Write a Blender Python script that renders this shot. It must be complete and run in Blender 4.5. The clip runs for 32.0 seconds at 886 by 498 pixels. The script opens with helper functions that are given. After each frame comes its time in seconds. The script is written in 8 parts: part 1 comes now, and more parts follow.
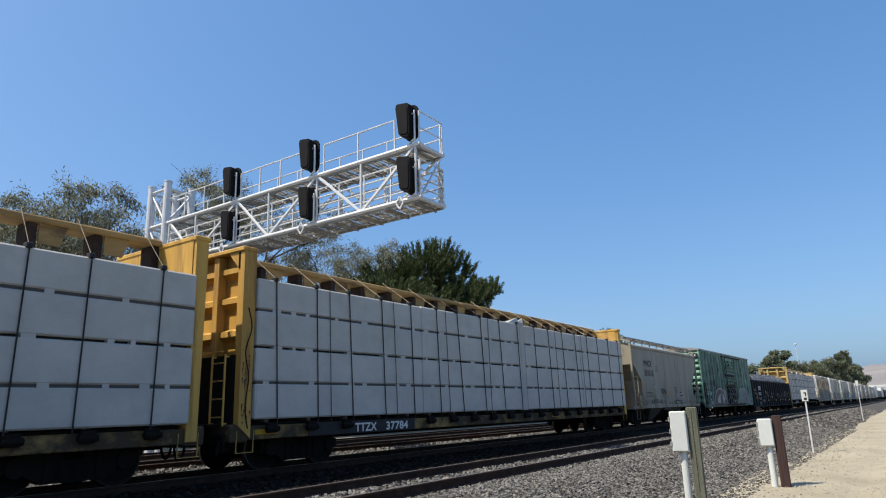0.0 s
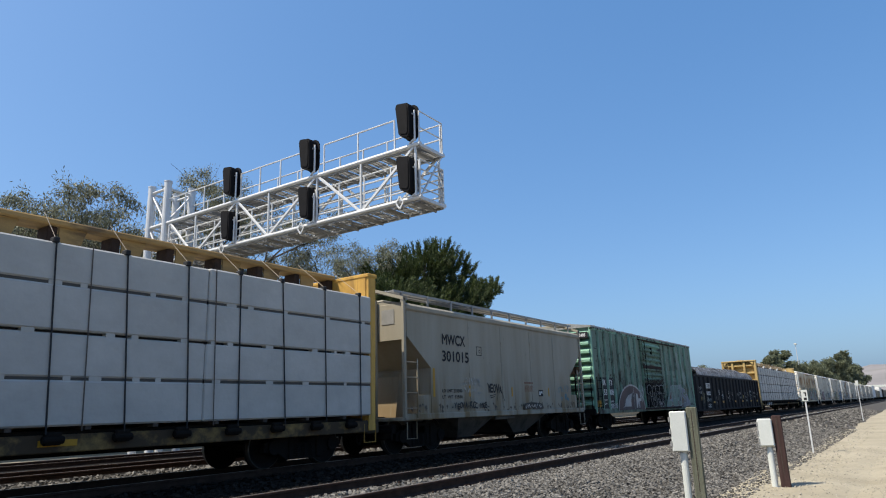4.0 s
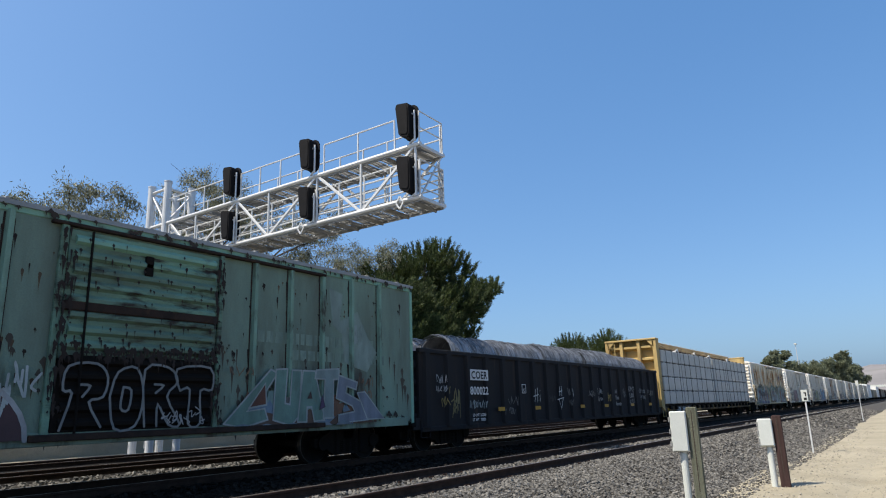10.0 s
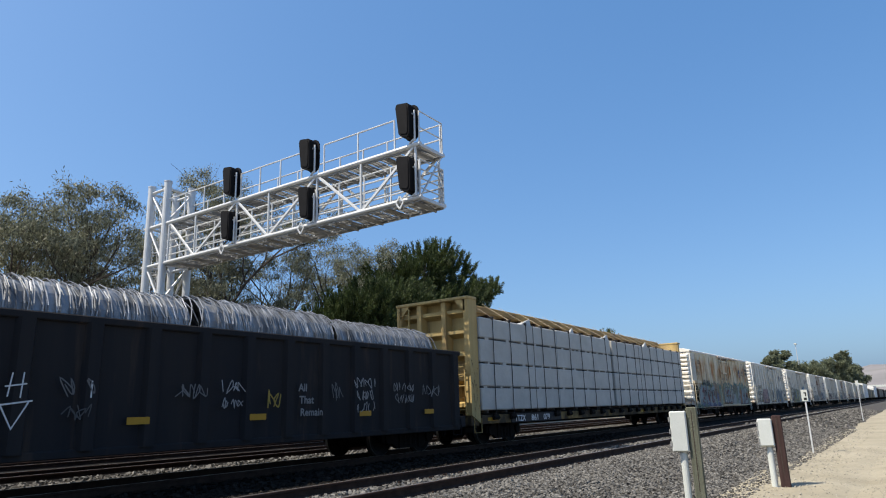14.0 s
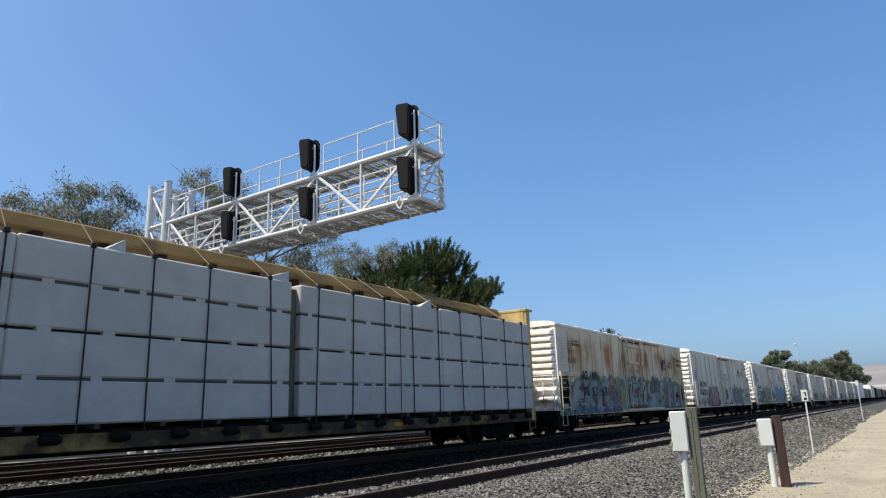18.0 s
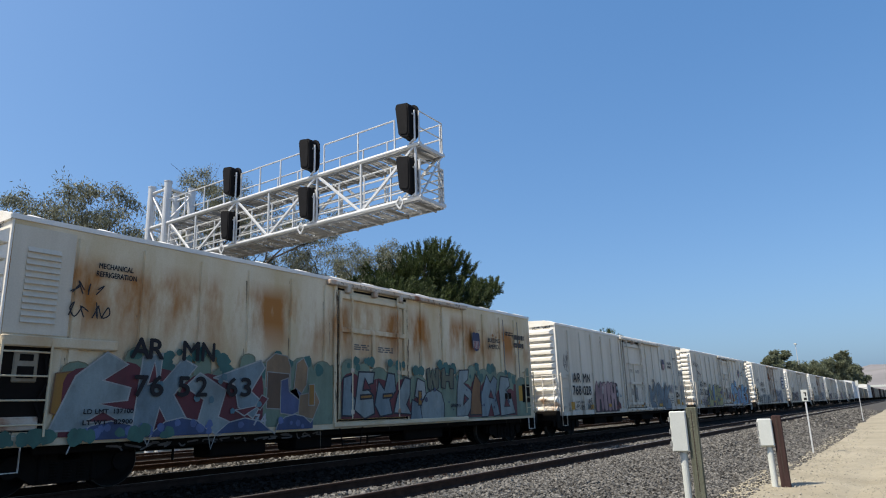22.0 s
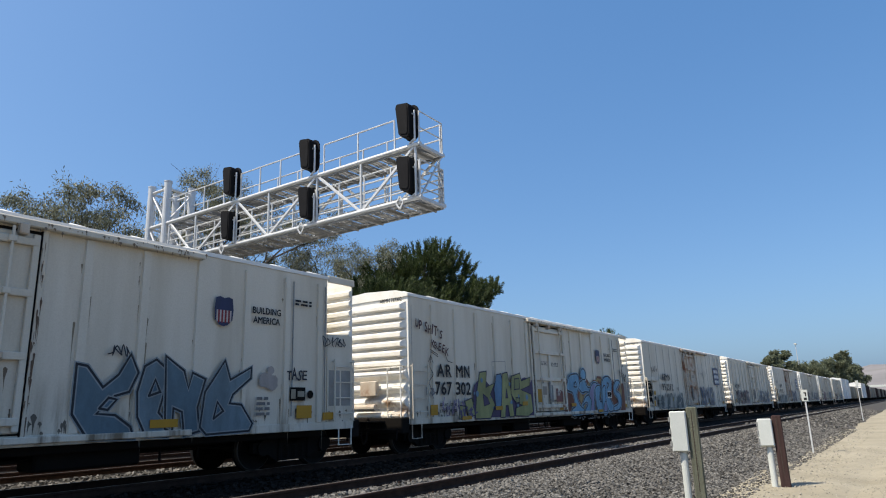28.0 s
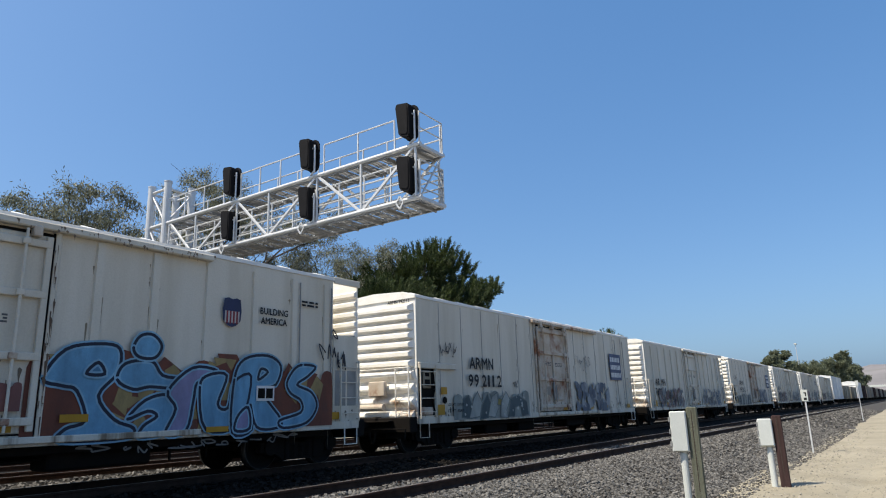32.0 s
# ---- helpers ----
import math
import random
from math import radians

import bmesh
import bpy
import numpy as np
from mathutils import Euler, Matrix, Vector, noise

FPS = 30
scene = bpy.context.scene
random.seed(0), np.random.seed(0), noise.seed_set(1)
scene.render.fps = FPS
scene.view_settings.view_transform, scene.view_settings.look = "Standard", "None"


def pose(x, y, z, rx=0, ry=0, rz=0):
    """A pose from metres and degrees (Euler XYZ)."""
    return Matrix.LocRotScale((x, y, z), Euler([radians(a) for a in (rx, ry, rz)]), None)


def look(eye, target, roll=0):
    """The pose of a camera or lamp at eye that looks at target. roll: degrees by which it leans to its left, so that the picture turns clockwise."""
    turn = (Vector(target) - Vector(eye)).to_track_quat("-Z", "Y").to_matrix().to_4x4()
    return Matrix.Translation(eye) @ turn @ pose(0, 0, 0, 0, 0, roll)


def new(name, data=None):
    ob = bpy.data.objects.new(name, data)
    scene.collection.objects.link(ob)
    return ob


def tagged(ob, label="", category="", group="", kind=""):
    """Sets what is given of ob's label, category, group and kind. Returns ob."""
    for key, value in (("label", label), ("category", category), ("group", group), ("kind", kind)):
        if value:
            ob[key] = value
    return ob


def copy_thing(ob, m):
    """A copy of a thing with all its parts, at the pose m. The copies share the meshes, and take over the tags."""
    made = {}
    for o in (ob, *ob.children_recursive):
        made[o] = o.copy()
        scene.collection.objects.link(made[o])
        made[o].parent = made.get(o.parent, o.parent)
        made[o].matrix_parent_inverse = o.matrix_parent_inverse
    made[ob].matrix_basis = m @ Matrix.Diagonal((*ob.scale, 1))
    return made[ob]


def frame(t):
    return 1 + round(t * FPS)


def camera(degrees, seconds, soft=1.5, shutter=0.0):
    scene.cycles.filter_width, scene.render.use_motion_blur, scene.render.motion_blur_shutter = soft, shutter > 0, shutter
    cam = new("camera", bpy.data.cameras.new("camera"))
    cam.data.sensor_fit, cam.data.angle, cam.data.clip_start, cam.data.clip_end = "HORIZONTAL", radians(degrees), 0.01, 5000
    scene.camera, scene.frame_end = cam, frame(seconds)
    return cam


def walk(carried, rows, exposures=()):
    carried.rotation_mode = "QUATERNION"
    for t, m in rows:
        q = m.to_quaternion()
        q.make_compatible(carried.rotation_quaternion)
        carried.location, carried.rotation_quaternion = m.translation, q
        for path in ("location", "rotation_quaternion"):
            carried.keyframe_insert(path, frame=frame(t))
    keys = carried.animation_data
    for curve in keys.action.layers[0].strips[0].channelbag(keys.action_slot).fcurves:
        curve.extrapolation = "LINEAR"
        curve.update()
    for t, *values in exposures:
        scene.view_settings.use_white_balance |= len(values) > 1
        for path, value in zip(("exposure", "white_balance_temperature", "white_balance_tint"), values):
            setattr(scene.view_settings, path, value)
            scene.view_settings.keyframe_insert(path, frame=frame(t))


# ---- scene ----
EYE = (0.0, 0.0, 1.1)
PITCH, YAW, ROLL = radians(13.86), radians(34.647), -1.851
AIM = (math.cos(PITCH) * math.cos(YAW), math.cos(PITCH) * math.sin(YAW), EYE[2] + math.sin(PITCH))
cam = camera(68.157, 32.0, soft=1.1)
PATH = [(0.0, look(EYE, AIM, ROLL)), (32.0, look(EYE, AIM, ROLL))]
walk(cam, PATH, [(0.0, 0.5, 7150, 8.0), (19.0, 0.5, 7150, 8.0), (22.0, 0.41, 7150, 8.0), (32.0, 0.41, 7150, 8.0)])

# the train's way along the track, seconds and metres; it runs towards -x
WAY = [(0, 0.0), (4, 18.1), (8, 37.1), (12, 56.3), (16, 75.45), (20, 95.1), (24, 114.4), (28, 133.75), (32, 153.1)]
TRACK_NEAR, TRACK_TRAIN, TRACK_THIRD, TRACK_FOURTH = 7.32, 12.7, 17.0, 21.25
RAIL_TRAIN = -0.02

# ---- light ----
SUN_AZ, SUN_EL = math.atan2(0.62, -0.78), radians(57)
world = bpy.data.worlds.new("sky")
scene.world = world
world.use_nodes = True
wn = world.node_tree
wn.nodes.clear()
sky = wn.nodes.new("ShaderNodeTexSky")
sky.sky_type = "NISHITA"
sky.sun_disc = False
sky.sun_elevation = SUN_EL
sky.sun_rotation = math.atan2(math.cos(SUN_AZ), math.sin(SUN_AZ))
sky.altitude, sky.air_density, sky.dust_density, sky.ozone_density = 50, 1.0, 2.5, 3.0
bg = wn.nodes.new("ShaderNodeBackground")
bg.inputs["Strength"].default_value = 0.15
wo = wn.nodes.new("ShaderNodeOutputWorld")
thin = wn.nodes.new("ShaderNodeVectorMath")
thin.operation, thin.inputs[1].default_value = "MULTIPLY", (0.53, 0.58, 0.62)
deep = wn.nodes.new("ShaderNodeVectorMath")
deep.operation, deep.inputs[1].default_value = "ADD", (0.0, 0.45, 1.45)
wn.links.new(sky.outputs[0], thin.inputs[0])
wn.links.new(thin.outputs[0], deep.inputs[0])
wn.links.new(deep.outputs[0], bg.inputs["Color"])
wn.links.new(bg.outputs[0], wo.inputs["Surface"])
sun_dir = Vector((math.cos(SUN_AZ) * math.cos(SUN_EL), math.sin(SUN_AZ) * math.cos(SUN_EL), math.sin(SUN_EL)))
sun = new("sun", bpy.data.lights.new("sun", "SUN"))
sun.data.energy, sun.data.angle, sun.data.color = 4.8, radians(0.53), (1.0, 0.95, 0.87)
sun.matrix_basis = look(sun_dir * 60, (0, 0, 0))


# ---- materials ----
def mat(name, col, col2=None, amount=0.5, scale=3.0, stretch=(1, 1, 1), rough=0.7, metal=0.0, bump=0.15, fine=40.0,
        spot=None, spot_amount=0.0, spot_scale=1.5, island=0.0, lo=0.35, hi=0.7, gloss=0.22, spot_z=None, thin_leaf=0.0):
    """Paint, stone or metal: two noises of colour, spots of wear, a fine relief."""
    m = bpy.data.materials.new(name)
    m.use_nodes = True
    nt = m.node_tree
    n, l = nt.nodes, nt.links
    p = n["Principled BSDF"]
    co = n.new("ShaderNodeTexCoord")
    mp = n.new("ShaderNodeMapping")
    mp.inputs["Scale"].default_value = stretch
    l.new(co.outputs["Object"], mp.inputs["Vector"])

    def noise_of(sc, detail, vec):
        t = n.new("ShaderNodeTexNoise")
        t.inputs["Scale"].default_value, t.inputs["Detail"].default_value, t.inputs["Roughness"].default_value = sc, detail, 0.62
        l.new(vec, t.inputs["Vector"])
        return t.outputs["Fac"]

    def span(fac, a, b, top):
        r = n.new("ShaderNodeMapRange")
        r.inputs["From Min"].default_value, r.inputs["From Max"].default_value = a, b
        r.inputs["To Max"].default_value = top
        l.new(fac, r.inputs["Value"])
        return r.outputs["Result"]

    def mix(fac, a, b):
        x = n.new("ShaderNodeMix")
        x.data_type = "RGBA"
        l.new(fac, x.inputs["Factor"])
        for socket, v in ((x.inputs[6], a), (x.inputs[7], b)):
            if isinstance(v, tuple):
                socket.default_value = (*v, 1)
            else:
                l.new(v, socket)
        return x.outputs[2]

    col2 = col2 or tuple(c * 0.6 for c in col)
    big = noise_of(scale, 6, mp.outputs["Vector"])
    small = noise_of(fine, 3, co.outputs["Object"])
    c = mix(span(big, lo, hi, amount), col, col2)
    c = mix(span(small, 0.4, 0.75, 0.22), c, tuple(v * 0.7 for v in col2))
    if spot:
        sf = span(noise_of(spot_scale, 8, mp.outputs["Vector"]), 0.62 - 0.1 * spot_amount, 0.72 - 0.06 * spot_amount, min(1, spot_amount))
        if spot_z:
            xyz = n.new("ShaderNodeSeparateXYZ")
            l.new(co.outputs["Object"], xyz.inputs[0])
            up = span(xyz.outputs["Z"], spot_z[0], spot_z[1], 1.0)
            down = span(xyz.outputs["Z"], spot_z[3], spot_z[2], 1.0)
            for band in (up, down):
                k = n.new("ShaderNodeMath")
                k.operation = "MULTIPLY"
                l.new(sf, k.inputs[0])
                l.new(band, k.inputs[1])
                sf = k.outputs[0]
        c = mix(sf, c, spot)
    if island:
        g = n.new("ShaderNodeNewGeometry")
        hv = n.new("ShaderNodeHueSaturation")
        r = n.new("ShaderNodeMapRange")
        r.inputs["To Min"].default_value, r.inputs["To Max"].default_value = 1 - island, 1 + island
        l.new(g.outputs["Random Per Island"], r.inputs["Value"])
        l.new(r.outputs["Result"], hv.inputs["Value"])
        l.new(c, hv.inputs["Color"])
        c = hv.outputs["Color"]
    l.new(c, p.inputs["Base Color"])
    rr = n.new("ShaderNodeMapRange")
    rr.inputs["To Min"].default_value, rr.inputs["To Max"].default_value = max(0.05, rough - 0.12), min(1, rough + 0.12)
    l.new(big, rr.inputs["Value"])
    l.new(rr.outputs["Result"], p.inputs["Roughness"])
    p.inputs["Metallic"].default_value = metal
    p.inputs["Specular IOR Level"].default_value = gloss
    if thin_leaf:
        tr = n.new("ShaderNodeBsdfTranslucent")
        ms = n.new("ShaderNodeMixShader")
        ms.inputs[0].default_value = thin_leaf
        l.new(c, tr.inputs["Color"])
        l.new(p.outputs[0], ms.inputs[1])
        l.new(tr.outputs[0], ms.inputs[2])
        l.new(ms.outputs[0], n["Material Output"].inputs["Surface"])
    if bump:
        b = n.new("ShaderNodeBump")
        b.inputs["Strength"].default_value, b.inputs["Distance"].default_value = bump, 0.02
        l.new(small, b.inputs["Height"])
        l.new(b.outputs["Normal"], p.inputs["Normal"])
    return m


def plain(name, col, rough=0.6, metal=0.0):
    return mat(name, col, tuple(c * 0.82 for c in col), 0.6, 4.0, (1, 1, 1), rough, metal, 0.05)


V = (1.6, 1.6, 0.16)  # streaks that run down a car's side
M_DIRT = mat("dry_dirt", (0.33, 0.292, 0.218), (0.235, 0.205, 0.148), 0.9, 0.5, rough=0.95, bump=1.0, fine=11, spot=(0.2, 0.17, 0.135), spot_amount=0.35, spot_scale=1.6)
M_PEBBLE = mat("pale_pebble", (0.36, 0.33, 0.275), (0.25, 0.225, 0.185), 0.6, 3.0, rough=0.9, island=0.35, bump=0.2)
M_BALLAST = mat("ballast", (0.085, 0.078, 0.07), (0.035, 0.031, 0.028), 0.9, 14.0, rough=0.95, bump=1.0, fine=26)
M_STONE = mat("crushed_stone", (0.135, 0.128, 0.118), (0.06, 0.055, 0.05), 0.6, 3.0, rough=0.9, island=0.75, bump=0.3)
# oily ballast and stones, coloured darker still for the train's shade
M_BALLASTDARK = mat("shaded_grimy_ballast", (0.012, 0.0105, 0.009), (0.007, 0.006, 0.0055), 0.9, 14.0, rough=0.95, bump=1.0, fine=26, gloss=0.08)
M_STONEDARK = mat("shaded_grimy_stone", (0.017, 0.0145, 0.0125), (0.0085, 0.0075, 0.0065), 0.6, 3.0, rough=0.95, island=0.75, bump=0.3, gloss=0.08)
M_RAIL = mat("rusty_rail", (0.06, 0.034, 0.024), (0.022, 0.0145, 0.012), 0.7, 6, rough=0.8, metal=0.2, gloss=0.12)
M_RAILTOP = mat("worn_rail_head", (0.30, 0.27, 0.25), (0.16, 0.12, 0.10), 0.6, 5, rough=0.4, metal=0.8)
M_TIE = mat("tie_wood", (0.06, 0.047, 0.038), (0.026, 0.021, 0.0175), 0.8, 3, (1, 8, 8), rough=0.95, bump=0.5)
M_GALV = mat("galvanised_steel", (0.6, 0.605, 0.61), (0.44, 0.45, 0.465), 0.6, 3, rough=0.45, metal=0.25, bump=0.04)
M_GRATE = mat("walkway_steel", (0.3, 0.3, 0.295), (0.19, 0.19, 0.185), 0.6, 3, rough=0.55, metal=0.3)
M_BLACK = mat("signal_black", (0.012, 0.012, 0.014), (0.008, 0.008, 0.009), 0.5, 3, rough=0.7, bump=0.03, gloss=0.06)
M_LENS = plain("dark_signal_lens", (0.01, 0.01, 0.012), 0.1)
M_WHITE = mat("white_paint", (0.52, 0.54, 0.52), (0.42, 0.44, 0.42), 0.6, 2, rough=0.5, bump=0.04)
M_POST = mat("weathered_post", (0.135, 0.14, 0.105), (0.06, 0.06, 0.045), 0.9, 3, (6, 6, 0.7), rough=0.9, bump=0.5)
M_POSTRED = mat("rust_brown_post", (0.055, 0.03, 0.028), (0.03, 0.017, 0.015), 0.9, 4, (6, 6, 0.7), rough=0.85, bump=0.3)
M_YELLOW = mat("golden_yellow_paint", (0.56, 0.33, 0.075), (0.26, 0.145, 0.045), 0.75, 1.3, V, rough=0.6, spot=(0.10, 0.055, 0.03), spot_amount=0.55, spot_scale=2.4)
M_TAN = mat("faded_yellow_paint", (0.5, 0.36, 0.15), (0.27, 0.185, 0.085), 0.7, 1.3, V, rough=0.65, spot=(0.12, 0.065, 0.035), spot_amount=0.55, spot_scale=2.4)
M_BEAM = mat("dirty_centre_beam", (0.33, 0.215, 0.085), (0.16, 0.105, 0.05), 0.9, 1.2, (0.5, 2, 2), rough=0.75, spot=(0.05, 0.035, 0.028), spot_amount=0.7)
M_SILL = mat("grimy_sill", (0.30, 0.195, 0.07), (0.045, 0.032, 0.022), 0.95, 1.8, (0.8, 1, 1), rough=0.8, lo=0.3, hi=0.5)
M_WRAP = mat("white_lumber_wrap", (0.435, 0.425, 0.4), (0.34, 0.332, 0.31), 0.8, 0.7, (1, 1, 1.6), rough=0.45, bump=0.7, fine=2.6)
M_JOINT = plain("grey_joint_strip", (0.075, 0.07, 0.064), 0.8)
M_STRAP = plain("black_strap", (0.02, 0.02, 0.022), 0.6)
M_CABLE = plain("steel_cable", (0.24, 0.2, 0.15), 0.5, 0.4)
M_TWINE = plain("brown_band", (0.09, 0.075, 0.065), 0.7)
M_HOPPER = mat("grey_hopper_paint", (0.31, 0.288, 0.237), (0.215, 0.19, 0.143), 0.75, 0.8, V, rough=0.6, spot=(0.17, 0.12, 0.062), spot_amount=1.6, spot_scale=1.0, spot_z=(0.0, 0.3, 1.2, 2.6))
# hopper paint darkened for the shade under the body
M_BAY = mat("shaded_hopper_bay", (0.11, 0.1, 0.085), (0.05, 0.043, 0.036), 0.9, 1.4, rough=0.85, spot=(0.03, 0.025, 0.02), spot_amount=0.8, spot_scale=1.6)
M_TEAL = mat("faded_teal_paint", (0.182, 0.275, 0.216), (0.112, 0.128, 0.102), 0.9, 0.9, (1.2, 1.2, 0.3), rough=0.7, spot=(0.045, 0.036, 0.03), spot_amount=1.2, spot_scale=1.4, bump=0.2, spot_z=(0.0, 0.3, 1.6, 3.2))
M_PALETAN = mat("pale_tan_paint", (0.30, 0.27, 0.23), (0.2, 0.18, 0.15), 0.6, 1.0, V, rough=0.7)
# teal held bright for sun on the end ribs; also on rails, corners
M_TEAL2 = mat("bright_teal_paint", (0.21, 0.4, 0.3), (0.15, 0.26, 0.2), 0.6, 1.0, rough=0.65, spot=(0.07, 0.04, 0.03), spot_amount=0.7, spot_scale=1.9)
M_TEALPOST = mat("worn_teal_post", (0.21, 0.36, 0.28), (0.11, 0.15, 0.115), 0.85, 1.6, (1.5, 1.5, 0.5), rough=0.7, spot=(0.05, 0.035, 0.028), spot_amount=0.9, spot_scale=2.2)
M_TEALDOOR = mat("rusting_teal_door", (0.17, 0.31, 0.225), (0.085, 0.1, 0.075), 0.9, 1.1, (0.6, 1, 2.2), rough=0.75, spot=(0.03, 0.02, 0.016), spot_amount=1.0, spot_scale=2.0, bump=0.25)
M_RUSTDARK = mat("dark_rusted_steel", (0.04, 0.024, 0.018), (0.015, 0.011, 0.01), 0.8, 4, rough=0.9, spot=(0.10, 0.055, 0.03), spot_amount=0.4, spot_scale=3)
M_GOND = mat("black_gondola_paint", (0.0155, 0.016, 0.019), (0.029, 0.026, 0.025), 0.8, 1.2, V, rough=0.75, gloss=0.12, spot=(0.06, 0.043, 0.033), spot_amount=0.5, spot_scale=2)
M_WIRE = mat("wire_rod", (0.29, 0.3, 0.32), (0.1, 0.105, 0.115), 0.85, 2, rough=0.42, metal=0.4, island=0.5, bump=0.1)
M_REEF = mat("white_reefer_paint", (0.61, 0.56, 0.475), (0.43, 0.375, 0.29), 0.75, 0.9, V, rough=0.5, spot=(0.17, 0.13, 0.09), spot_amount=1.0, spot_scale=1.6, bump=0.06, spot_z=(0.0, 0.4, 0.9, 1.9), lo=0.42, hi=0.75)
M_REEFRUST = mat("rust_streaked_reefer_paint", (0.67, 0.59, 0.45), (0.5, 0.385, 0.22), 0.8, 0.9, (1.3, 1.3, 0.42), rough=0.6, spot=(0.34, 0.14, 0.035), spot_amount=2.1, spot_scale=0.95, bump=0.08, spot_z=(2.0, 3.1, 3.6, 4.0), lo=0.33, hi=0.68)
# same white as the sides, brightened for the sun on the ends
M_REEFEND = mat("sunlit_reefer_end_paint", (0.84, 0.82, 0.77), (0.66, 0.59, 0.48), 0.5, 1.6, rough=0.5, spot=(0.26, 0.15, 0.08), spot_amount=1.1, spot_scale=1.5, spot_z=(0.0, 0.3, 1.3, 2.5))
M_RUSTDOOR = mat("rusty_white_door", (0.55, 0.50, 0.43), (0.36, 0.24, 0.15), 0.8, 1.3, rough=0.7, spot=(0.22, 0.075, 0.03), spot_amount=0.95, spot_scale=1.4)
# roof white also held above the side white, for sun from above
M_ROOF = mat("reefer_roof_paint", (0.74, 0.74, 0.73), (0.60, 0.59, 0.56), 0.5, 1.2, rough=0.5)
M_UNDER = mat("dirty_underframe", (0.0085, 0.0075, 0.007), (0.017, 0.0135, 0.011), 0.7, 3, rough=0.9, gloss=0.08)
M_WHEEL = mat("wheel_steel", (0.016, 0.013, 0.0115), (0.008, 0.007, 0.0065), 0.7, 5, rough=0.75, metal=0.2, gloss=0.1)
M_TREAD = mat("polished_tread", (0.12, 0.11, 0.1), (0.06, 0.055, 0.05), 0.5, 5, rough=0.5, metal=0.8)
M_TEXTBLACK = plain("black_lettering", (0.011, 0.011, 0.014), 0.6)
M_TEXTWHITE = plain("white_lettering", (0.62, 0.62, 0.62), 0.6)
M_PLATE = plain("black_panel", (0.02, 0.02, 0.024), 0.6)
M_REFLECT = plain("yellow_reflector", (0.42, 0.22, 0.022), 0.5)
M_TRUNK = mat("eucalyptus_bark", (0.085, 0.07, 0.06), (0.04, 0.033, 0.028), 0.9, 3, (4, 4, 0.6), rough=0.9, bump=0.4)
M_EUC = mat("eucalyptus_leaf", (0.2, 0.205, 0.14), (0.105, 0.11, 0.075), 0.8, 0.5, rough=0.5, island=0.65, bump=0, thin_leaf=0.3)
M_EUC2 = mat("olive_leaf", (0.13, 0.115, 0.045), (0.075, 0.07, 0.028), 0.8, 0.5, rough=0.6, island=0.45, bump=0, thin_leaf=0.35)
M_PINE = mat("pine_needles", (0.064, 0.087, 0.027), (0.028, 0.042, 0.016), 0.8, 0.6, rough=0.6, island=0.5, bump=0, thin_leaf=0.22)
# leaf colour lightened and evened out in place of distance haze
M_FARLEAF = mat("hazed_far_foliage", (0.16, 0.178, 0.115), (0.09, 0.105, 0.065), 0.8, 0.3, rough=0.7, island=0.4, bump=0, thin_leaf=0.4)
# grass colour greyed to mauve, painting the haze of distance
M_HILL = mat("hazed_grass_hill", (0.225, 0.208, 0.208), (0.155, 0.147, 0.15), 0.8, 0.006, rough=1.0, fine=0.02, bump=0, spot=(0.17, 0.165, 0.15), spot_amount=0.7, spot_scale=0.012)


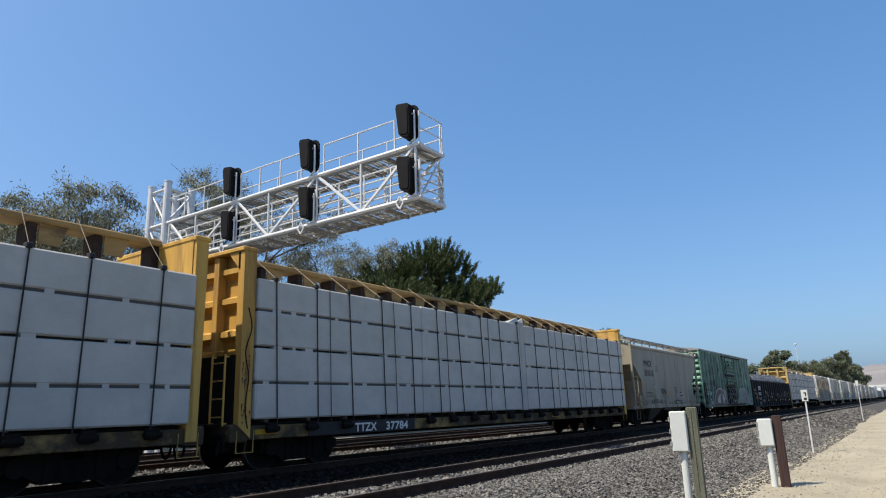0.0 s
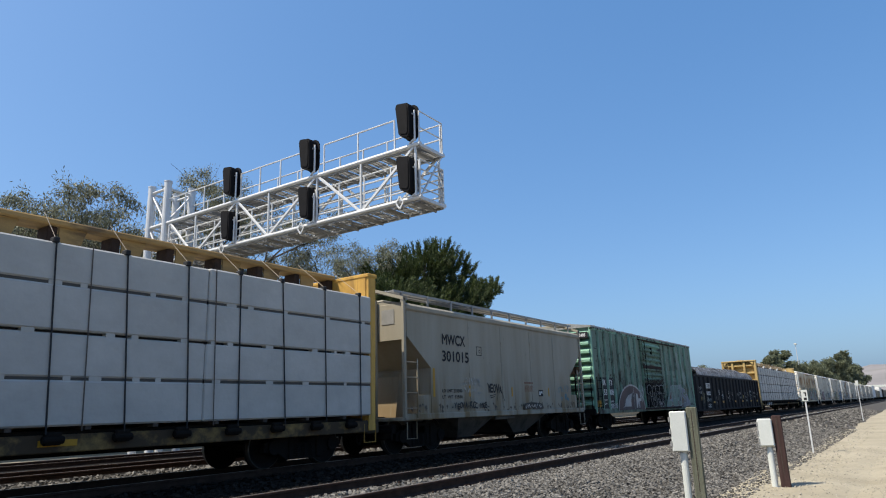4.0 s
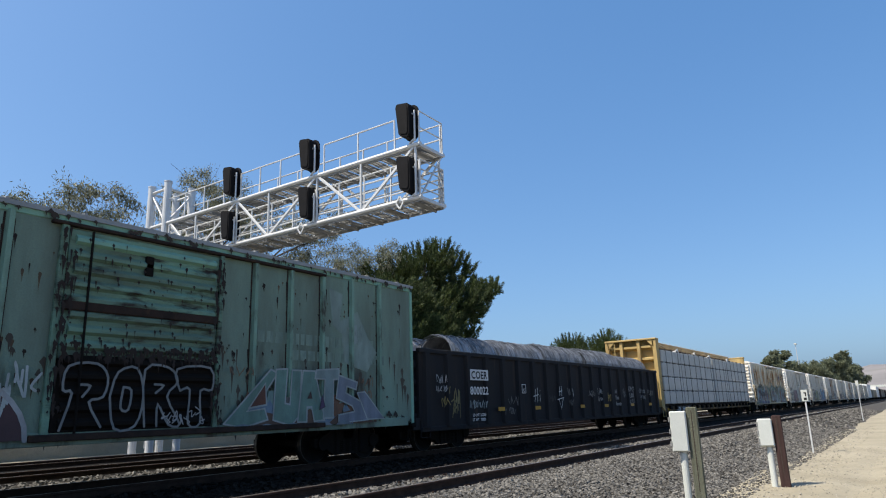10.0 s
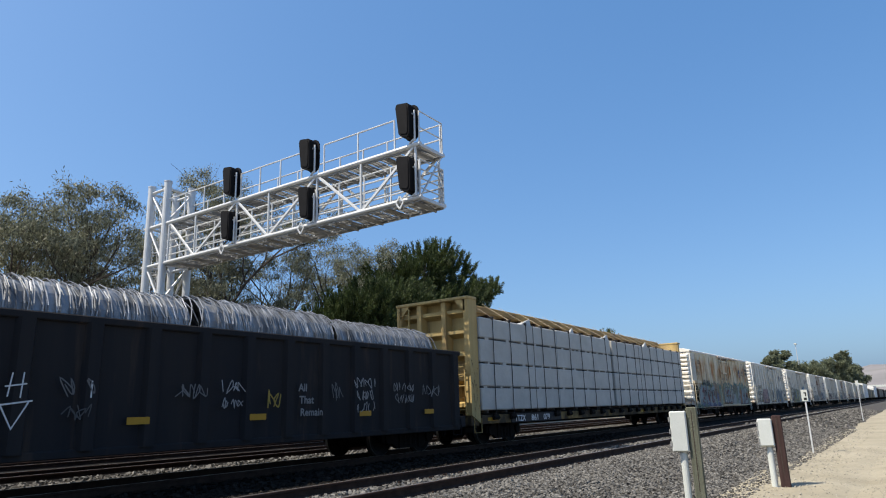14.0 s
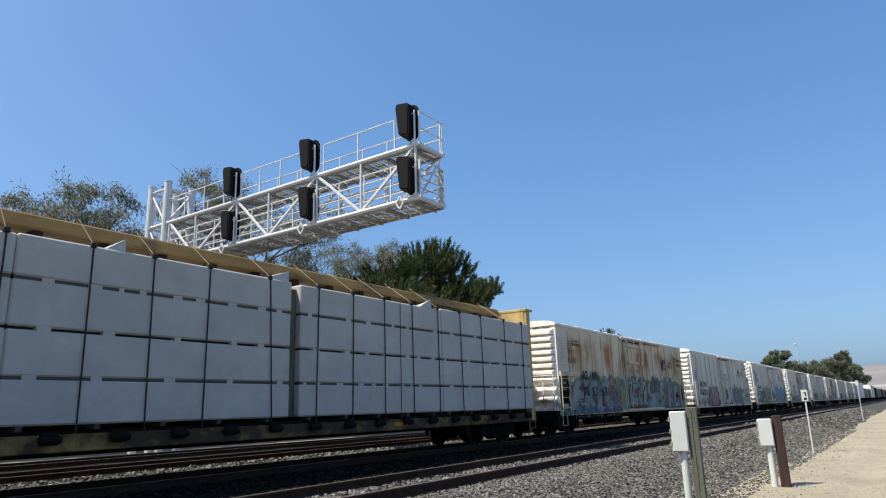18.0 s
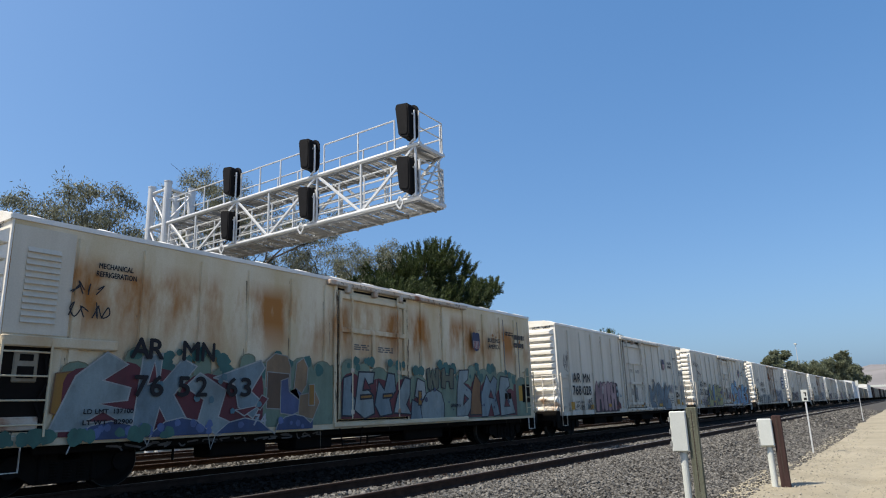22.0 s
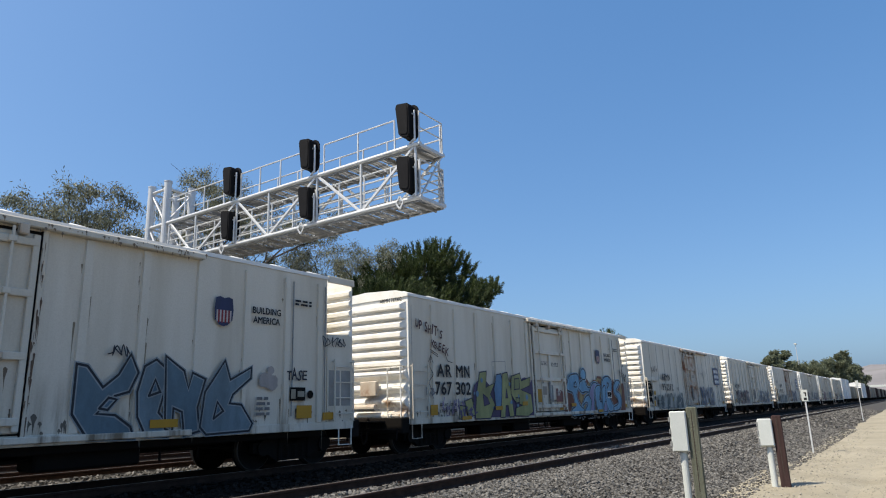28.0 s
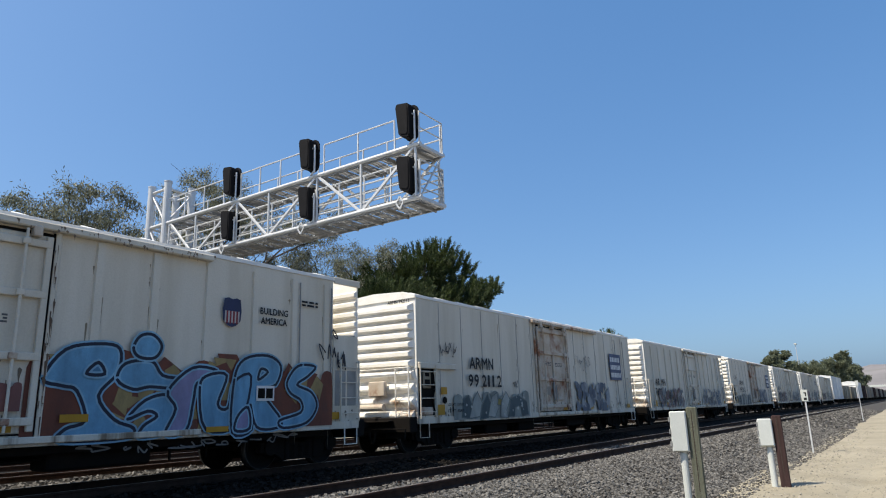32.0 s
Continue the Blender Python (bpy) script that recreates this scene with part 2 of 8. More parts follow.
# ---- mesh tools ----
class Mesh:
    """Gathers corners and faces of one mesh."""

    def __init__(self):
        self.v, self.f, self.m, self.k = [], [], [], 0

    def add(self, vs, fs):
        o = len(self.v)
        self.v.extend(vs)
        self.f.extend([tuple(i + o for i in f) for f in fs])
        self.m.extend([self.k] * len(fs))
        return self

    def box(self, x0, x1, y0, y1, z0, z1, b=0.0, m=None):
        """A box with chamfered edges."""
        x0, x1, y0, y1, z0, z1 = min(x0, x1), max(x0, x1), min(y0, y1), max(y0, y1), min(z0, z1), max(z0, z1)
        if b <= 0:
            vs = [(x, y, z) for x in (x0, x1) for y in (y0, y1) for z in (z0, z1)]
            fs = [(0, 1, 3, 2), (4, 6, 7, 5), (0, 4, 5, 1), (2, 3, 7, 6), (0, 2, 6, 4), (1, 5, 7, 3)]
        else:
            b = min(b, (x1 - x0) * 0.45, (y1 - y0) * 0.45, (z1 - z0) * 0.45)
            vs, ids = [], {}
            for ix, x in enumerate((x0, x1)):
                for iy, y in enumerate((y0, y1)):
                    for iz, z in enumerate((z0, z1)):
                        sx, sy, sz = (b, -b)[ix], (b, -b)[iy], (b, -b)[iz]
                        for ax, p in enumerate(((x, y + sy, z + sz), (x + sx, y, z + sz), (x + sx, y + sy, z))):
                            ids[ix, iy, iz, ax] = len(vs)
                            vs.append(p)
            g = lambda a, c, d, e: ids[a, c, d, e]
            fs = []
            for i in (0, 1):
                q = [g(i, 0, 0, 0), g(i, 0, 1, 0), g(i, 1, 1, 0), g(i, 1, 0, 0)]
                fs.append(tuple(q if i == 0 else q[::-1]))
                q = [g(0, i, 0, 1), g(1, i, 0, 1), g(1, i, 1, 1), g(0, i, 1, 1)]
                fs.append(tuple(q if i == 0 else q[::-1]))
                q = [g(0, 0, i, 2), g(0, 1, i, 2), g(1, 1, i, 2), g(1, 0, i, 2)]
                fs.append(tuple(q if i == 0 else q[::-1]))
            for a in (0, 1):
                for c in (0, 1):
                    fs.append((g(0, a, c, 1), g(1, a, c, 1), g(1, a, c, 2), g(0, a, c, 2)))
                    fs.append((g(a, 0, c, 0), g(a, 1, c, 0), g(a, 1, c, 2), g(a, 0, c, 2)))
                    fs.append((g(a, c, 0, 0), g(a, c, 1, 0), g(a, c, 1, 1), g(a, c, 0, 1)))
                    for d in (0, 1):
                        fs.append((g(a, c, d, 0), g(a, c, d, 1), g(a, c, d, 2)))
        if m is not None:
            vs = [tuple(m @ Vector(p)) for p in vs]
        return self.add(vs, fs)

    def rod(self, p, q, r, n=6, r2=None, caps=True):
        """A round bar from p to q."""
        p, q = Vector(p), Vector(q)
        d = (q - p).normalized()
        a = d.orthogonal().normalized()
        c = d.cross(a)
        r2 = r if r2 is None else r2
        vs = []
        for e, rr in ((p, r), (q, r2)):
            for i in range(n):
                t = 2 * math.pi * i / n
                vs.append(tuple(e + (a * math.cos(t) + c * math.sin(t)) * rr))
        fs = [(i, (i + 1) % n, n + (i + 1) % n, n + i) for i in range(n)]
        if caps:
            fs += [tuple(range(n))[::-1], tuple(range(n, 2 * n))]
        return self.add(vs, fs)

    def bar(self, p, q, w, h):
        """A square bar from p to q."""
        p, q = Vector(p), Vector(q)
        d = q - p
        m = Matrix.Translation(p) @ d.to_track_quat("X", "Z").to_matrix().to_4x4()
        return self.box(0, d.length, -w / 2, w / 2, -h / 2, h / 2, min(w, h) * 0.12, m)

    def prism(self, profile, a, b, axis="x"):
        """A closed outline drawn along an axis. x: points are (y, z); y: (x, z); z: (x, y)."""
        n = len(profile)
        at = {"x": lambda u, v, w: (w, u, v), "y": lambda u, v, w: (u, w, v), "z": lambda u, v, w: (u, v, w)}[axis]
        vs = [at(u, v, w) for w in (a, b) for u, v in profile]
        fs = [(i, (i + 1) % n, n + (i + 1) % n, n + i) for i in range(n)] + [tuple(range(n))[::-1], tuple(range(n, 2 * n))]
        return self.add(vs, fs)

    def data(self, name, *mats):
        me = bpy.data.meshes.new(name)
        me.from_pydata(self.v, [], self.f)
        for x in mats:
            me.materials.append(x)
        if len(mats) > 1:
            me.polygons.foreach_set("material_index", self.m)
        bm = bmesh.new()
        bm.from_mesh(me)
        bmesh.ops.recalc_face_normals(bm, faces=bm.faces)
        bm.to_mesh(me)
        bm.free()
        me.update()
        return me


LIFT = []


def lift(z):
    """Car bodies stand a little taller than their drawn heights."""
    return z + 0.09 * (z - 0.9) / 3.4 if LIFT and z > 0.9 else z


def part(name, shape, material, parent, label="", kind=""):
    """Links a mesh as one object under a thing or a part."""
    if isinstance(shape, Mesh) and LIFT:
        shape.v = [(v[0], v[1], lift(v[2])) for v in shape.v]
    me = shape.data(name, material) if isinstance(shape, Mesh) else shape
    ob = new(name, me)
    ob.parent = parent
    return tagged(ob, label, "", "", kind)


def thing(name, label, category, group="", kind="", at=None):
    ob = new(name)
    ob.empty_display_size = 0.3
    if at is not None:
        ob.matrix_basis = at
    return tagged(ob, label, category, group, kind)


def solid(name, shape, material, label, category, group="", kind=""):
    ob = new(name, shape.data(name, *(material if isinstance(material, tuple) else (material,))))
    return tagged(ob, label, category, group, kind)


FONT_CACHE = {}


def letters(text, height, width=None, bold=0.012, slant=0.0):
    """A flat mesh of the built-in font, its baseline's start at the origin, capitals of that height."""
    key = (text, height, width, bold, slant)
    if key not in FONT_CACHE:
        cu = bpy.data.curves.new("lettering", "FONT")
        cu.body, cu.size, cu.resolution_u, cu.shear = text, height / 0.69, 3, slant
        ob = bpy.data.objects.new("lettering", cu)
        scene.collection.objects.link(ob)
        bpy.context.view_layer.update()
        me = bpy.data.meshes.new_from_object(ob.evaluated_get(bpy.context.evaluated_depsgraph_get()))
        bpy.data.objects.remove(ob)
        if width and len(me.vertices):
            xs = [v.co.x for v in me.vertices]
            k = width / (max(xs) - min(xs))
            for v in me.vertices:
                v.co.x = (v.co.x - min(xs)) * k
        if bold:
            # heavier strokes: the same shapes again, shifted a little and laid on top
            bm = bmesh.new()
            for k, (dx, dz) in enumerate(((0, 0), (1, 0), (-1, 0), (0, 1), (0, -1))):
                me.transform(Matrix.Translation((dx * bold * height / 0.3, dz * bold * height / 0.3, 0.0004 * k)))
                bm.from_mesh(me)
                me.transform(Matrix.Translation((-dx * bold * height / 0.3, -dz * bold * height / 0.3, -0.0004 * k)))
            bm.to_mesh(me)
            bm.free()
        FONT_CACHE[key] = me
    return FONT_CACHE[key].copy()


def sign_text(parent, text, x, y, z, height, material, width=None, end=False):
    """Lettering on a car's side, or on its front end."""
    me = letters(text, height, width)
    me.materials.clear()
    me.materials.append(material)
    ob = new("lettering", me)
    ob.parent = parent
    ob.matrix_basis = pose(x, y, lift(z), 90, 0, -90 if end else 0)
    return ob


# ---- ground and tracks ----
def ground_z(x, y):
    if not (-30 < x < 90 and y < 6):
        return -0.5
    z = 0.05 * noise.noise((x * 0.25, y * 0.5, 0)) + 0.022 * noise.noise((x * 0.9, y * 1.6, 3)) + 0.010 * noise.noise((x * 3.1, y * 3.7, 7))
    rut = 0.05 * math.exp(-((y - 0.9 - 0.25 * math.sin(x * 0.12)) / 0.28) ** 2)
    return -0.5 + z - rut


def build_ground():
    g = Mesh()
    xs = [-400, -120, -40, -20] + [i * 0.8 for i in range(-10, 9)] + [7 + i * 0.22 for i in range(150)] + [41 + i * 0.8 for i in range(40)] + [75, 90, 120, 180, 300, 600, 1200, 2500, 4500]
    ys = [-2500, -600, -150, -40, -12, -6, -4] + [-3 + i * 0.17 for i in range(42)] + [5.5, 8, 12, 16, 20, 24, 27, 32, 40, 60, 100, 200, 500, 1200, 2500]
    for x in xs:
        for y in ys:
            g.v.append((x, y, ground_z(x, y) + (0.2 if y > 24 else 0)))
    k = len(ys)
    g.f = [(i * k + j, (i + 1) * k + j, (i + 1) * k + j + 1, i * k + j + 1) for i in range(len(xs) - 1) for j in range(k - 1)]
    g.m = [0] * len(g.f)
    solid("ground", g, M_DIRT, "pale dry dirt track and bare ground", "ground", kind="structure")


BED = [(3.0, -0.53), (3.6, -0.44), (5.0, -0.20), (5.6, -0.17), (9.1, -0.17), (10.2, -0.30), (11.2, -0.19), (14.2, -0.19), (14.9, -0.24),
       (15.5, -0.13), (18.6, -0.13), (19.2, -0.22), (19.8, -0.13), (22.8, -0.13), (24.6, -0.5)]


def bed_z(y):
    for (a, za), (b, zb) in zip(BED, BED[1:]):
        if a <= y <= b:
            return za + (zb - za) * (y - a) / (b - a)
    return -0.5


def build_ballast():
    b = Mesh()
    xs = [-120, -60, -20] + [i * 1.0 for i in range(-8, 60)] + [70, 90, 130, 200, 400, 900, 2000]
    ys = [3.0 + i * 0.3 for i in range(73)]
    for x in xs:
        for y in ys:
            edge = 0.35 * noise.noise((x * 0.5, 3.3, 0)) if y < 3.5 else 0
            b.v.append((x, y + edge, bed_z(y) + 0.025 * noise.noise((x * 1.7, y * 1.7, 4))))
    k = len(ys)
    b.f = [(i * k + j, (i + 1) * k + j, (i + 1) * k + j + 1, i * k + j + 1) for i in range(len(xs) - 1) for j in range(k - 1)]
    # pale strip at 13.9 to 15.6 paints sunlit ballast, dark bands paint shade
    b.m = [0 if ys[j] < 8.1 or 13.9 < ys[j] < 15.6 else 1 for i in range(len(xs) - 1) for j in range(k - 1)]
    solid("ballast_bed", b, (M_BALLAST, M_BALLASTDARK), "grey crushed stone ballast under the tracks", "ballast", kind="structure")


def build_stones(name, label, material, batches, seed):
    """Loose stones of the ballast, one sheet of many small rocks."""
    rng = np.random.default_rng(seed)
    base = np.array([(-1, -1, -1), (1, -1, -1), (1, 1, -1), (-1, 1, -1), (-0.8, -0.8, 1), (0.8, -0.8, 1), (0.8, 0.8, 1), (-0.8, 0.8, 1)]) * 0.5
    faces = np.array([(0, 3, 2, 1), (4, 5, 6, 7), (0, 1, 5, 4), (1, 2, 6, 5), (2, 3, 7, 6), (3, 0, 4, 7)])
    vs, fs, o = [], [], 0
    for n, (xa, xb), (ya, yb), size in batches:
        x, y = xa + (xb - xa) * rng.random(n) ** (1.2 if size < 0.06 else 1.0), rng.uniform(ya, yb, n)
        s = size * rng.uniform(0.6, 1.45, n)
        for i in range(n):
            if any(abs(y[i] - c) < 0.09 for c in (TRACK_NEAR - 0.7525, TRACK_NEAR + 0.7525, TRACK_TRAIN - 0.7525, TRACK_TRAIN + 0.7525)):
                continue
            e = Euler((rng.uniform(0, 6), rng.uniform(0, 6), rng.uniform(0, 6))).to_matrix()
            p = (base * (1 + rng.uniform(-0.35, 0.35, base.shape))) @ np.array(e).T * s[i] * np.array((1, 1, 0.8))
            p += (x[i], y[i], (bed_z(y[i]) if y[i] > 3.05 else ground_z(x[i], y[i])) + s[i] * 0.22)
            vs.append(p)
            fs.append(faces + o)
            o += 8
    me = bpy.data.meshes.new(name)
    me.from_pydata(np.concatenate(vs).tolist(), [], np.concatenate(fs).tolist())
    me.materials.append(material)
    tagged(new(name, me), label, "gravel", "", "stuff")


RAIL_PROFILE = [(-0.07, -0.16), (0.07, -0.16), (0.07, -0.145), (0.012, -0.12), (0.01, -0.045), (0.036, -0.035), (0.036, -0.006), (0.028, 0.0),
                (-0.028, 0.0), (-0.036, -0.006), (-0.036, -0.035), (-0.01, -0.045), (-0.012, -0.12), (-0.07, -0.145)]


def build_track(yc, z, ties, near):
    tr = thing("railway_track", "straight railway track with rusty rails on wooden ties", "track", "parallel tracks", "structure")
    for s in (-1, 1):
        y = yc + s * 0.7525
        r = Mesh().prism([(y + a, z + b) for a, b in RAIL_PROFILE], -120, 2000)
        rail = part("rail", r, M_RAIL, tr)
        part("rail_head", Mesh().box(-120, 2000, y - 0.024, y + 0.024, z + 0.0005, z + 0.003), M_RAILTOP, rail, "worn bright running surface")
    tie = Mesh().box(-0.115, 0.115, -1.3, 1.3, -0.16, 0, 0.012).data("tie", M_TIE)
    plate = Mesh().box(-0.09, 0.09, -0.17, 0.17, 0, 0.018, 0.003)
    for s in (-0.05, 0.05):
        plate.box(s - 0.012, s + 0.012, -0.11, -0.08, 0.018, 0.05, 0.004).box(s - 0.012, s + 0.012, 0.08, 0.11, 0.018, 0.05, 0.004)
    plate = plate.data("tie_plate", M_RAIL)
    rng = random.Random(int(yc * 10))
    for i in range(ties):
        t = part("tie", tie, None, tr)
        x = 2 + i * 0.52 + rng.uniform(-0.03, 0.03)
        t.matrix_basis = pose(x, yc + rng.uniform(-0.05, 0.05), z - 0.178, rz=rng.uniform(-1, 1))
        if near:
            for s in (-1, 1):
                p = part("tie_plate", plate, None, t)
                p.matrix_basis = pose(0, s * 0.7525, 0)


# ---- signal gantry ----
GX, GX2 = 15.0, 16.22          # front and back truss of the bridge
GZ0, GZ1 = 7.34, 9.04          # lower and upper chord
GY0, GY1 = 11.12, 24.4         # tip and mast


def build_gantry():
    g = thing("signal_gantry", "galvanised cantilever railway signal bridge with railed walkways", "signal bridge", at=None)
    for nm, x in (("front_truss", GX), ("back_truss", GX2)):
        t = Mesh()
        t.rod((x, GY0 - 0.05, GZ0), (x, GY1 + 1.5, GZ0), 0.075, 10)
        t.rod((x, GY0 - 0.05, GZ1), (x, GY1 + 1.5, GZ1), 0.075, 10)
        chords = part(nm, t, M_GALV, g)
        ys = [11.27, 13.5, 15.5, 17.95, 19.75, 22.3, 24.1]
        for i, y in enumerate(ys):
            part("vertical", Mesh().rod((x, y, GZ0), (x, y, GZ1), 0.042, 8), M_GALV, chords)
            if i:
                a, b = (ys[i - 1], y)
                p, q = ((x, a, GZ1), (x, b, GZ0)) if i % 2 else ((x, a, GZ0), (x, b, GZ1))
                part("diagonal", Mesh().bar(p, q, 0.06, 0.09), M_GALV, chords)
        for y in (11.84, 16.16, 20.43):
            if x == GX:
                lug = Mesh()
                ring = [(y, GZ0 + 0.14), (y + 0.14, GZ0 - 0.06), (y, GZ0 - 0.27), (y - 0.14, GZ0 - 0.06)]
                for k in range(4):
                    lug.bar((x - 0.1, *ring[k]), (x - 0.1, *ring[(k + 1) % 4]), 0.03, 0.05)
                part("lifting_lug", lug, M_GALV, chords, "diamond-shaped lifting ring")
    # walkways: planks of grating with gaps
    for z, nm in ((GZ0 - 0.02, "lower_walkway"), (GZ1 - 0.02, "upper_walkway")):
        w = part(nm, Mesh().box(GX + 0.02, GX + 0.07, GY0, GY1, z - 0.1, z - 0.03).box(GX2 - 0.07, GX2 - 0.02, GY0, GY1, z - 0.1, z - 0.03), M_GRATE, g, "grey steel walkway frame")
        for y in np.arange(GY0 + 0.3, GY1 + 0.1, 1.1):
            part("joist", Mesh().box(GX, GX2, y - 0.03, y + 0.03, z - 0.14, z - 0.04, 0.006), M_GRATE, w)
        lay = Mesh()
        for x in np.arange(GX + 0.07, GX2 - 0.04, 0.105):
            y = GY0
            while y < GY1:
                lay.box(x, x + 0.06, y, min(y + 0.36, GY1), z - 0.035, z - 0.005)
                y += 0.46
        for y in np.arange(GY0 + 0.4, GY1, 0.92):
            lay.box(GX + 0.04, GX2 - 0.04, y, y + 0.06, z - 0.06, z - 0.036)
        part("grating", lay, M_GRATE, w, "slotted steel grating", "stuff")
    # handrails of both walkways
    for z, nm in ((GZ0, "lower_railing"), (GZ1, "upper_railing")):
        for x in (GX + 0.02, GX2 - 0.02):
            rails = [0.3, 0.6, 0.9, 1.2] if z == GZ0 else [1.06] if x < 15.5 else [0.55, 1.06]
            r = Mesh()
            spans = [(GY0 + 0.05, GY1)] if (z == GZ0 or x > 15.5) else [(12.1, 15.2), (16.3, 19.6), (20.6, GY1)]
            for a, b in spans:
                for h in rails:
                    r.rod((x, a, z + h), (x, b, z + h), 0.027, 6)
            rr = part(nm, r, M_GALV, g)
            for a, b in spans:
                n = max(2, int((b - a) / 1.1) + 1)
                for y in np.linspace(a, b, n):
                    part("stanchion", Mesh().bar((x, y, z), (x, y, z + rails[-1]), 0.045, 0.045), M_GALV, rr)
    for z, hs in ((GZ0, (0.3, 0.6, 0.9, 1.2)), (GZ1, (0.55, 1.1))):
        e = Mesh()
        for h in hs:
            e.rod((GX, GY0, z + h), (GX2, GY0, z + h), 0.022, 6)
        e.rod((GX, GY0, z), (GX, GY0, z + hs[-1]), 0.025, 6).rod((GX2, GY0, z), (GX2, GY0, z + hs[-1]), 0.025, 6)
        part("end_railing", e, M_GALV, g)
    part("end_brace", Mesh().rod((GX, GY0, GZ0), (GX2, GY0, GZ1), 0.03, 6), M_GALV, g)
    for z in (GZ0, GZ1):
        part("end_beam", Mesh().box(GX, GX2, GY0 - 0.06, GY0 + 0.06, z - 0.09, z + 0.02, 0.01), M_GALV, g)
    # mast of four legs with bracing
    legs = [(GX, GY1 + 0.02), (GX, GY1 + 1.2), (GX2, GY1 + 0.12), (GX2, GY1 + 1.3)]
    for i, (x, y) in enumerate(legs):
        top = 10.88
        leg = part("mast_leg", Mesh().rod((x, y, -0.4), (x, y, top), 0.155, 16), M_GALV, g)
        part("cap", Mesh().rod((x, y, top), (x, y, top + 0.04), 0.17, 16), M_GALV, leg)
        part("base_plate", Mesh().box(x - 0.3, x + 0.3, y - 0.3, y + 0.3, -0.46, -0.38, 0.01), M_GALV, leg)
    for z in (0.8, 2.4, 4.0, 5.7, 7.34, 9.04, 10.6):
        for a, b in ((0, 1), (2, 3), (0, 2), (1, 3)):
            part("mast_strut", Mesh().rod((*legs[a], z), (*legs[b], z), 0.06, 8), M_GALV, g)
    zs = (0.8, 2.4, 4.0, 5.7, 7.34, 9.04, 10.6)
    for i in range(6):
        for a, b in ((1, 0), (3, 2), (0, 2), (1, 3)):
            p, q = (a, b) if i % 2 == 0 or a == 1 else (b, a)
            part("mast_brace", Mesh().rod((*legs[p], zs[i + 1]), (*legs[q], zs[i]), 0.045, 8), M_GALV, g)
    # caged ladder behind the mast
    lx, ly = GX + 0.2, GY1 + 1.42
    lad = Mesh()
    for d in (0, 0.45):
        lad.rod((lx + d, ly, 0.0), (lx + d, ly, 10.6), 0.025, 6)
    ladder = part("ladder", lad, M_GALV, g)
    for i in range(32):
        part("rung", Mesh().rod((lx, ly, 0.3 + i * 0.32), (lx + 0.45, ly, 0.3 + i * 0.32), 0.013, 5), M_GALV, ladder)
    for i in range(8):
        c = Mesh()
        z = 3.2 + i * 1.0
        pts = [(lx + 0.225 + 0.3 * math.cos(a), ly + 0.22 + 0.3 * math.sin(a), z) for a in np.linspace(-2.6, 4.6 - 1.1, 9)]
        for p, q in zip(pts, pts[1:]):
            c.bar(p, q, 0.01, 0.05)
        part("cage_hoop", c, M_GALV, ladder)
    for a in (0.1, 0.85, 1.6, 2.3, 3.0):
        u, v = lx + 0.225 + 0.3 * math.cos(a), ly + 0.22 + 0.3 * math.sin(a)
        part("cage_bar", Mesh().bar((u, v, 3.2), (u, v, 10.5), 0.03, 0.012), M_GALV, ladder)
    # six signal heads, seen from behind: a deep black case on an oval target
    for y in (11.50, 15.82, 20.02):
        for z in (GZ1 + 0.80, GZ0 + 0.745):
            outline = []
            for cz, s0 in ((0.34, 0), (-0.34, math.pi)):
                for k in range(9):
                    a = s0 + math.pi * k / 8
                    outline.append((y - 0.06 + 0.27 * math.cos(a), z + cz + 0.27 * math.sin(a)))
            head = part("signal_target", Mesh().prism(outline, GX + 0.06, GX + 0.10), M_BLACK, g, "matt black oval signal target")
            case = [(y - 0.21, z + 0.44), (y - 0.16, z + 0.52), (y + 0.20, z + 0.58), (y + 0.27, z + 0.56), (y + 0.30, z + 0.46), (y + 0.19, z - 0.42), (y + 0.12, z - 0.52), (y - 0.12, z - 0.58), (y - 0.18, z - 0.55), (y - 0.21, z - 0.46)]
            part("signal_case", Mesh().prism(case, GX - 0.30, GX + 0.06), M_BLACK, head, "deep matt black lamp case")
            part("case_door", Mesh().prism([(y + (p - y) * 0.8, z + (q - z) * 0.86) for p, q in case], GX - 0.325, GX - 0.30), M_BLACK, head)
            for dz in (0.34, 0, -0.34):
                hood = Mesh()
                n = 10
                for k in range(n):
                    a, b = math.radians(-60 + 300 * k / n), math.radians(-60 + 300 * (k + 1) / n)
                    (ya, za), (yb, zb) = [(y + 0.11 * math.cos(q), z + dz + 0.11 * math.sin(q)) for q in (a, b)]
                    hood.add([(GX + 0.10, ya, za), (GX + 0.10, yb, zb), (GX + 0.2, yb, zb), (GX + 0.2, ya, za)], [(0, 1, 2, 3)])
                part("hood", hood, M_BLACK, head)
                part("lens", Mesh().rod((GX + 0.10, y, z + dz), (GX + 0.115, y, z + dz), 0.095, 14), M_LENS, head)
            part("bracket", Mesh().rod((GX - 0.12, y - 0.3, z - 0.72), (GX - 0.12, y - 0.3, z + 0.3), 0.03, 8).bar((GX - 0.12, y - 0.3, z + 0.2), (GX - 0.1, y, z + 0.2), 0.05, 0.05).bar((GX - 0.12, y - 0.3, z - 0.65), (GX, y, z - 0.70), 0.06, 0.06), M_GALV, head, "grey steel mounting pipe")


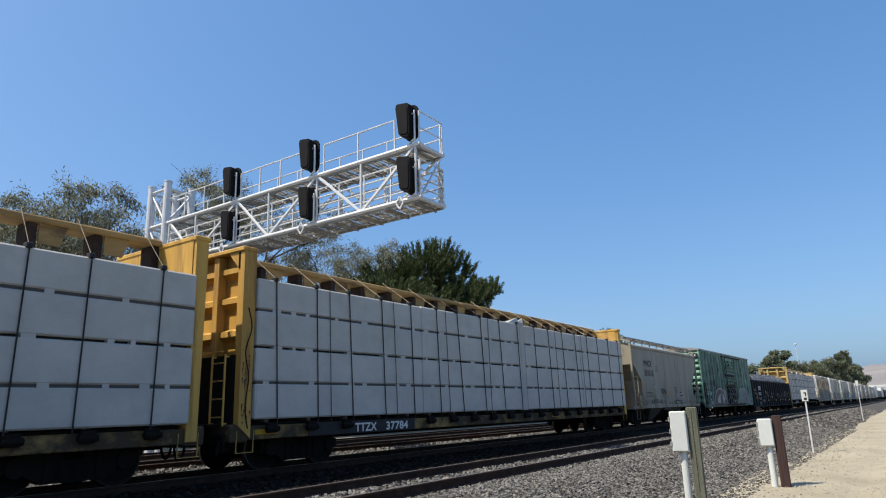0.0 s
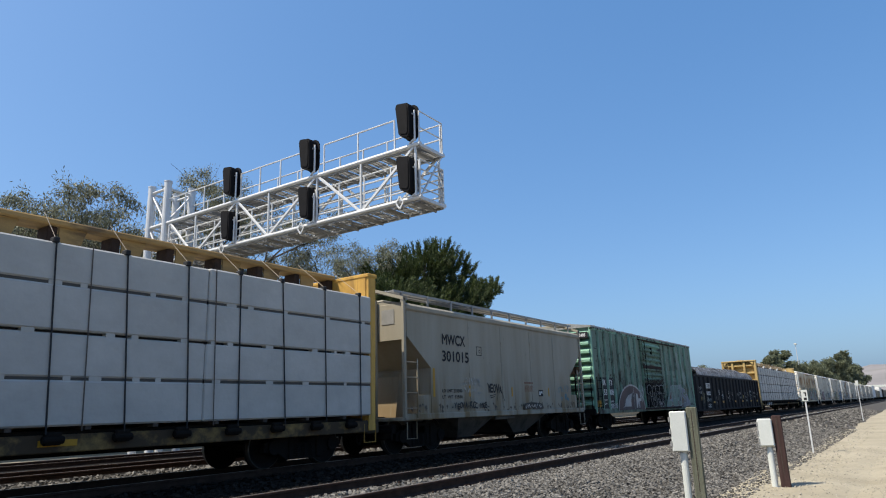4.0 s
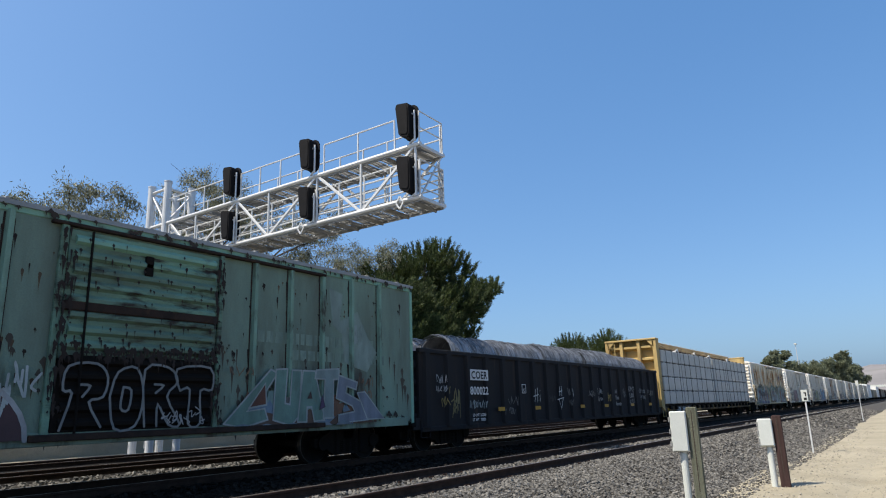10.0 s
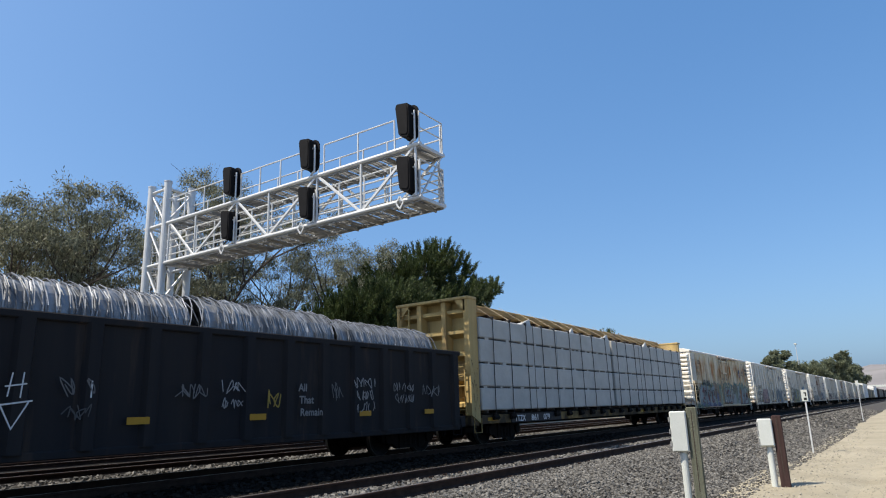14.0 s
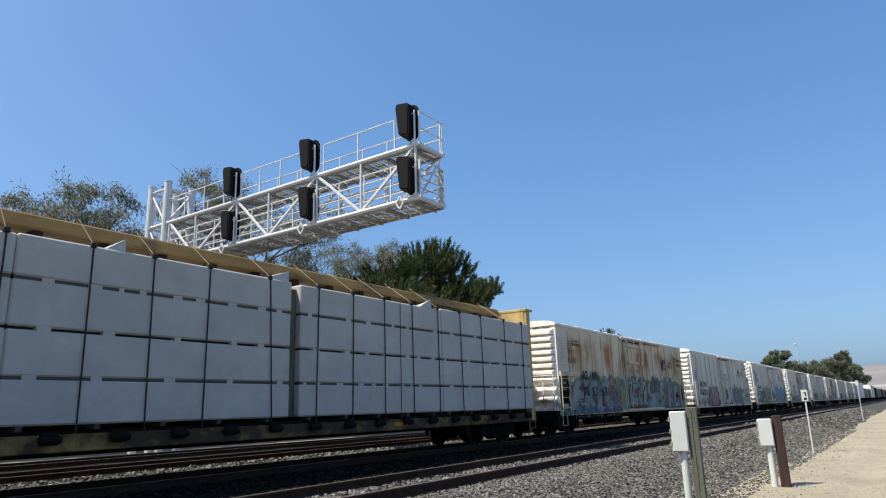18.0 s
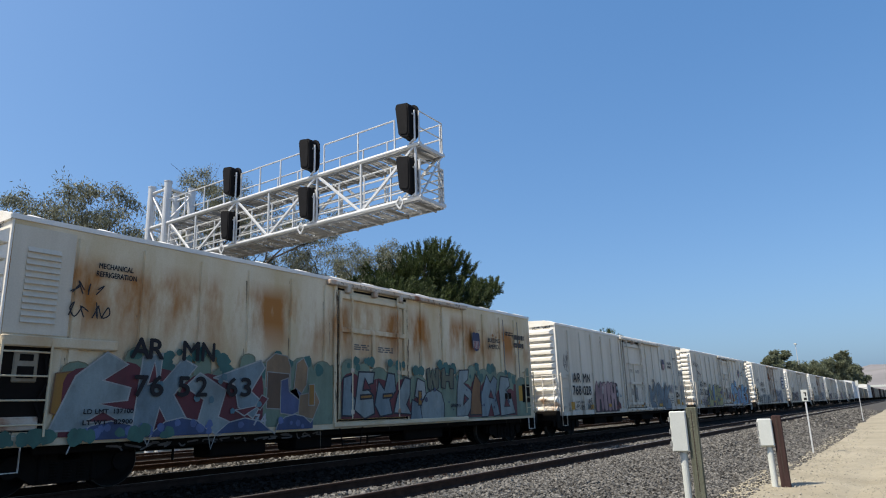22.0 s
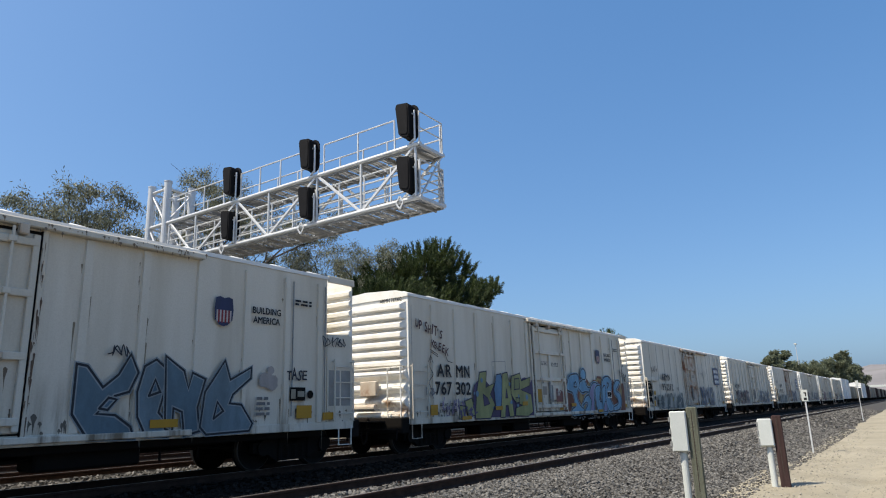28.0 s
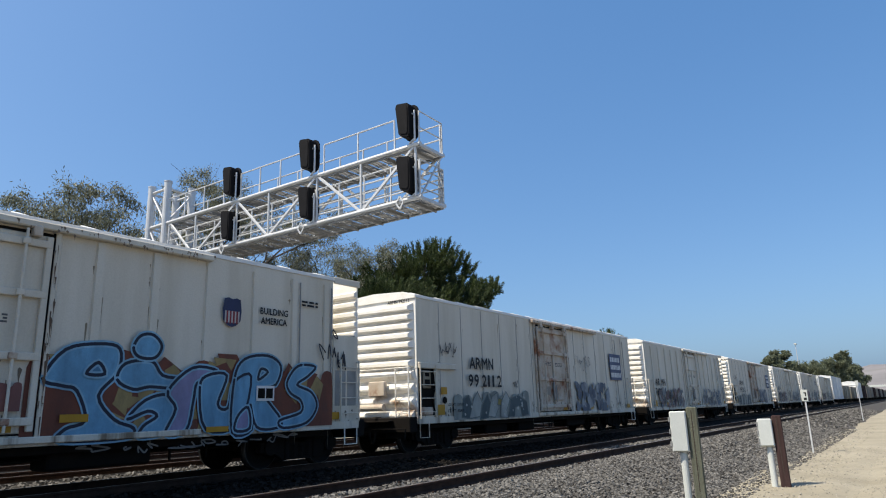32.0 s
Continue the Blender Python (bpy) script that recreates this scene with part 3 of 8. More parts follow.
# ---- things beside the track ----
def build_post_box(x, y, zb, height, size, wood, label, boxlabel, tilt=2):
    """A short post with a white box on its side and a white conduit down to the ground."""
    t = thing("marker_post", label, "post", at=pose(x, y, zb, 0, tilt, 12))
    w, h = size
    part("post", Mesh().box(-0.07, 0.07, -0.085, 0.085, -0.3, height, 0.016), wood, t)
    part("post_crack", Mesh().box(-0.073, -0.069, 0.0, 0.012, 0.2, height - 0.05), M_TIE, t)
    b = part("utility_box", Mesh().box(-0.1, 0.12, 0.09, 0.09 + w, height - 0.06 - h, height - 0.06, 0.018), M_WHITE, t, boxlabel)
    part("lid", Mesh().box(-0.125, -0.1, 0.10, 0.08 + w, height - 0.05 - h, height - 0.07, 0.01), M_WHITE, b)
    for k in (0.2, 0.5, 0.8):
        part("hinge", Mesh().rod((-0.11, 0.095 + w, height - 0.06 - h * k - 0.04), (-0.11, 0.095 + w, height - 0.06 - h * k + 0.04), 0.016, 8), M_GRATE, b, "grey steel hinge")
    part("conduit", Mesh().rod((0.0, 0.09 + w * 0.38, -0.3), (0.0, 0.09 + w * 0.38, height - 0.06 - h), 0.058, 14), M_WHITE, t, "white plastic conduit")
    return t


def build_sign(x, y, zb, height, label, big):
    t = thing("track_sign", label, "sign", at=pose(x, y, zb, 0, 2.0 if big else 0, 0))
    k = 1.0
    part("pole", Mesh().box(-0.012, 0.012, -0.022 * k, 0.022 * k, -0.3, height, 0.005), M_GALV, t)
    part("sign_plate", Mesh().box(-0.03, -0.022, -0.09 * k, 0.09 * k, height - 0.33, height + 0.02, 0.003), M_WHITE, t, "small white square plate")
    if big:
        m = Mesh().box(-0.033, -0.0305, -0.05, 0.02, height - 0.09, height - 0.06).box(-0.033, -0.0305, -0.05, -0.02, height - 0.18, height - 0.09)
        part("sign_mark", m.box(-0.033, -0.0305, -0.055, 0.03, height - 0.29, height - 0.22), M_TEXTBLACK, t, "black unreadable marks")


def build_trackside():
    build_post_box(11.35, 3.02, -0.47, 1.50, (0.26, 0.64), M_POST, "weathered grey-green wooden post with a white utility box", "white metal utility box")
    build_post_box(14.4, 2.25, -0.47, 1.28, (0.26, 0.52), M_POSTRED, "rust-brown leaning post with a white utility box", "white metal utility box", 6)
    build_sign(23.6, 2.8, -0.5, 1.86, "small white track sign on a leaning steel pole", True)
    build_sign(55.0, 3.15, -0.5, 2.72, "small white track sign on a steel pole", False)


# ---- the train ----
TRAIN, WHEELSETS = [], []
PAINTS = {}


def paint_of(col, rough=0.55):
    key = tuple(round(c, 3) for c in col)
    if key not in PAINTS:
        PAINTS[key] = mat("sprayed_paint", col, tuple(c * 0.5 + 0.012 for c in col), 0.9, 1.7, (1.4, 1.4, 0.6), rough, 0, 0.04, spot=tuple(c * 0.45 + 0.02 for c in col), spot_amount=0.6, spot_scale=3.5)
    return PAINTS[key]


def wheel_mesh():
    w = Mesh()
    rings = [(0.0, 0.10), (-0.07, 0.10), (-0.075, 0.12), (-0.03, 0.17), (-0.02, 0.34), (-0.055, 0.39), (-0.06, 0.44), (-0.055, 0.457), (0.05, 0.46), (0.056, 0.485), (0.08, 0.485), (0.085, 0.40), (0.05, 0.35), (0.05, 0.12), (0.08, 0.10)]
    n = 28
    for y, r in rings:
        for i in range(n):
            a = 2 * math.pi * i / n
            w.v.append((r * math.cos(a), y, r * math.sin(a)))
    for j in range(len(rings) - 1):
        for i in range(n):
            w.f.append((j * n + i, j * n + (i + 1) % n, (j + 1) * n + (i + 1) % n, (j + 1) * n + i))
            w.m.append(1 if 6 <= j <= 7 else 0)
    w.f.append(tuple(range(n)))
    w.m.append(0)
    return w.data("wheel", M_WHEEL, M_TREAD)


WHEEL = wheel_mesh()
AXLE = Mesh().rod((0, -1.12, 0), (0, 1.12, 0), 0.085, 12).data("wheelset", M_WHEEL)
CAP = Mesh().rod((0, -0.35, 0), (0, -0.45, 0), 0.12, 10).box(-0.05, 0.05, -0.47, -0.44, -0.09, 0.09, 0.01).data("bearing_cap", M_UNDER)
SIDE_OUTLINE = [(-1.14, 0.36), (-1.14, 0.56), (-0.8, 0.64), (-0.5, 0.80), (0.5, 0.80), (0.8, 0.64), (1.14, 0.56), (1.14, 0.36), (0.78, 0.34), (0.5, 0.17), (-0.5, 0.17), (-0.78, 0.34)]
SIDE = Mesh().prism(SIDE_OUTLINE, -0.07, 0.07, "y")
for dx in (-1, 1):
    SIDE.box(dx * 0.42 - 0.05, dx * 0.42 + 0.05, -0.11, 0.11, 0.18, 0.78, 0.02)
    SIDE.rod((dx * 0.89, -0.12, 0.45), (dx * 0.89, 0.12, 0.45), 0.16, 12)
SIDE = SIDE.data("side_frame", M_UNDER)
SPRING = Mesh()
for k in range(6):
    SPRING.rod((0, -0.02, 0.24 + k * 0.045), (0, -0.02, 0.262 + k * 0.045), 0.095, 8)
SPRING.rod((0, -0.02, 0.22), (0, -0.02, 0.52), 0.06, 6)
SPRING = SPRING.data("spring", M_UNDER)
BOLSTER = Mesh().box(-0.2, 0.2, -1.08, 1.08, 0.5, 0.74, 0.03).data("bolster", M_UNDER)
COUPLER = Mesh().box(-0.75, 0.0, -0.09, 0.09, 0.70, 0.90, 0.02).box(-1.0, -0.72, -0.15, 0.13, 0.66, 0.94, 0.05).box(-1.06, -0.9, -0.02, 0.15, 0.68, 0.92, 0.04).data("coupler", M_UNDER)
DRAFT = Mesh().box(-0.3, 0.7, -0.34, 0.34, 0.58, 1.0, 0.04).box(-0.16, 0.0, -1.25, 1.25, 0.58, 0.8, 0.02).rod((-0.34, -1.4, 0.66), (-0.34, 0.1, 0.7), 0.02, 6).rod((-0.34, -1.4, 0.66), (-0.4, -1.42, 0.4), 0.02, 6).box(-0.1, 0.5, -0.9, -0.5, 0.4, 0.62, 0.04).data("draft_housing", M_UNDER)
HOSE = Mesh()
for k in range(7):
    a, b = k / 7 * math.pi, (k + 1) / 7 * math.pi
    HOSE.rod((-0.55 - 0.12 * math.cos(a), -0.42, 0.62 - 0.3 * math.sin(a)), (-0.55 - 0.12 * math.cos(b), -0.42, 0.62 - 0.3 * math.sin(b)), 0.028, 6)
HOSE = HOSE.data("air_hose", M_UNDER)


def running_gear(car, length, centres, rim=False):
    for xc in centres:
        bo = part("bolster", BOLSTER, None, car)
        bo.matrix_basis = pose(xc, 0, 0)
        for s in (-1, 1):
            sf = part("side_frame", SIDE, None, car)
            sf.matrix_basis = pose(xc, s * 1.01, 0)
            for dx in (-0.22, 0, 0.22):
                part("spring", SPRING, None, sf).matrix_basis = pose(dx, 0, 0)
        for dx in (-0.89, 0.89):
            ws = part("wheelset", AXLE, None, car)
            ws.matrix_basis = pose(xc + dx, 0, 0.457)
            for s in (-1, 1):
                w = part("wheel", WHEEL, None, ws)
                w.matrix_basis = pose(0, s * 0.7525, 0, rz=0 if s < 0 else 180)
            part("bearing_cap", CAP, None, w)
    for x, r in ((0, 0), (length, 180)):
        c = part("coupler", COUPLER, None, car)
        c.matrix_basis = pose(x, 0, 0, rz=r)
        part("draft_housing", DRAFT, None, car).matrix_basis = pose(x, 0, 0, rz=r)
        h = part("air_hose", HOSE, None, car)
        h.matrix_basis = pose(x, 0, 0, rz=r)


def ladder(car, x0, x1, y, z0, z1, n, material, end=False, r=0.014):
    """Two rails and rungs, a little off the wall; across the end when end is true (then x0, x1 are y)."""
    at = (lambda u, d, z: (y - d, u, z)) if end else (lambda u, d, z: (u, y - d, z))
    rails = Mesh()
    for u in (x0, x1):
        rails.bar(at(u, 0.09, z0), at(u, 0.09, z1), 0.035, 0.035)
        for z in (z0 + 0.05, z1 - 0.05):
            rails.bar(at(u, 0, z), at(u, 0.09, z), 0.03, 0.03)
    la = part("ladder", rails, material, car)
    for i in range(n):
        z = z0 + (z1 - z0) * (i + 0.5) / n
        part("rung", Mesh().rod(at(x0, 0.09, z), at(x1, 0.09, z), r, 6), material, la)
    return la


def hand_wheel(x, y, z, r):
    m = Mesh()
    pts = [(x, y + r * math.cos(2 * math.pi * k / 16), z + r * math.sin(2 * math.pi * k / 16)) for k in range(16)]
    for k in range(16):
        m.rod(pts[k], pts[(k + 1) % 16], 0.018, 6)
        if k % 4 == 0:
            m.rod((x + 0.03, y, z), pts[k], 0.012, 5)
    return m.rod((x - 0.03, y, z), (x + 0.14, y, z), 0.035, 8)


def stirrup(car, x, y, material, w=0.42):
    m = Mesh()
    for u in (x, x + w):
        m.bar((u, y, 0.86), (u, y, 0.42), 0.03, 0.012)
    m.bar((x, y, 0.42), (x + w, y, 0.42), 0.05, 0.012)
    return part("stirrup", m, material, car)


def strokes(lines, width, y, k0=0):
    """Flat paint strokes with round ends, each one ribbon on the side's plane."""
    m = Mesh()
    h, k = width / 2, k0
    for pts in lines:
        pts = [p for i, p in enumerate(pts) if i == 0 or math.hypot(p[0] - pts[i - 1][0], p[1] - pts[i - 1][1]) > 1e-4]
        if len(pts) < 2:
            x, z = pts[0]
            m.add([(x + h * math.cos(0.5236 * j), y, z + h * math.sin(0.5236 * j)) for j in range(12)], [tuple(range(12))])
            continue
        ds = [Vector((b[0] - a[0], b[1] - a[1])).normalized() for a, b in zip(pts, pts[1:])]
        n = len(pts)
        vs, fs = [], []
        for i, (x, z) in enumerate(pts):
            k += 1
            a, b = ds[max(0, i - 1)], ds[min(n - 2, i)]
            t = a + b
            t = t.normalized() if t.length > 0.3 else b
            r = h / max(0.62, t.dot(b))
            yy = y - 0.00005 * (k % 60)
            vs += [(x - t.y * r, yy, z + t.x * r), (x + t.y * r, yy, z - t.x * r)]
            if i:
                fs.append((2 * i - 2, 2 * i - 1, 2 * i + 1, 2 * i))
        for i, d, s in ((0, ds[0], -1), (n - 1, ds[-1], 1)):
            x, z = pts[i]
            o = len(vs)
            for j in range(1, 5):
                w = math.pi * j / 5
                vs.append((x + h * (-d.y * math.cos(w) + s * d.x * math.sin(w)), vs[2 * i][1], z + h * (d.x * math.cos(w) + s * d.y * math.sin(w))))
            fs.append((2 * i, o, o + 1, o + 2, o + 3, 2 * i + 1))
        m.add(vs, fs)
    return m


def stains(car, xs, z0, z1, col, count, seed, y, w=0.03, h=0.3, name="rust_stain", label="small dark rust stains running down"):
    """Drips and chips of rust; xs is a span, or a list of places they gather at."""
    rng = random.Random(seed)
    m = Mesh()
    for i in range(count):
        x = rng.uniform(*xs) if len(xs) == 2 else xs[rng.randrange(len(xs))] + rng.gauss(0, 0.02)
        z = rng.uniform(z0, z1)
        a, b = w * rng.uniform(0.3, 1.4), h * rng.uniform(0.1, 1.0) ** 1.7
        e = lambda: rng.uniform(0.6, 1.4)
        yy = y - 0.00003 * i
        m.add([(p, yy, q) for p, q in ((x - a * e(), z), (x - a * 0.3, z + a * e()), (x + a * 0.5, z + a * 0.6 * e()), (x + a * e(), z - a * 0.3), (x + a * 0.45 * e(), z - b * 0.4), (x + a * 0.12, z - b - a), (x - a * 0.2, z - b * 0.6), (x - a * 0.7 * e(), z - b * 0.25))], [tuple(range(8))])
    return part(name, m, paint_of(col, 0.85), car, label, "stuff")


def spray_shards(car, x0, x1, z0, z1, cols, count, seed, y, size=0.45):
    """Angular patches of sprayed colour, each a little over the last."""
    rng = random.Random(seed)
    by = {}
    for i in range(count):
        col = cols[rng.randrange(len(cols))]
        m = by.setdefault(col, Mesh())
        cx, cz = rng.uniform(x0, x1), z0 + (z1 - z0) * rng.random() ** 1.15
        n, r, a0 = rng.randrange(3, 6), size * rng.uniform(0.45, 1.1), rng.uniform(0, 6.28)
        pts = []
        for k in range(n):
            a = a0 + 2 * math.pi * k / n
            rr = r * rng.uniform(0.55, 1.1)
            pts.append((min(max(cx + rr * 0.85 * math.cos(a), x0 - 0.1), x1 + 0.1), y - 0.00012 * i, min(max(cz + rr * math.sin(a), z0), z1 + 0.12)))
        m.add(pts, [tuple(range(n))])
    for col, m in by.items():
        part("sprayed_patch", m, paint_of(col), car, "angular patches of sprayed colour", "stuff")


def piece(car, y, x0, x1, z0, z1, shapes, outline, width=0.035, shine=None, name="sprayed_letter", label="angular sprayed letter", bend=0):
    """A sprayed piece of closed shapes, (colour, outline in the unit square), each over the last."""
    for i, (col, pts) in enumerate(shapes):
        pts = [(x0 + (x1 - x0) * a, z0 + (z1 - z0) * b) for a, b in pts]
        pts = curl([pts[-1]] + pts + pts[:2], bend)[bend:-bend - 1] if bend else pts
        yy = y - 0.0024 * i
        f = part(name, Mesh().add([(a, yy, b) for a, b in pts], [tuple(range(len(pts)))]), paint_of(col), car, label)
        if shine:
            part("sprayed_shine", strokes([pts + pts[:1]], width * 2.1, yy - 0.0007), paint_of(shine), f, "pale inner edge")
        part("sprayed_outline", strokes([pts + pts[:1]], width, yy - 0.0012 if not shine else yy - 0.0016, 0), paint_of(outline), f, "thin sprayed outline")


def cloud(car, y, x0, x1, z0, z1, col, hump, seed, line=None, name="sprayed_cloud"):
    """A band of sprayed colour with a lumpy upper edge."""
    rng = random.Random(seed)
    top, x = [], x0
    while x < x1 - 0.05:
        w = min(x1 - x, hump * rng.uniform(0.6, 1.4))
        h = (z1 - z0) * rng.uniform(0.72, 1.0)
        top += [(x + w * 0.5 * (1 - math.cos(math.pi * k / 6)), z0 + h - 0.5 * w * (1 - math.sin(math.pi * k / 6)) * 0.7) for k in range(6)]
        x += w
    top.append((x1, z0 + (z1 - z0) * 0.6))
    n = len(top)
    m = Mesh().add([(a, y, z0) for a, b in top] + [(a, y, max(b, z0)) for a, b in top], [(i, i + 1, n + i + 1, n + i) for i in range(n - 1)])
    part(name, m, paint_of(col), car, "cloud of sprayed colour with a lumpy edge")
    if line:
        part("sprayed_outline", strokes([top], 0.022, y - 0.001), paint_of(line), car)


def drops(car, y, x0, x1, z0, z1, col, count, r, seed, name="sprayed_dot"):
    """Round dots and splats of paint."""
    rng = random.Random(seed)
    m = Mesh()
    for i in range(count):
        cx, cz, k = rng.uniform(x0, x1), rng.uniform(z0, z1), r * rng.uniform(0.4, 1.2)
        m.add([(cx + k * rng.uniform(0.8, 1.15) * math.cos(0.5236 * j), y - 0.00004 * i, cz + k * rng.uniform(0.8, 1.15) * math.sin(0.5236 * j)) for j in range(12)], [tuple(range(12))])
    part(name, m, paint_of(col), car, "round dots and splats of paint", "stuff")


def tag_text(car, text, x, z, height, width, y, col, seed, bold=0.03, rise=0.0, label="handwritten marker tag"):
    """Words scrawled by hand: each letter leans and sits a little differently."""
    rng = random.Random(seed)
    m = Mesh()
    step = width / len(text)
    for i, ch in enumerate(text):
        if ch == " ":
            continue
        me = letters(ch, height * rng.uniform(0.85, 1.15), step * rng.uniform(0.8, 1.05) if ch not in "I.-'" else None, bold * 0.5, rng.uniform(-0.1, 0.25))
        turn = rng.uniform(-0.16, 0.16)
        dx, dz = x + step * i, z + rise * i + height * rng.uniform(-0.1, 0.1)
        c, d = math.cos(turn), math.sin(turn)
        m.add([(dx + v.co.x * c - v.co.y * d, y - v.co.z - 0.0001 * i, dz + v.co.x * d + v.co.y * c) for v in me.vertices], [tuple(p.vertices) for p in me.polygons])
        bpy.data.meshes.remove(me)
    return part("scrawled_tag", m, paint_of(col), car, label, "stuff")


def tag_marks(car, x, z, height, width, y, col, seed, line=0.022):
    """A tag that cannot be read: upright looping marks of its size and colour."""
    rng = random.Random(seed)
    lines, n = [], max(3, int(width / height * 2.0))
    for i in range(n):
        cx = x + width * (i + 0.5) / n
        w = width / n
        pts = [(cx + rng.uniform(-0.7, 0.7) * w, z + height * v) for v in (rng.uniform(0, 0.3), rng.uniform(0.7, 1.05), rng.uniform(0.3, 0.6), rng.uniform(0.0, 0.25), rng.uniform(0.5, 1.0))[:rng.randrange(3, 6)]]
        lines.append(curl(pts, 4))
    return part("scrawled_tag", strokes(lines, line, y), paint_of(col), car, "unreadable scrawled tag", "stuff")


def curl(pts, n=5):
    """A smooth line through a few points."""
    out = []
    for i in range(len(pts) - 1):
        p0, p1, p2, p3 = pts[max(0, i - 1)], pts[i], pts[i + 1], pts[min(len(pts) - 1, i + 2)]
        for k in range(n):
            t = k / n
            out.append(tuple(0.5 * (2 * b + (c - a) * t + (2 * a - 5 * b + 4 * c - d) * t * t + (3 * b - a - 3 * c + d) * t ** 3) for a, b, c, d in zip(p0, p1, p2, p3)))
    return out + [pts[-1]]


def scribble(car, x0, x1, z0, z1, col, seed, y, width=0.03, count=6, name="scrawled_tag"):
    """A thin unreadable scrawl."""
    rng = random.Random(seed)
    lines = []
    w = (x1 - x0) / count
    for i in range(count):
        cx, cz, r = x0 + (i + 0.5) * w, z0 + (z1 - z0) * rng.uniform(0.3, 0.7), (z1 - z0) * rng.uniform(0.25, 0.5)
        pts = [(cx + rng.uniform(-1, 1) * max(0.62 * w, 0.3 * r), cz + rng.uniform(-1, 1) * r) for _ in range(rng.randrange(3, 7))]
        lines.append(curl(pts, 4))
    return part(name, strokes(lines, width, y), paint_of(col), car, "thin unreadable scrawl", "stuff")


def bars(car, x0, x1, z, rows, height, material, y, seed=0):
    """Small stencilled lines too small to read."""
    rng = random.Random(seed)
    m = Mesh()
    for r in range(rows):
        x = x0
        while x < x1 - 0.03:
            e = min(x1, x + rng.uniform(0.08, 0.24))
            m.box(x, e, y, y + 0.003, z - r * height * 1.7 - height, z - r * height * 1.7)
            x = e + 0.05
    return part("stencil_mark", m, material, car, "small unreadable stencilled lines", "stuff")


# ---- centre-beam flat cars with wrapped lumber ----
def centre_beam(label, paint, beam, number, straps, gap, length, load_label, flaps, seed, bands, thin_bands=(), lead=0.0):
    car = thing("centre_beam_flatcar", label, "railway car", "freight train")
    L, hw = length, 1.42
    deck = Mesh().box(0.35, L - 0.35, -1.32, 1.32, 0.84, 1.0, 0.02)
    deck.box(0.0, L, -0.35, 0.35, 0.55, 0.95, 0.03)
    part("deck", deck, M_UNDER, car, "dark dirty deck")
    for s in (-1, 1):
        part("side_sill", Mesh().box(0.15, L - 0.15, s * 1.36 - 0.07, s * 1.36 + 0.07, 0.66, 0.94, 0.015), M_SILL, car)
    xs = [x for x in straps]
    for x in np.arange(0.9, L - 0.5, 1.14):
        if any(a - 0.2 < x < a + b + 0.2 for _, a, b in number):
            continue
        w = part("winch", Mesh().box(x - 0.13, x + 0.13, -1.55, -1.44, 0.78, 0.98, 0.02).rod((x - 0.16, -1.52, 0.86), (x + 0.16, -1.52, 0.86), 0.06, 10), M_UNDER, car)
    # central beam: top chord, posts and lattice
    part("top_chord", Mesh().box(0.3, L - 0.3, -0.30, 0.30, 4.42 if lead else 4.56, 4.68, 0.03), beam, car, "long dirty yellow top chord")
    part("bottom_chord", Mesh().box(0.3, L - 0.3, -0.24, 0.24, 1.0, 1.2, 0.03), beam, car)
    n = 18
    for i in range(n + 1):
        x = 0.4 + (L - 0.8) * i / n
        # rust-dark colour on the posts stands for the shade below the chord
        part("beam_post", Mesh().box(x - 0.09, x + 0.09, -0.2, 0.2, 1.2, 4.56, 0.015), M_RUSTDARK, car)
        if not lead:
            part("beam_gusset", Mesh().prism([(x + 0.12, 4.56), (x + 0.62, 4.56), (x + 0.5, 4.2), (x + 0.12, 4.2)], -0.2, -0.17, "y"), beam, car)
    # bulkheads: a plate behind deep box columns and shelves
    for end in (0, 1):
        f = (lambda x: x - lead) if end == 0 else (lambda x: L - x + 0.06)
        deep = 0.12 if lead else -0.05
        b = part("bulkhead", Mesh().box(f(0.3), f(0.36), -hw + 0.05, hw - 0.05, 0.9, 4.5), paint, car, "tall yellow steel bulkhead")
        for s in (-1, 1):
            part("bulkhead_column", Mesh().prism([(f(-deep), 0.95), (f(0.36), 0.7), (f(0.38), 4.56), (f(-deep), 4.56)] if end == 0 else [(f(0.1), 0.7), (f(0.34), 0.7), (f(0.34), 4.56), (f(0.06), 4.56)], s * (hw - 0.06) - 0.1, s * (hw - 0.06) + 0.1, "y"), paint, b)
        for yy in (-0.45, 0.55):
            part("bulkhead_post", Mesh().box(f(-deep + 0.04), f(0.3), yy - 0.09, yy + 0.09, 0.9, 4.5, 0.01), paint, b)
        part("bulkhead_cap", Mesh().box(f(-deep - 0.04), f(0.38), -hw - 0.06, hw + 0.06, 4.5, 4.60, 0.02), paint, b)
        for z in (1.25, 2.05, 2.8, 3.5, 4.15):
            part("bulkhead_shelf", Mesh().prism([(f(0.3), z - 0.16), (f(-deep + 0.12), z - 0.05), (f(-deep + 0.12), z + 0.06), (f(0.3), z + 0.12)], -hw + 0.05, hw - 0.05, "y"), paint, b)
        for s in (-1, 1):
            part("gusset", Mesh().prism([(s * (hw - 0.1), 4.5), (s * (hw - 0.5), 4.5), (s * (hw - 0.1), 4.1)], f(-deep), f(-deep + 0.04)), paint, b)
        # dark sheet added for grime plus the shadow the car ahead casts
        if end == 0 and not lead:
            part("shaded_lower_plate", Mesh().box(f(0.02), f(0.09), -hw + 0.12, hw - 0.12, 0.95, 2.35, 0.01), M_UNDER, b, "lower plate blackened for grime and the shadow of the car ahead")
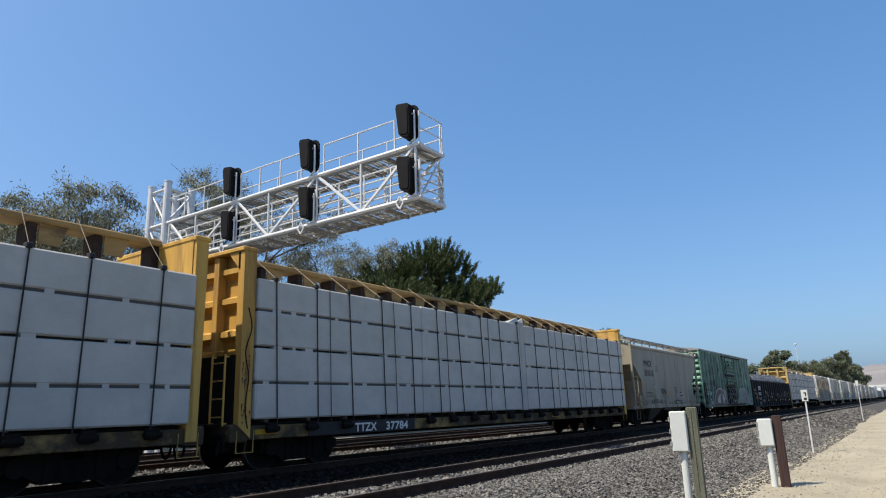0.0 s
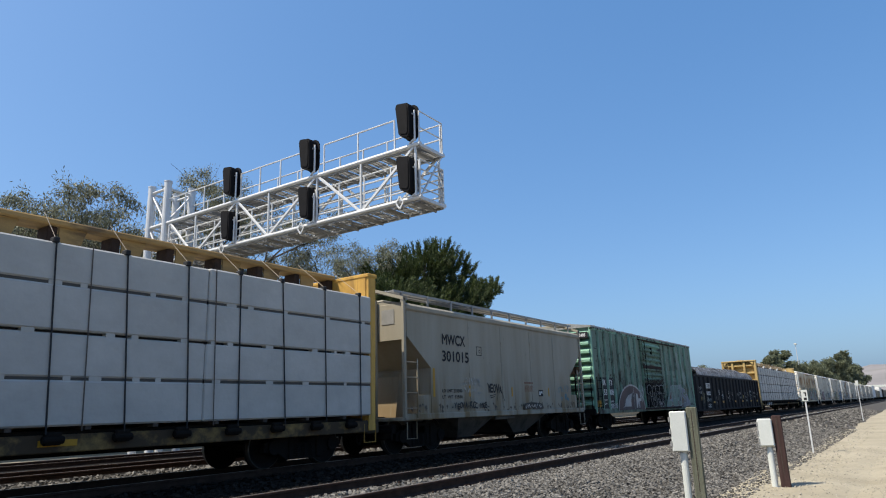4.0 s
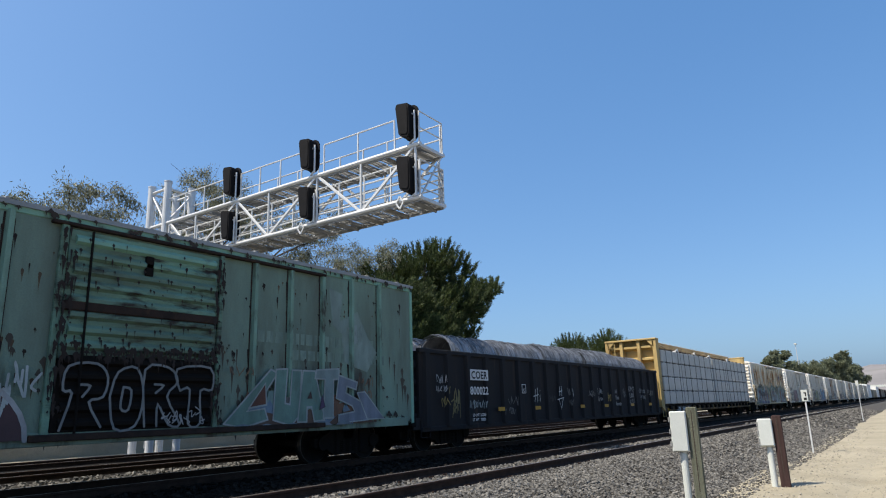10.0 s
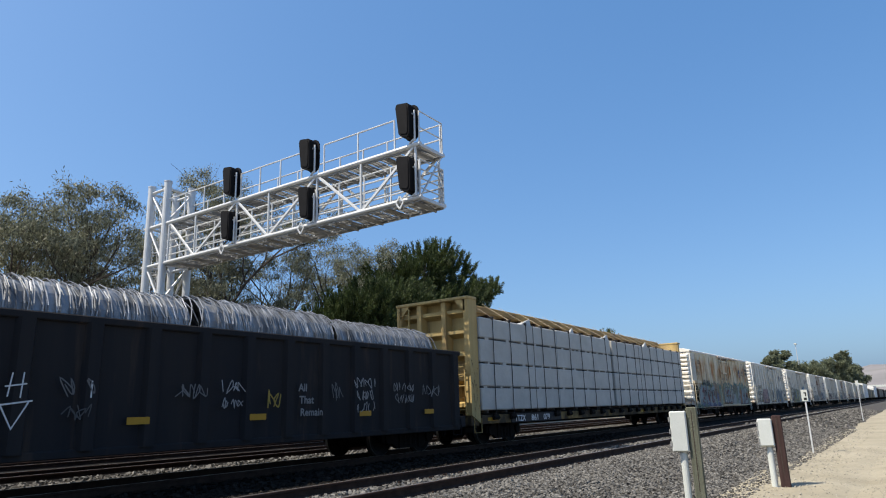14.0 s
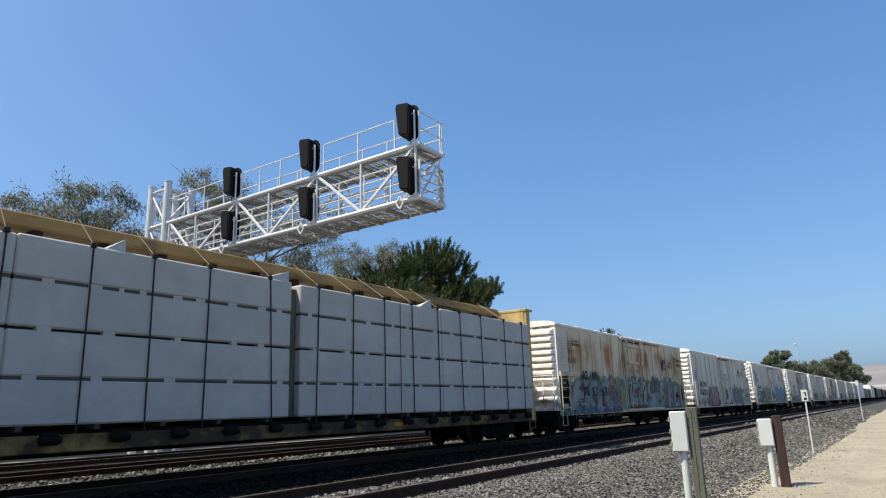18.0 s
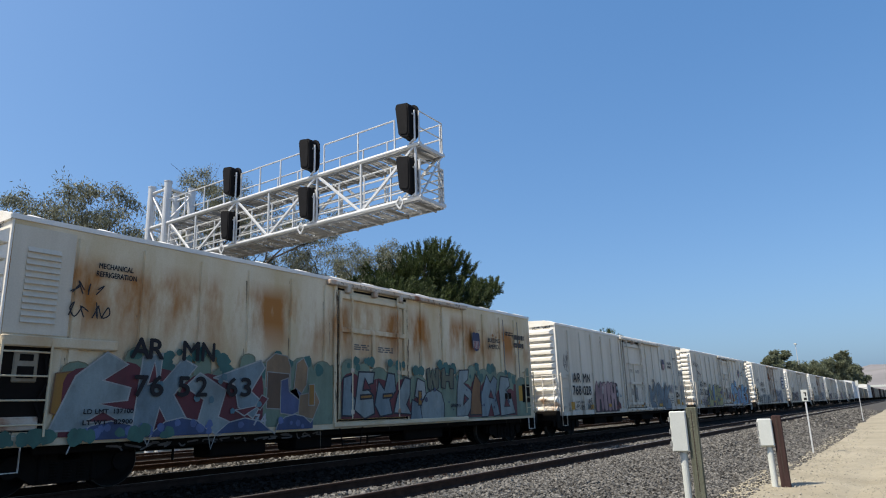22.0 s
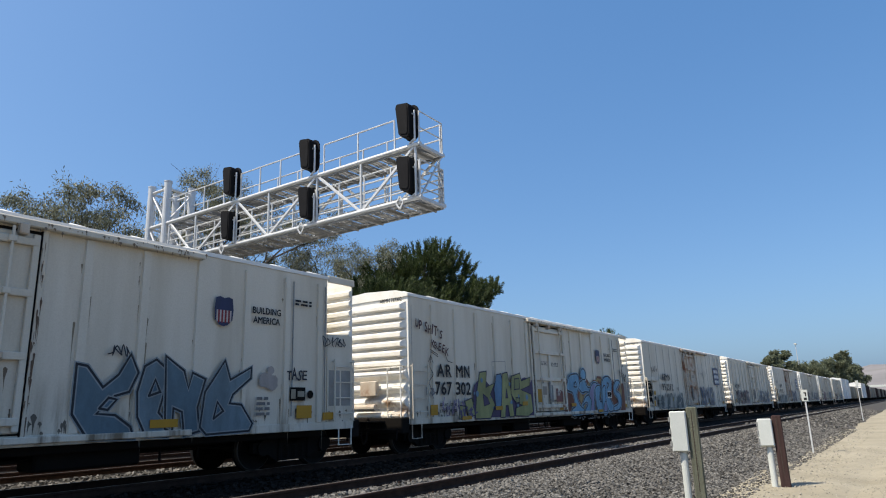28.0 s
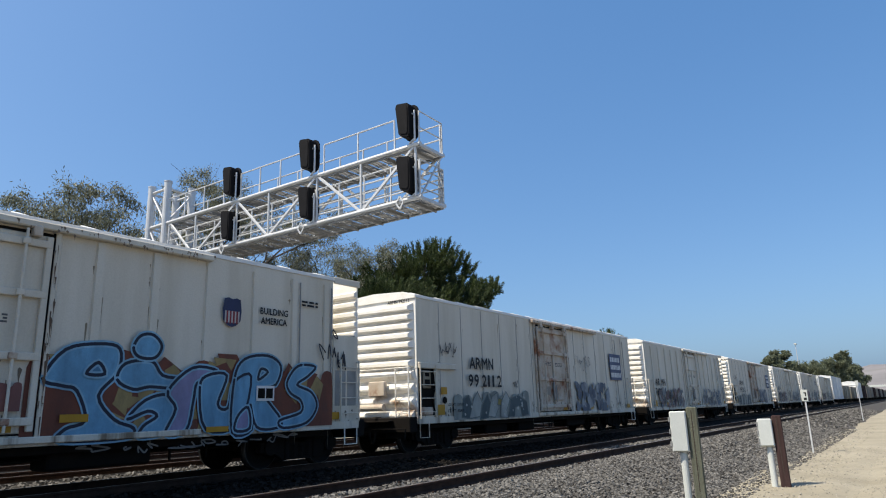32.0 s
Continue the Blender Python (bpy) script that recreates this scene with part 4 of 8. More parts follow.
            part("air_line", strokes([curl([(0.2, 3.3), (0.3, 2.9), (0.16, 2.4), (0.26, 1.9), (0.2, 1.3), (0.28, 0.9)], 5)], 0.03, -hw - 0.046), M_UNDER, b, "black air line down the column")
        if end == 0:
            stains(b, (0.05 - lead - deep, 0.32 - lead), 0.9, 2.6, (0.1, 0.05, 0.025), 30, seed + 70, -hw - 0.043, 0.016, 0.3)
        part("end_sill", Mesh().box(f(-0.1), f(0.35), -hw, hw, 0.62, 0.98, 0.03), M_SILL, car)
        if end == 0:
            ladder(car, -1.30, -0.88, -0.12 - lead, 0.95, 2.35, 4, paint, True)
            ladder(car, 0.88, 1.30, -0.12 - lead, 0.95, 4.4, 9, paint, True)
            part("brake_wheel", hand_wheel(-0.3 - lead, 0.1, 2.3, 0.24), M_UNDER, car)
            part("end_platform", Mesh().box(-0.45, 0.0, -1.1, 1.1, 0.95, 1.0, 0.01), M_UNDER, car)
            part("uncoupling_lever", Mesh().rod((-0.25, -1.4, 0.75), (-0.25, 0.0, 0.75), 0.018, 6).rod((-0.25, -1.4, 0.75), (-0.25, -1.45, 0.5), 0.018, 6), M_UNDER, car)
            part("end_handrail", Mesh().rod((-0.26 - lead, -1.3, 2.4), (-0.26 - lead, 1.3, 2.4), 0.014, 6), paint, car)
        stirrup(car, f(0.05) - (0.42 if end else 0), -1.42, paint)
    # wrapped packages in layers, one lot on each side of the gap
    rng = random.Random(seed)
    z_edges = bands
    lots = [(0.4 - lead, gap[0]), (gap[1], L - 0.26)]
    lots = [(a + (b - a) * i / 2, a + (b - a) * (i + 1) / 2) for a, b in lots for i in range(2)]
    for li, (a, b) in enumerate(lots):
        for k, (z0, z1) in enumerate(zip(z_edges, z_edges[1:])):
            for s in (-1, 1):
                p = Mesh()
                nx = 10
                y0, y1 = (0.36 * s, 1.53 * s)
                top = z1 - 0.025 + (rng.uniform(-0.04, 0.02) if k == len(z_edges) - 2 else 0)
                p.box(a + 0.004, b - 0.004, y0, y1 + rng.uniform(-0.008, 0.008), z0 + 0.022, top, 0.03)
                pk = part("lumber_package", p, M_WRAP, car, load_label)
                if s < 0 and k in (1, 3):
                    part("joint_strip", Mesh().box(a + 0.02, b - 0.02, -1.505, -1.42, z0 - 0.028, z0 + 0.024), M_JOINT, pk, "grey strip in the joint between layers")
                # folds of wrap that bridge the joint between two layers
                if k and s < 0:
                    u = a + rng.uniform(0.1, 0.5)
                    br = Mesh()
                    while u < b - 0.3:
                        e = u + rng.uniform(0.08, 0.24)
                        br.box(u, min(e, b - 0.05), -1.518, -1.40, z0 - 0.045, z0 + 0.05)
                        u = e + rng.choice((0.3, 0.55, 0.85, 1.15))
                    part("wrap_fold", br, M_WRAP, pk, "", "stuff")
        dn = Mesh()
        u = a + 0.3
        while u < b - 0.2:
            dn.box(u, u + 0.1, -1.5, 1.5, 1.0, z_edges[0] + 0.022, 0.005)
            u += 1.2
        part("bearer", dn, M_TRUNK, car, "wooden bearers under the load")
    # black filler block, so the gaps between packages look shaded
    part("load_core", Mesh().box(0.45, (gap[0] if gap else L) - 0.05, -1.40, 1.40, 1.12, z_edges[-1] - 0.08).box((gap[1] if gap else L - 1) + 0.05, L - 0.45, -1.40, 1.40, 1.12, z_edges[-1] - 0.08), M_STRAP, car, "black core that paints shade into the gaps between the packages")
    if gap:
        part("gap_sheet", Mesh().box(gap[0], gap[1], -1.36, -1.32, 1.1, z_edges[-1] - 0.15), M_POST, car, "dull plastic in the gap")
        if gap[1] - gap[0] > 0.32:
            # a loose curtain of wrap that hangs out of the gap
            g0, g1, gt = gap[0] - 0.01, gap[1] - 0.09, z_edges[-1]
            part("wrap_curtain", Mesh().prism([(g0, -1.44), (g0 + 0.12, -1.51), (g1, -1.565), (g1, -1.55), (g0 + 0.12, -1.49), (g0, -1.42)], 1.05, gt + 0.02, "z").add([(g0, -1.44, gt + 0.02), (g1, -1.565, gt + 0.02), (g1 + 0.05, -1.5, gt + 0.2), (g0, -1.3, gt + 0.03)], [(0, 1, 2), (0, 2, 3), (1, 3, 2), (0, 3, 1)]), M_WRAP, car, "loose hanging curtain of white wrap")
    ztop = z_edges[-1] - 0.02
    for x in xs:
        x, xt = x if isinstance(x, tuple) else (x, x + rng.uniform(-0.06, 0.06))
        thin = 0.011
        st = part("strap", Mesh().prism([(x - thin, 0.95), (x + thin, 0.95), (xt + thin, ztop + 0.02), (xt - thin, ztop + 0.02)], -1.56, -1.545, "y"), M_STRAP, car, "black load strap")
        part("corner_guard", Mesh().box(xt - 0.05, xt + 0.05, -1.57, -1.42, ztop - 0.05, ztop + 0.045, 0.015), M_STRAP, st)
        part("strap_cable", Mesh().rod((xt, -1.5, ztop + 0.04), (xt + 0.3, -0.28, 4.76), 0.0065, 5), M_CABLE, st, "thin steel cable")
    for x, xt in thin_bands:
        part("band", Mesh().prism([(x - 0.008, 0.98), (x + 0.008, 0.98), (xt + 0.008, ztop), (xt - 0.008, ztop)], -1.555, -1.545, "y"), M_TWINE, car, "thin brown band")
    for x, w in flaps:
        part("loose_wrap", Mesh().add([(x, -1.5, ztop - 0.02), (x + w, -1.52, ztop - 0.03), (x + w * 1.1, -1.44, ztop + 0.24), (x + 0.45 * w, -1.40, ztop + 0.10), (x + w * 0.9, -1.2, ztop + 0.02), (x, -1.2, ztop)], [(0, 1, 2, 3), (3, 2, 4, 5), (0, 3, 5)]), M_WRAP, car, "loose torn corner of white wrap")
    # lettering on the sill
    part("number_panel", Mesh().box(2.0, 5.9, -1.455, -1.43, 0.66, 0.95), M_PLATE, car)
    for txt, x, w in number:
        sign_text(car, txt, x, -1.458, 0.70, 0.19, M_TEXTWHITE, w)
    part("reflector", Mesh().box(0.5, 1.1, -1.445, -1.43, 0.76, 0.86).box(L - 8, L - 7.4, -1.445, -1.43, 0.76, 0.86), M_REFLECT, car)
    running_gear(car, L, (2.1, L - 2.1))
    return car


# ---- covered hopper ----
def hopper(L):
    car = thing("covered_hopper", "light grey three-bay covered hopper car with sprayed tags", "railway car", "freight train")
    hw = 1.52
    out = [(0.18, 3.82), (0.18, 3.1), (1.28, 2.28), (1.28, 1.0), (L - 1.15, 1.0), (L - 1.15, 2.28), (L - 0.1, 3.1), (L - 0.1, 3.82)]
    part("body", Mesh().prism(out, -hw, hw, "y"), M_HOPPER, car)
    eave = [(-hw - 0.02, 3.80), (-hw - 0.05, 3.84), (-hw - 0.05, 3.93), (-hw + 0.04, 4.0), (-0.75, 4.12), (0.75, 4.12), (hw - 0.04, 4.0), (hw + 0.05, 3.93), (hw + 0.05, 3.84), (hw + 0.02, 3.80)]
    part("roof", Mesh().prism(eave, 0.12, L - 0.04), M_HOPPER, car, "pale rounded roof edge")
    sill = Mesh()
    for s in (-1, 1):
        sill.box(0.05, L - 0.05, s * hw - 0.03, s * hw + 0.05, 0.90, 1.06, 0.015)
    part("side_sill", sill, M_HOPPER, car)
    for s in (-1, 1):
        for x in (3.3, 5.3, 7.4, 9.3):
            part("panel_seam", Mesh().box(x - 0.012, x + 0.012, s * (hw + 0.001), s * (hw + 0.006), 1.06, 3.8), M_HOPPER, car)
    for x0, x1, b0, b1 in ((2.7, 5.0, 3.35, 4.15), (5.35, 8.85, 6.9, 7.75)):
        bay = Mesh()
        bay.add([(x0, -hw + 0.06, 1.0), (x1, -hw + 0.06, 1.0), (x1, hw - 0.06, 1.0), (x0, hw - 0.06, 1.0), (b0, -0.95, 0.3), (b1, -0.95, 0.3), (b1, 0.95, 0.3), (b0, 0.95, 0.3)],
                [(0, 1, 5, 4), (1, 2, 6, 5), (2, 3, 7, 6), (3, 0, 4, 7), (4, 5, 6, 7), (0, 3, 2, 1)])
        hb = part("discharge_bay", bay, M_BAY, car, "discharge bay coloured dark for the shade under the body")
        part("outlet_gate", Mesh().box(b0 - 0.1, b1 + 0.1, -1.0, 1.0, 0.24, 0.31, 0.02), M_UNDER, hb)
    part("bay_apron", Mesh().box(4.9, 6.2, -hw + 0.08, hw - 0.08, 0.78, 0.98, 0.02), M_BAY, car, "dark sheet between the bays")
    for end in (0, 1):
        f = (lambda x: x) if end == 0 else (lambda x: L - x)
        for y in (-hw, hw):
            part("end_post", Mesh().box(f(0.0), f(0.1), y - 0.05, y + 0.05, 0.95, 4.12, 0.012), M_HOPPER, car)
        part("end_post", Mesh().box(f(0.0), f(0.09), -0.55, -0.45, 0.95, 4.15, 0.012), M_HOPPER, car)
        part("end_panel", Mesh().box(f(0.10), f(0.16), -hw + 0.05, hw - 0.05, 3.0, 4.0, 0.01), M_HOPPER, car, "flat end sheet above the slope")
        part("end_platform", Mesh().box(f(-0.02), f(1.3), -hw, hw, 0.88, 0.97, 0.015), M_HOPPER, car)
        part("end_ridge", Mesh().prism([(-hw - 0.05, 4.05), (-0.6, 4.36), (0.6, 4.36), (hw + 0.05, 4.05), (hw + 0.05, 4.14), (0.6, 4.44), (-0.6, 4.44), (-hw - 0.05, 4.14)], f(-0.02), f(0.16)), M_HOPPER, car)
        la = part("corner_ladder", Mesh().bar((f(0.55), -hw - 0.06, 0.95), (f(0.55), -hw - 0.06, 2.5), 0.04, 0.04), M_HOPPER, car)
        for k in range(4):
            part("rung", Mesh().rod((f(0.05), -hw - 0.06, 1.2 + k * 0.4), (f(0.55), -hw - 0.06, 1.2 + k * 0.4), 0.014, 6), M_HOPPER, la)
        part("centre_shroud", Mesh().prism([(f(0.9), 0.97), (f(1.3), 0.97), (f(1.3), 2.25), (f(1.1), 2.1)], -0.5, 0.5, "y"), M_HOPPER, car)
        part("lower_panel", Mesh().box(f(0.62), f(1.28), -hw + 0.02, -hw + 0.05, 0.98, 1.55, 0.01), M_HOPPER, car)
        stirrup(car, f(0.1) - (0.42 if end else 0), -hw - 0.03, M_HOPPER)
    part("mesh_panel", Mesh().box(0.085, 0.1, -1.15, -0.7, 3.45, 3.85), M_GRATE, car, "expanded steel panel")
    # running boards on the roof
    for side in (-1, 1):
        rb = Mesh()
        for k in (0.66, 0.92, 1.2):
            rb.box(0.0, L, side * k - 0.02, side * k + 0.02, 4.31, 4.38)
        for x in np.arange(0.02, L - 0.04, 0.1):
            rb.box(x, x + 0.045, side * 0.66, side * 1.2, 4.335, 4.365)
        bd = part("running_board", rb, M_GRATE, car, "grey steel grating along the roof", "stuff")
        for i in range(10):
            x = 0.35 + (L - 0.7) * i / 9
            part("board_bracket", Mesh().box(x - 0.025, x + 0.025, side * 1.19, side * 1.25, 3.98, 4.36, 0.006), M_GRATE, bd)
    part("roof_hatch", Mesh().box(0.6, L - 0.6, -0.33, 0.33, 4.12, 4.27, 0.06), M_HOPPER, car, "long trough hatch")
    y = -hw - 0.008
    sign_text(car, "MWCX", 1.87, y, 2.98, 0.30, M_TEXTBLACK, 1.22)
    sign_text(car, "301015", 1.85, y, 2.50, 0.30, M_TEXTBLACK, 1.42)
    part("stencil_box", Mesh().box(3.75, 4.05, y, y + 0.004, 2.74, 2.76).box(3.75, 4.05, y, y + 0.004, 3.0, 3.02).box(3.75, 3.77, y, y + 0.004, 2.76, 3.0).box(4.03, 4.05, y, y + 0.004, 2.76, 3.0), M_TEXTBLACK, car)
    for k, row in enumerate(("LD LMT 233500", "LT  WT  52500")):
        sign_text(car, row, 1.8, y, 1.62 - 0.17 * k, 0.085, M_TEXTBLACK, 1.05)
    sign_text(car, "C", 3.88, y, 2.82, 0.1, M_TEXTBLACK)
    for x, z0, z1, w in ((1.36, 1.5, 2.28, 0.09), (3.25, 1.5, 1.85, 0.07), (5.9, 1.5, 1.8, 0.08), (8.7, 1.5, 1.8, 0.07)):
        part("reflector", Mesh().box(x, x + w, y, y + 0.004, z0, z1), M_REFLECT, car, "faded yellow reflector strip")
    tag_text(car, "YEOVA", 4.3, 1.62, 0.24, 0.95, y, (0.015, 0.015, 0.018), 2, 0.035)
    part("scrawled_tag", strokes([[(4.95, 1.65), (5.12, 1.8), (5.4, 1.35)], [(4.9, 1.38), (5.0, 1.7)], [(4.45, 1.52), (4.8, 1.56)], [(4.5, 1.46), (4.75, 1.5)]], 0.022, y - 0.004), paint_of((0.02, 0.02, 0.022)), car)
    tag_text(car, "-YEOVA-KCC MOB-", 2.2, 1.16, 0.17, 2.15, y - 0.05, (0.015, 0.015, 0.018), 4, 0.028)
    part("tag_patch", strokes([curl([(6.75, 1.17), (7.3, 1.2), (8.0, 1.15)], 4)], 0.2, y - 0.048), paint_of((0.03, 0.03, 0.032)), car, "dark patch under a pale tag")
    scribble(car, 6.75, 8.0, 1.08, 1.26, (0.42, 0.42, 0.4), 5, y - 0.052, 0.022, 9)
    tag_marks(car, 2.95, 1.8, 0.26, 0.95, y, (0.42, 0.41, 0.37), 6)
    scribble(car, 2.95, 3.9, 1.55, 1.8, (0.4, 0.39, 0.35), 26, y, 0.03, 5)
    tag_marks(car, 9.55, 1.62, 0.3, 1.0, y, (0.09, 0.22, 0.28), 7)
    drops(car, y, 9.7, 10.5, 1.35, 1.6, (0.09, 0.22, 0.28), 12, 0.07, 27)
    bars(car, 6.85, 7.5, 1.98, 1, 0.05, paint_of((0.2, 0.06, 0.04)), y, 28)
    bars(car, 6.85, 7.5, 1.86, 5, 0.025, paint_of((0.22, 0.1, 0.06)), y, 29)
    stains(car, (0.3, L - 0.3), 1.02, 1.3, (0.12, 0.1, 0.08), 80, 211, y + 0.002, 0.05, 0.2)
    stains(car, (1.4, L - 1.3), 1.4, 3.7, (0.25, 0.22, 0.175), 26, 212, y + 0.003, 0.014, 0.4)
    stains(car, [3.3, 5.3, 7.4, 9.3], 1.4, 3.7, (0.2, 0.165, 0.12), 36, 213, y - 0.001, 0.01, 0.6)
    part("inspection_plate", Mesh().box(7.9, 8.25, y, y + 0.004, 1.5, 1.72), M_TEXTBLACK, car)
    part("inspection_mark", Mesh().box(7.95, 8.05, y - 0.003, y, 1.55, 1.67).box(8.1, 8.2, y - 0.003, y, 1.6, 1.67), M_TEXTWHITE, car)
    running_gear(car, L, (1.35, L - 1.35))
    return car


# ---- teal box car ----
def box_car(L):
    car = thing("box_car", "faded teal box car with rust, tags and a ribbed sliding door", "railway car", "freight train")
    hw, z0, z1 = 1.52, 0.82, 4.42
    body = Mesh().box(0.08, L - 0.08, -hw, hw, z0 + 0.05, z1, 0.01)
    part("body", body, M_TEAL, car)
    part("roof", Mesh().prism([(-hw - 0.05, 4.40), (-hw - 0.05, 4.48), (0, 4.68), (hw + 0.05, 4.48), (hw + 0.05, 4.40)], 0.0, L), M_GRATE, car, "weathered grey roof")
    for i in range(13):
        x = 0.6 + (L - 1.2) * i / 12
        part("roof_rib", Mesh().prism([(-hw, 4.46), (0, 4.66), (hw, 4.46), (hw, 4.52), (0, 4.73), (-hw, 4.52)], x - 0.03, x + 0.03), M_GRATE, car)
    for s in (-1, 1):
        part("top_rail", Mesh().box(0, L, s * hw - 0.02, s * hw + 0.05, 4.3, 4.41, 0.012), M_TEAL2, car)
        part("side_sill", Mesh().box(0.3, L - 0.3, s * hw - 0.05, s * hw + 0.035, z0 - 0.05, z0 + 0.16, 0.012), M_TEAL, car)
    for x in (0.72, 1.5, 2.32, 3.12, 3.95, 4.75, 5.55, 10.35, 11.35, 12.35, 13.35, 14.4):
        for s in (-1, 1):
            part("side_post", Mesh().prism([(x - 0.065, s * hw), (x - 0.04, s * (hw + 0.085)), (x + 0.04, s * (hw + 0.085)), (x + 0.065, s * hw)], z0 + 0.1, 4.32, "z"), M_TEALPOST, car)
    for s in (-1, 1):
        for x in (0.06, L - 0.06):
            part("corner_post", Mesh().box(x - 0.06, x + 0.06, s * (hw - 0.03) - 0.05, s * (hw - 0.03) + 0.05, z0, 4.42, 0.015), M_TEAL2, car)
    # door
    d0, d1 = 6.45, 9.4
    door = part("door", Mesh().box(d0, d1, -hw - 0.06, -hw, 2.9, 4.2, 0.01), M_TEALDOOR, car, "ribbed sliding door with rust")
    part("door_lower", Mesh().box(d0, d1, -hw - 0.06, -hw, 2.1, 2.9, 0.01), M_TEALDOOR, door, "rubbed lower panel")
    part("door_base", Mesh().box(d0, d1, -hw - 0.06, -hw, z0 + 0.15, 2.1, 0.01), M_UNDER, door, "black painted lower door")
    for i in range(13):
        z = 1.1 + i * 0.245
        part("door_rib", Mesh().prism([(-hw - 0.06, z - 0.09), (-hw - 0.13, z - 0.045), (-hw - 0.13, z + 0.015), (-hw - 0.06, z + 0.08)], d0 + 0.1, d1 - 0.1), M_TEAL2 if i > 11 else M_UNDER if i < 5 else M_TEALDOOR, door)
    part("door_post", Mesh().box(d0 - 0.14, d0 - 0.02, -hw - 0.09, -hw, z0, 4.3, 0.015), M_TEALDOOR, car, "rusty door post")
    part("door_post", Mesh().box(d1 + 0.02, d1 + 0.12, -hw - 0.09, -hw, z0, 4.3, 0.015), M_TEALDOOR, car, "rusty door post")
    part("door_track", Mesh().box(d0 - 0.3, d1 + 3.0, -hw - 0.11, -hw, 4.24, 4.30, 0.012), M_RUSTDARK, car)
    part("lower_door_track", Mesh().box(d0 - 0.3, d1 + 3.0, -hw - 0.13, -hw, z0 + 0.02, z0 + 0.13, 0.012), M_RUSTDARK, car)
    part("door_bar", Mesh().rod((d0 + 0.35, -hw - 0.13, 0.95), (d0 + 0.35, -hw - 0.13, 4.2), 0.022, 6).box(d0 + 1.35, d0 + 1.5, -hw - 0.13, -hw - 0.06, 3.6, 3.95, 0.01), M_UNDER, door)
    part("door_seam", Mesh().box(d0, d1, -hw - 0.13, -hw - 0.06, 2.86, 3.02, 0.02), M_RUSTDARK, door)
    # ends with deep corrugations
    for end in (0, 1):
        f = (lambda x: x) if end == 0 else (lambda x: L - x)
        for i in range(9):
            z = 1.2 + i * 0.36
            part("end_rib", Mesh().prism([(f(0.08), z - 0.10), (f(-0.10), z - 0.06), (f(-0.10), z + 0.03), (f(0.08), z + 0.17)], -hw + 0.08, hw - 0.08, "y"), M_TEAL2, car)
        ladder(car, -1.4, -0.98, f(0.0) if end == 0 else f(0.0) + 0.18, 0.95, 2.3, 4, M_UNDER, True)
        part("end_sill", Mesh().box(f(-0.12), f(0.1), -hw, hw, 0.72, 0.98, 0.02), M_UNDER, car)
        stirrup(car, f(0.2) - (0.42 if end else 0), -hw - 0.03, M_UNDER)
    ladder(car, 0.12, 0.58, -hw, 1.0, 2.3, 4, M_UNDER)
    for k, (ya, yb, za, zb) in enumerate(((0.1, 0.7, 1.15, 1.75), (-0.6, -0.2, 1.05, 1.4), (-0.2, 0.35, 2.25, 2.6))):
        part("brake_gear", Mesh().box(-0.3, -0.1, ya, yb, za, zb, 0.03), M_UNDER, car, "greasy black brake gear")
    part("end_ladder_frame", Mesh().bar((-0.16, -0.72, 0.95), (-0.16, -0.72, 3.0), 0.05, 0.05), M_UNDER, car)
    part("brake_platform", Mesh().box(-0.42, -0.05, -0.7, 0.5, 1.5, 1.55, 0.01), M_GRATE, car)
    part("brake_wheel", hand_wheel(-0.25, 0.1, 2.0, 0.27), M_UNDER, car)
    part("end_mesh", Mesh().box(-0.14, -0.1, -0.95, -0.35, 2.45, 2.75), M_UNDER, car, "expanded steel step")
    part("end_plate", Mesh().box(-0.135, -0.12, -1.46, -0.45, 3.94, 4.2), M_PLATE, car)
    sign_text(car, "BKTY 153408", -0.139, -0.54, 4.0, 0.13, M_TEXTWHITE, 0.8, True)
    # lettering panels
    y = -hw - 0.005
    for xa, xb, zt, zb in ((0.82, 1.40, 2.30, 0.95), (1.6, 2.22, 2.30, 0.95)):
        part("number_panel", Mesh().box(xa, xb, y, y + 0.004, zb, zt), M_PLATE, car)
    sign_text(car, "BK", 0.88, y - 0.004, 1.97, 0.24, M_TEXTWHITE, 0.42)
    sign_text(car, "153", 0.86, y - 0.004, 1.55, 0.24, M_TEXTWHITE, 0.5)
    sign_text(car, "TY", 1.68, y - 0.004, 1.97, 0.24, M_TEXTWHITE, 0.42)
    sign_text(car, "408", 1.66, y - 0.004, 1.55, 0.24, M_TEXTWHITE, 0.5)
    sign_text(car, "LD LMT", 0.98, y - 0.004, 1.3, 0.07, M_TEXTWHITE, 0.34)
    sign_text(car, "LT WT", 0.98, y - 0.004, 1.14, 0.07, M_TEXTWHITE, 0.3)
    sign_text(car, "158900", 1.72, y - 0.004, 1.24, 0.07, M_TEXTWHITE, 0.38)
    sign_text(car, "61100", 1.76, y - 0.004, 1.1, 0.07, M_TEXTWHITE, 0.3)
    part("reflector", Mesh().box(0.2, 0.62, y, y + 0.004, 1.05, 1.32), M_REFLECT, car)
    part("reflector", Mesh().box(3.6, 4.3, y - 0.062, y - 0.058, 1.0, 1.13), M_REFLECT, car)
    yf = -hw - 0.09
    # dark strips on both sides of each post paint its shade lines
    for x in (0.72, 1.5, 2.32, 3.12, 3.95, 4.75, 5.55, 10.35, 11.35, 12.35, 13.35, 14.4):
        part("post_shade_line", Mesh().box(x - 0.1, x - 0.066, -hw - 0.003, -hw, 1.0, 4.28).box(x + 0.066, x + 0.085, -hw - 0.003, -hw, 1.3, 4.2), M_RUSTDARK, car, "dark strip painted as the shade line along the post")
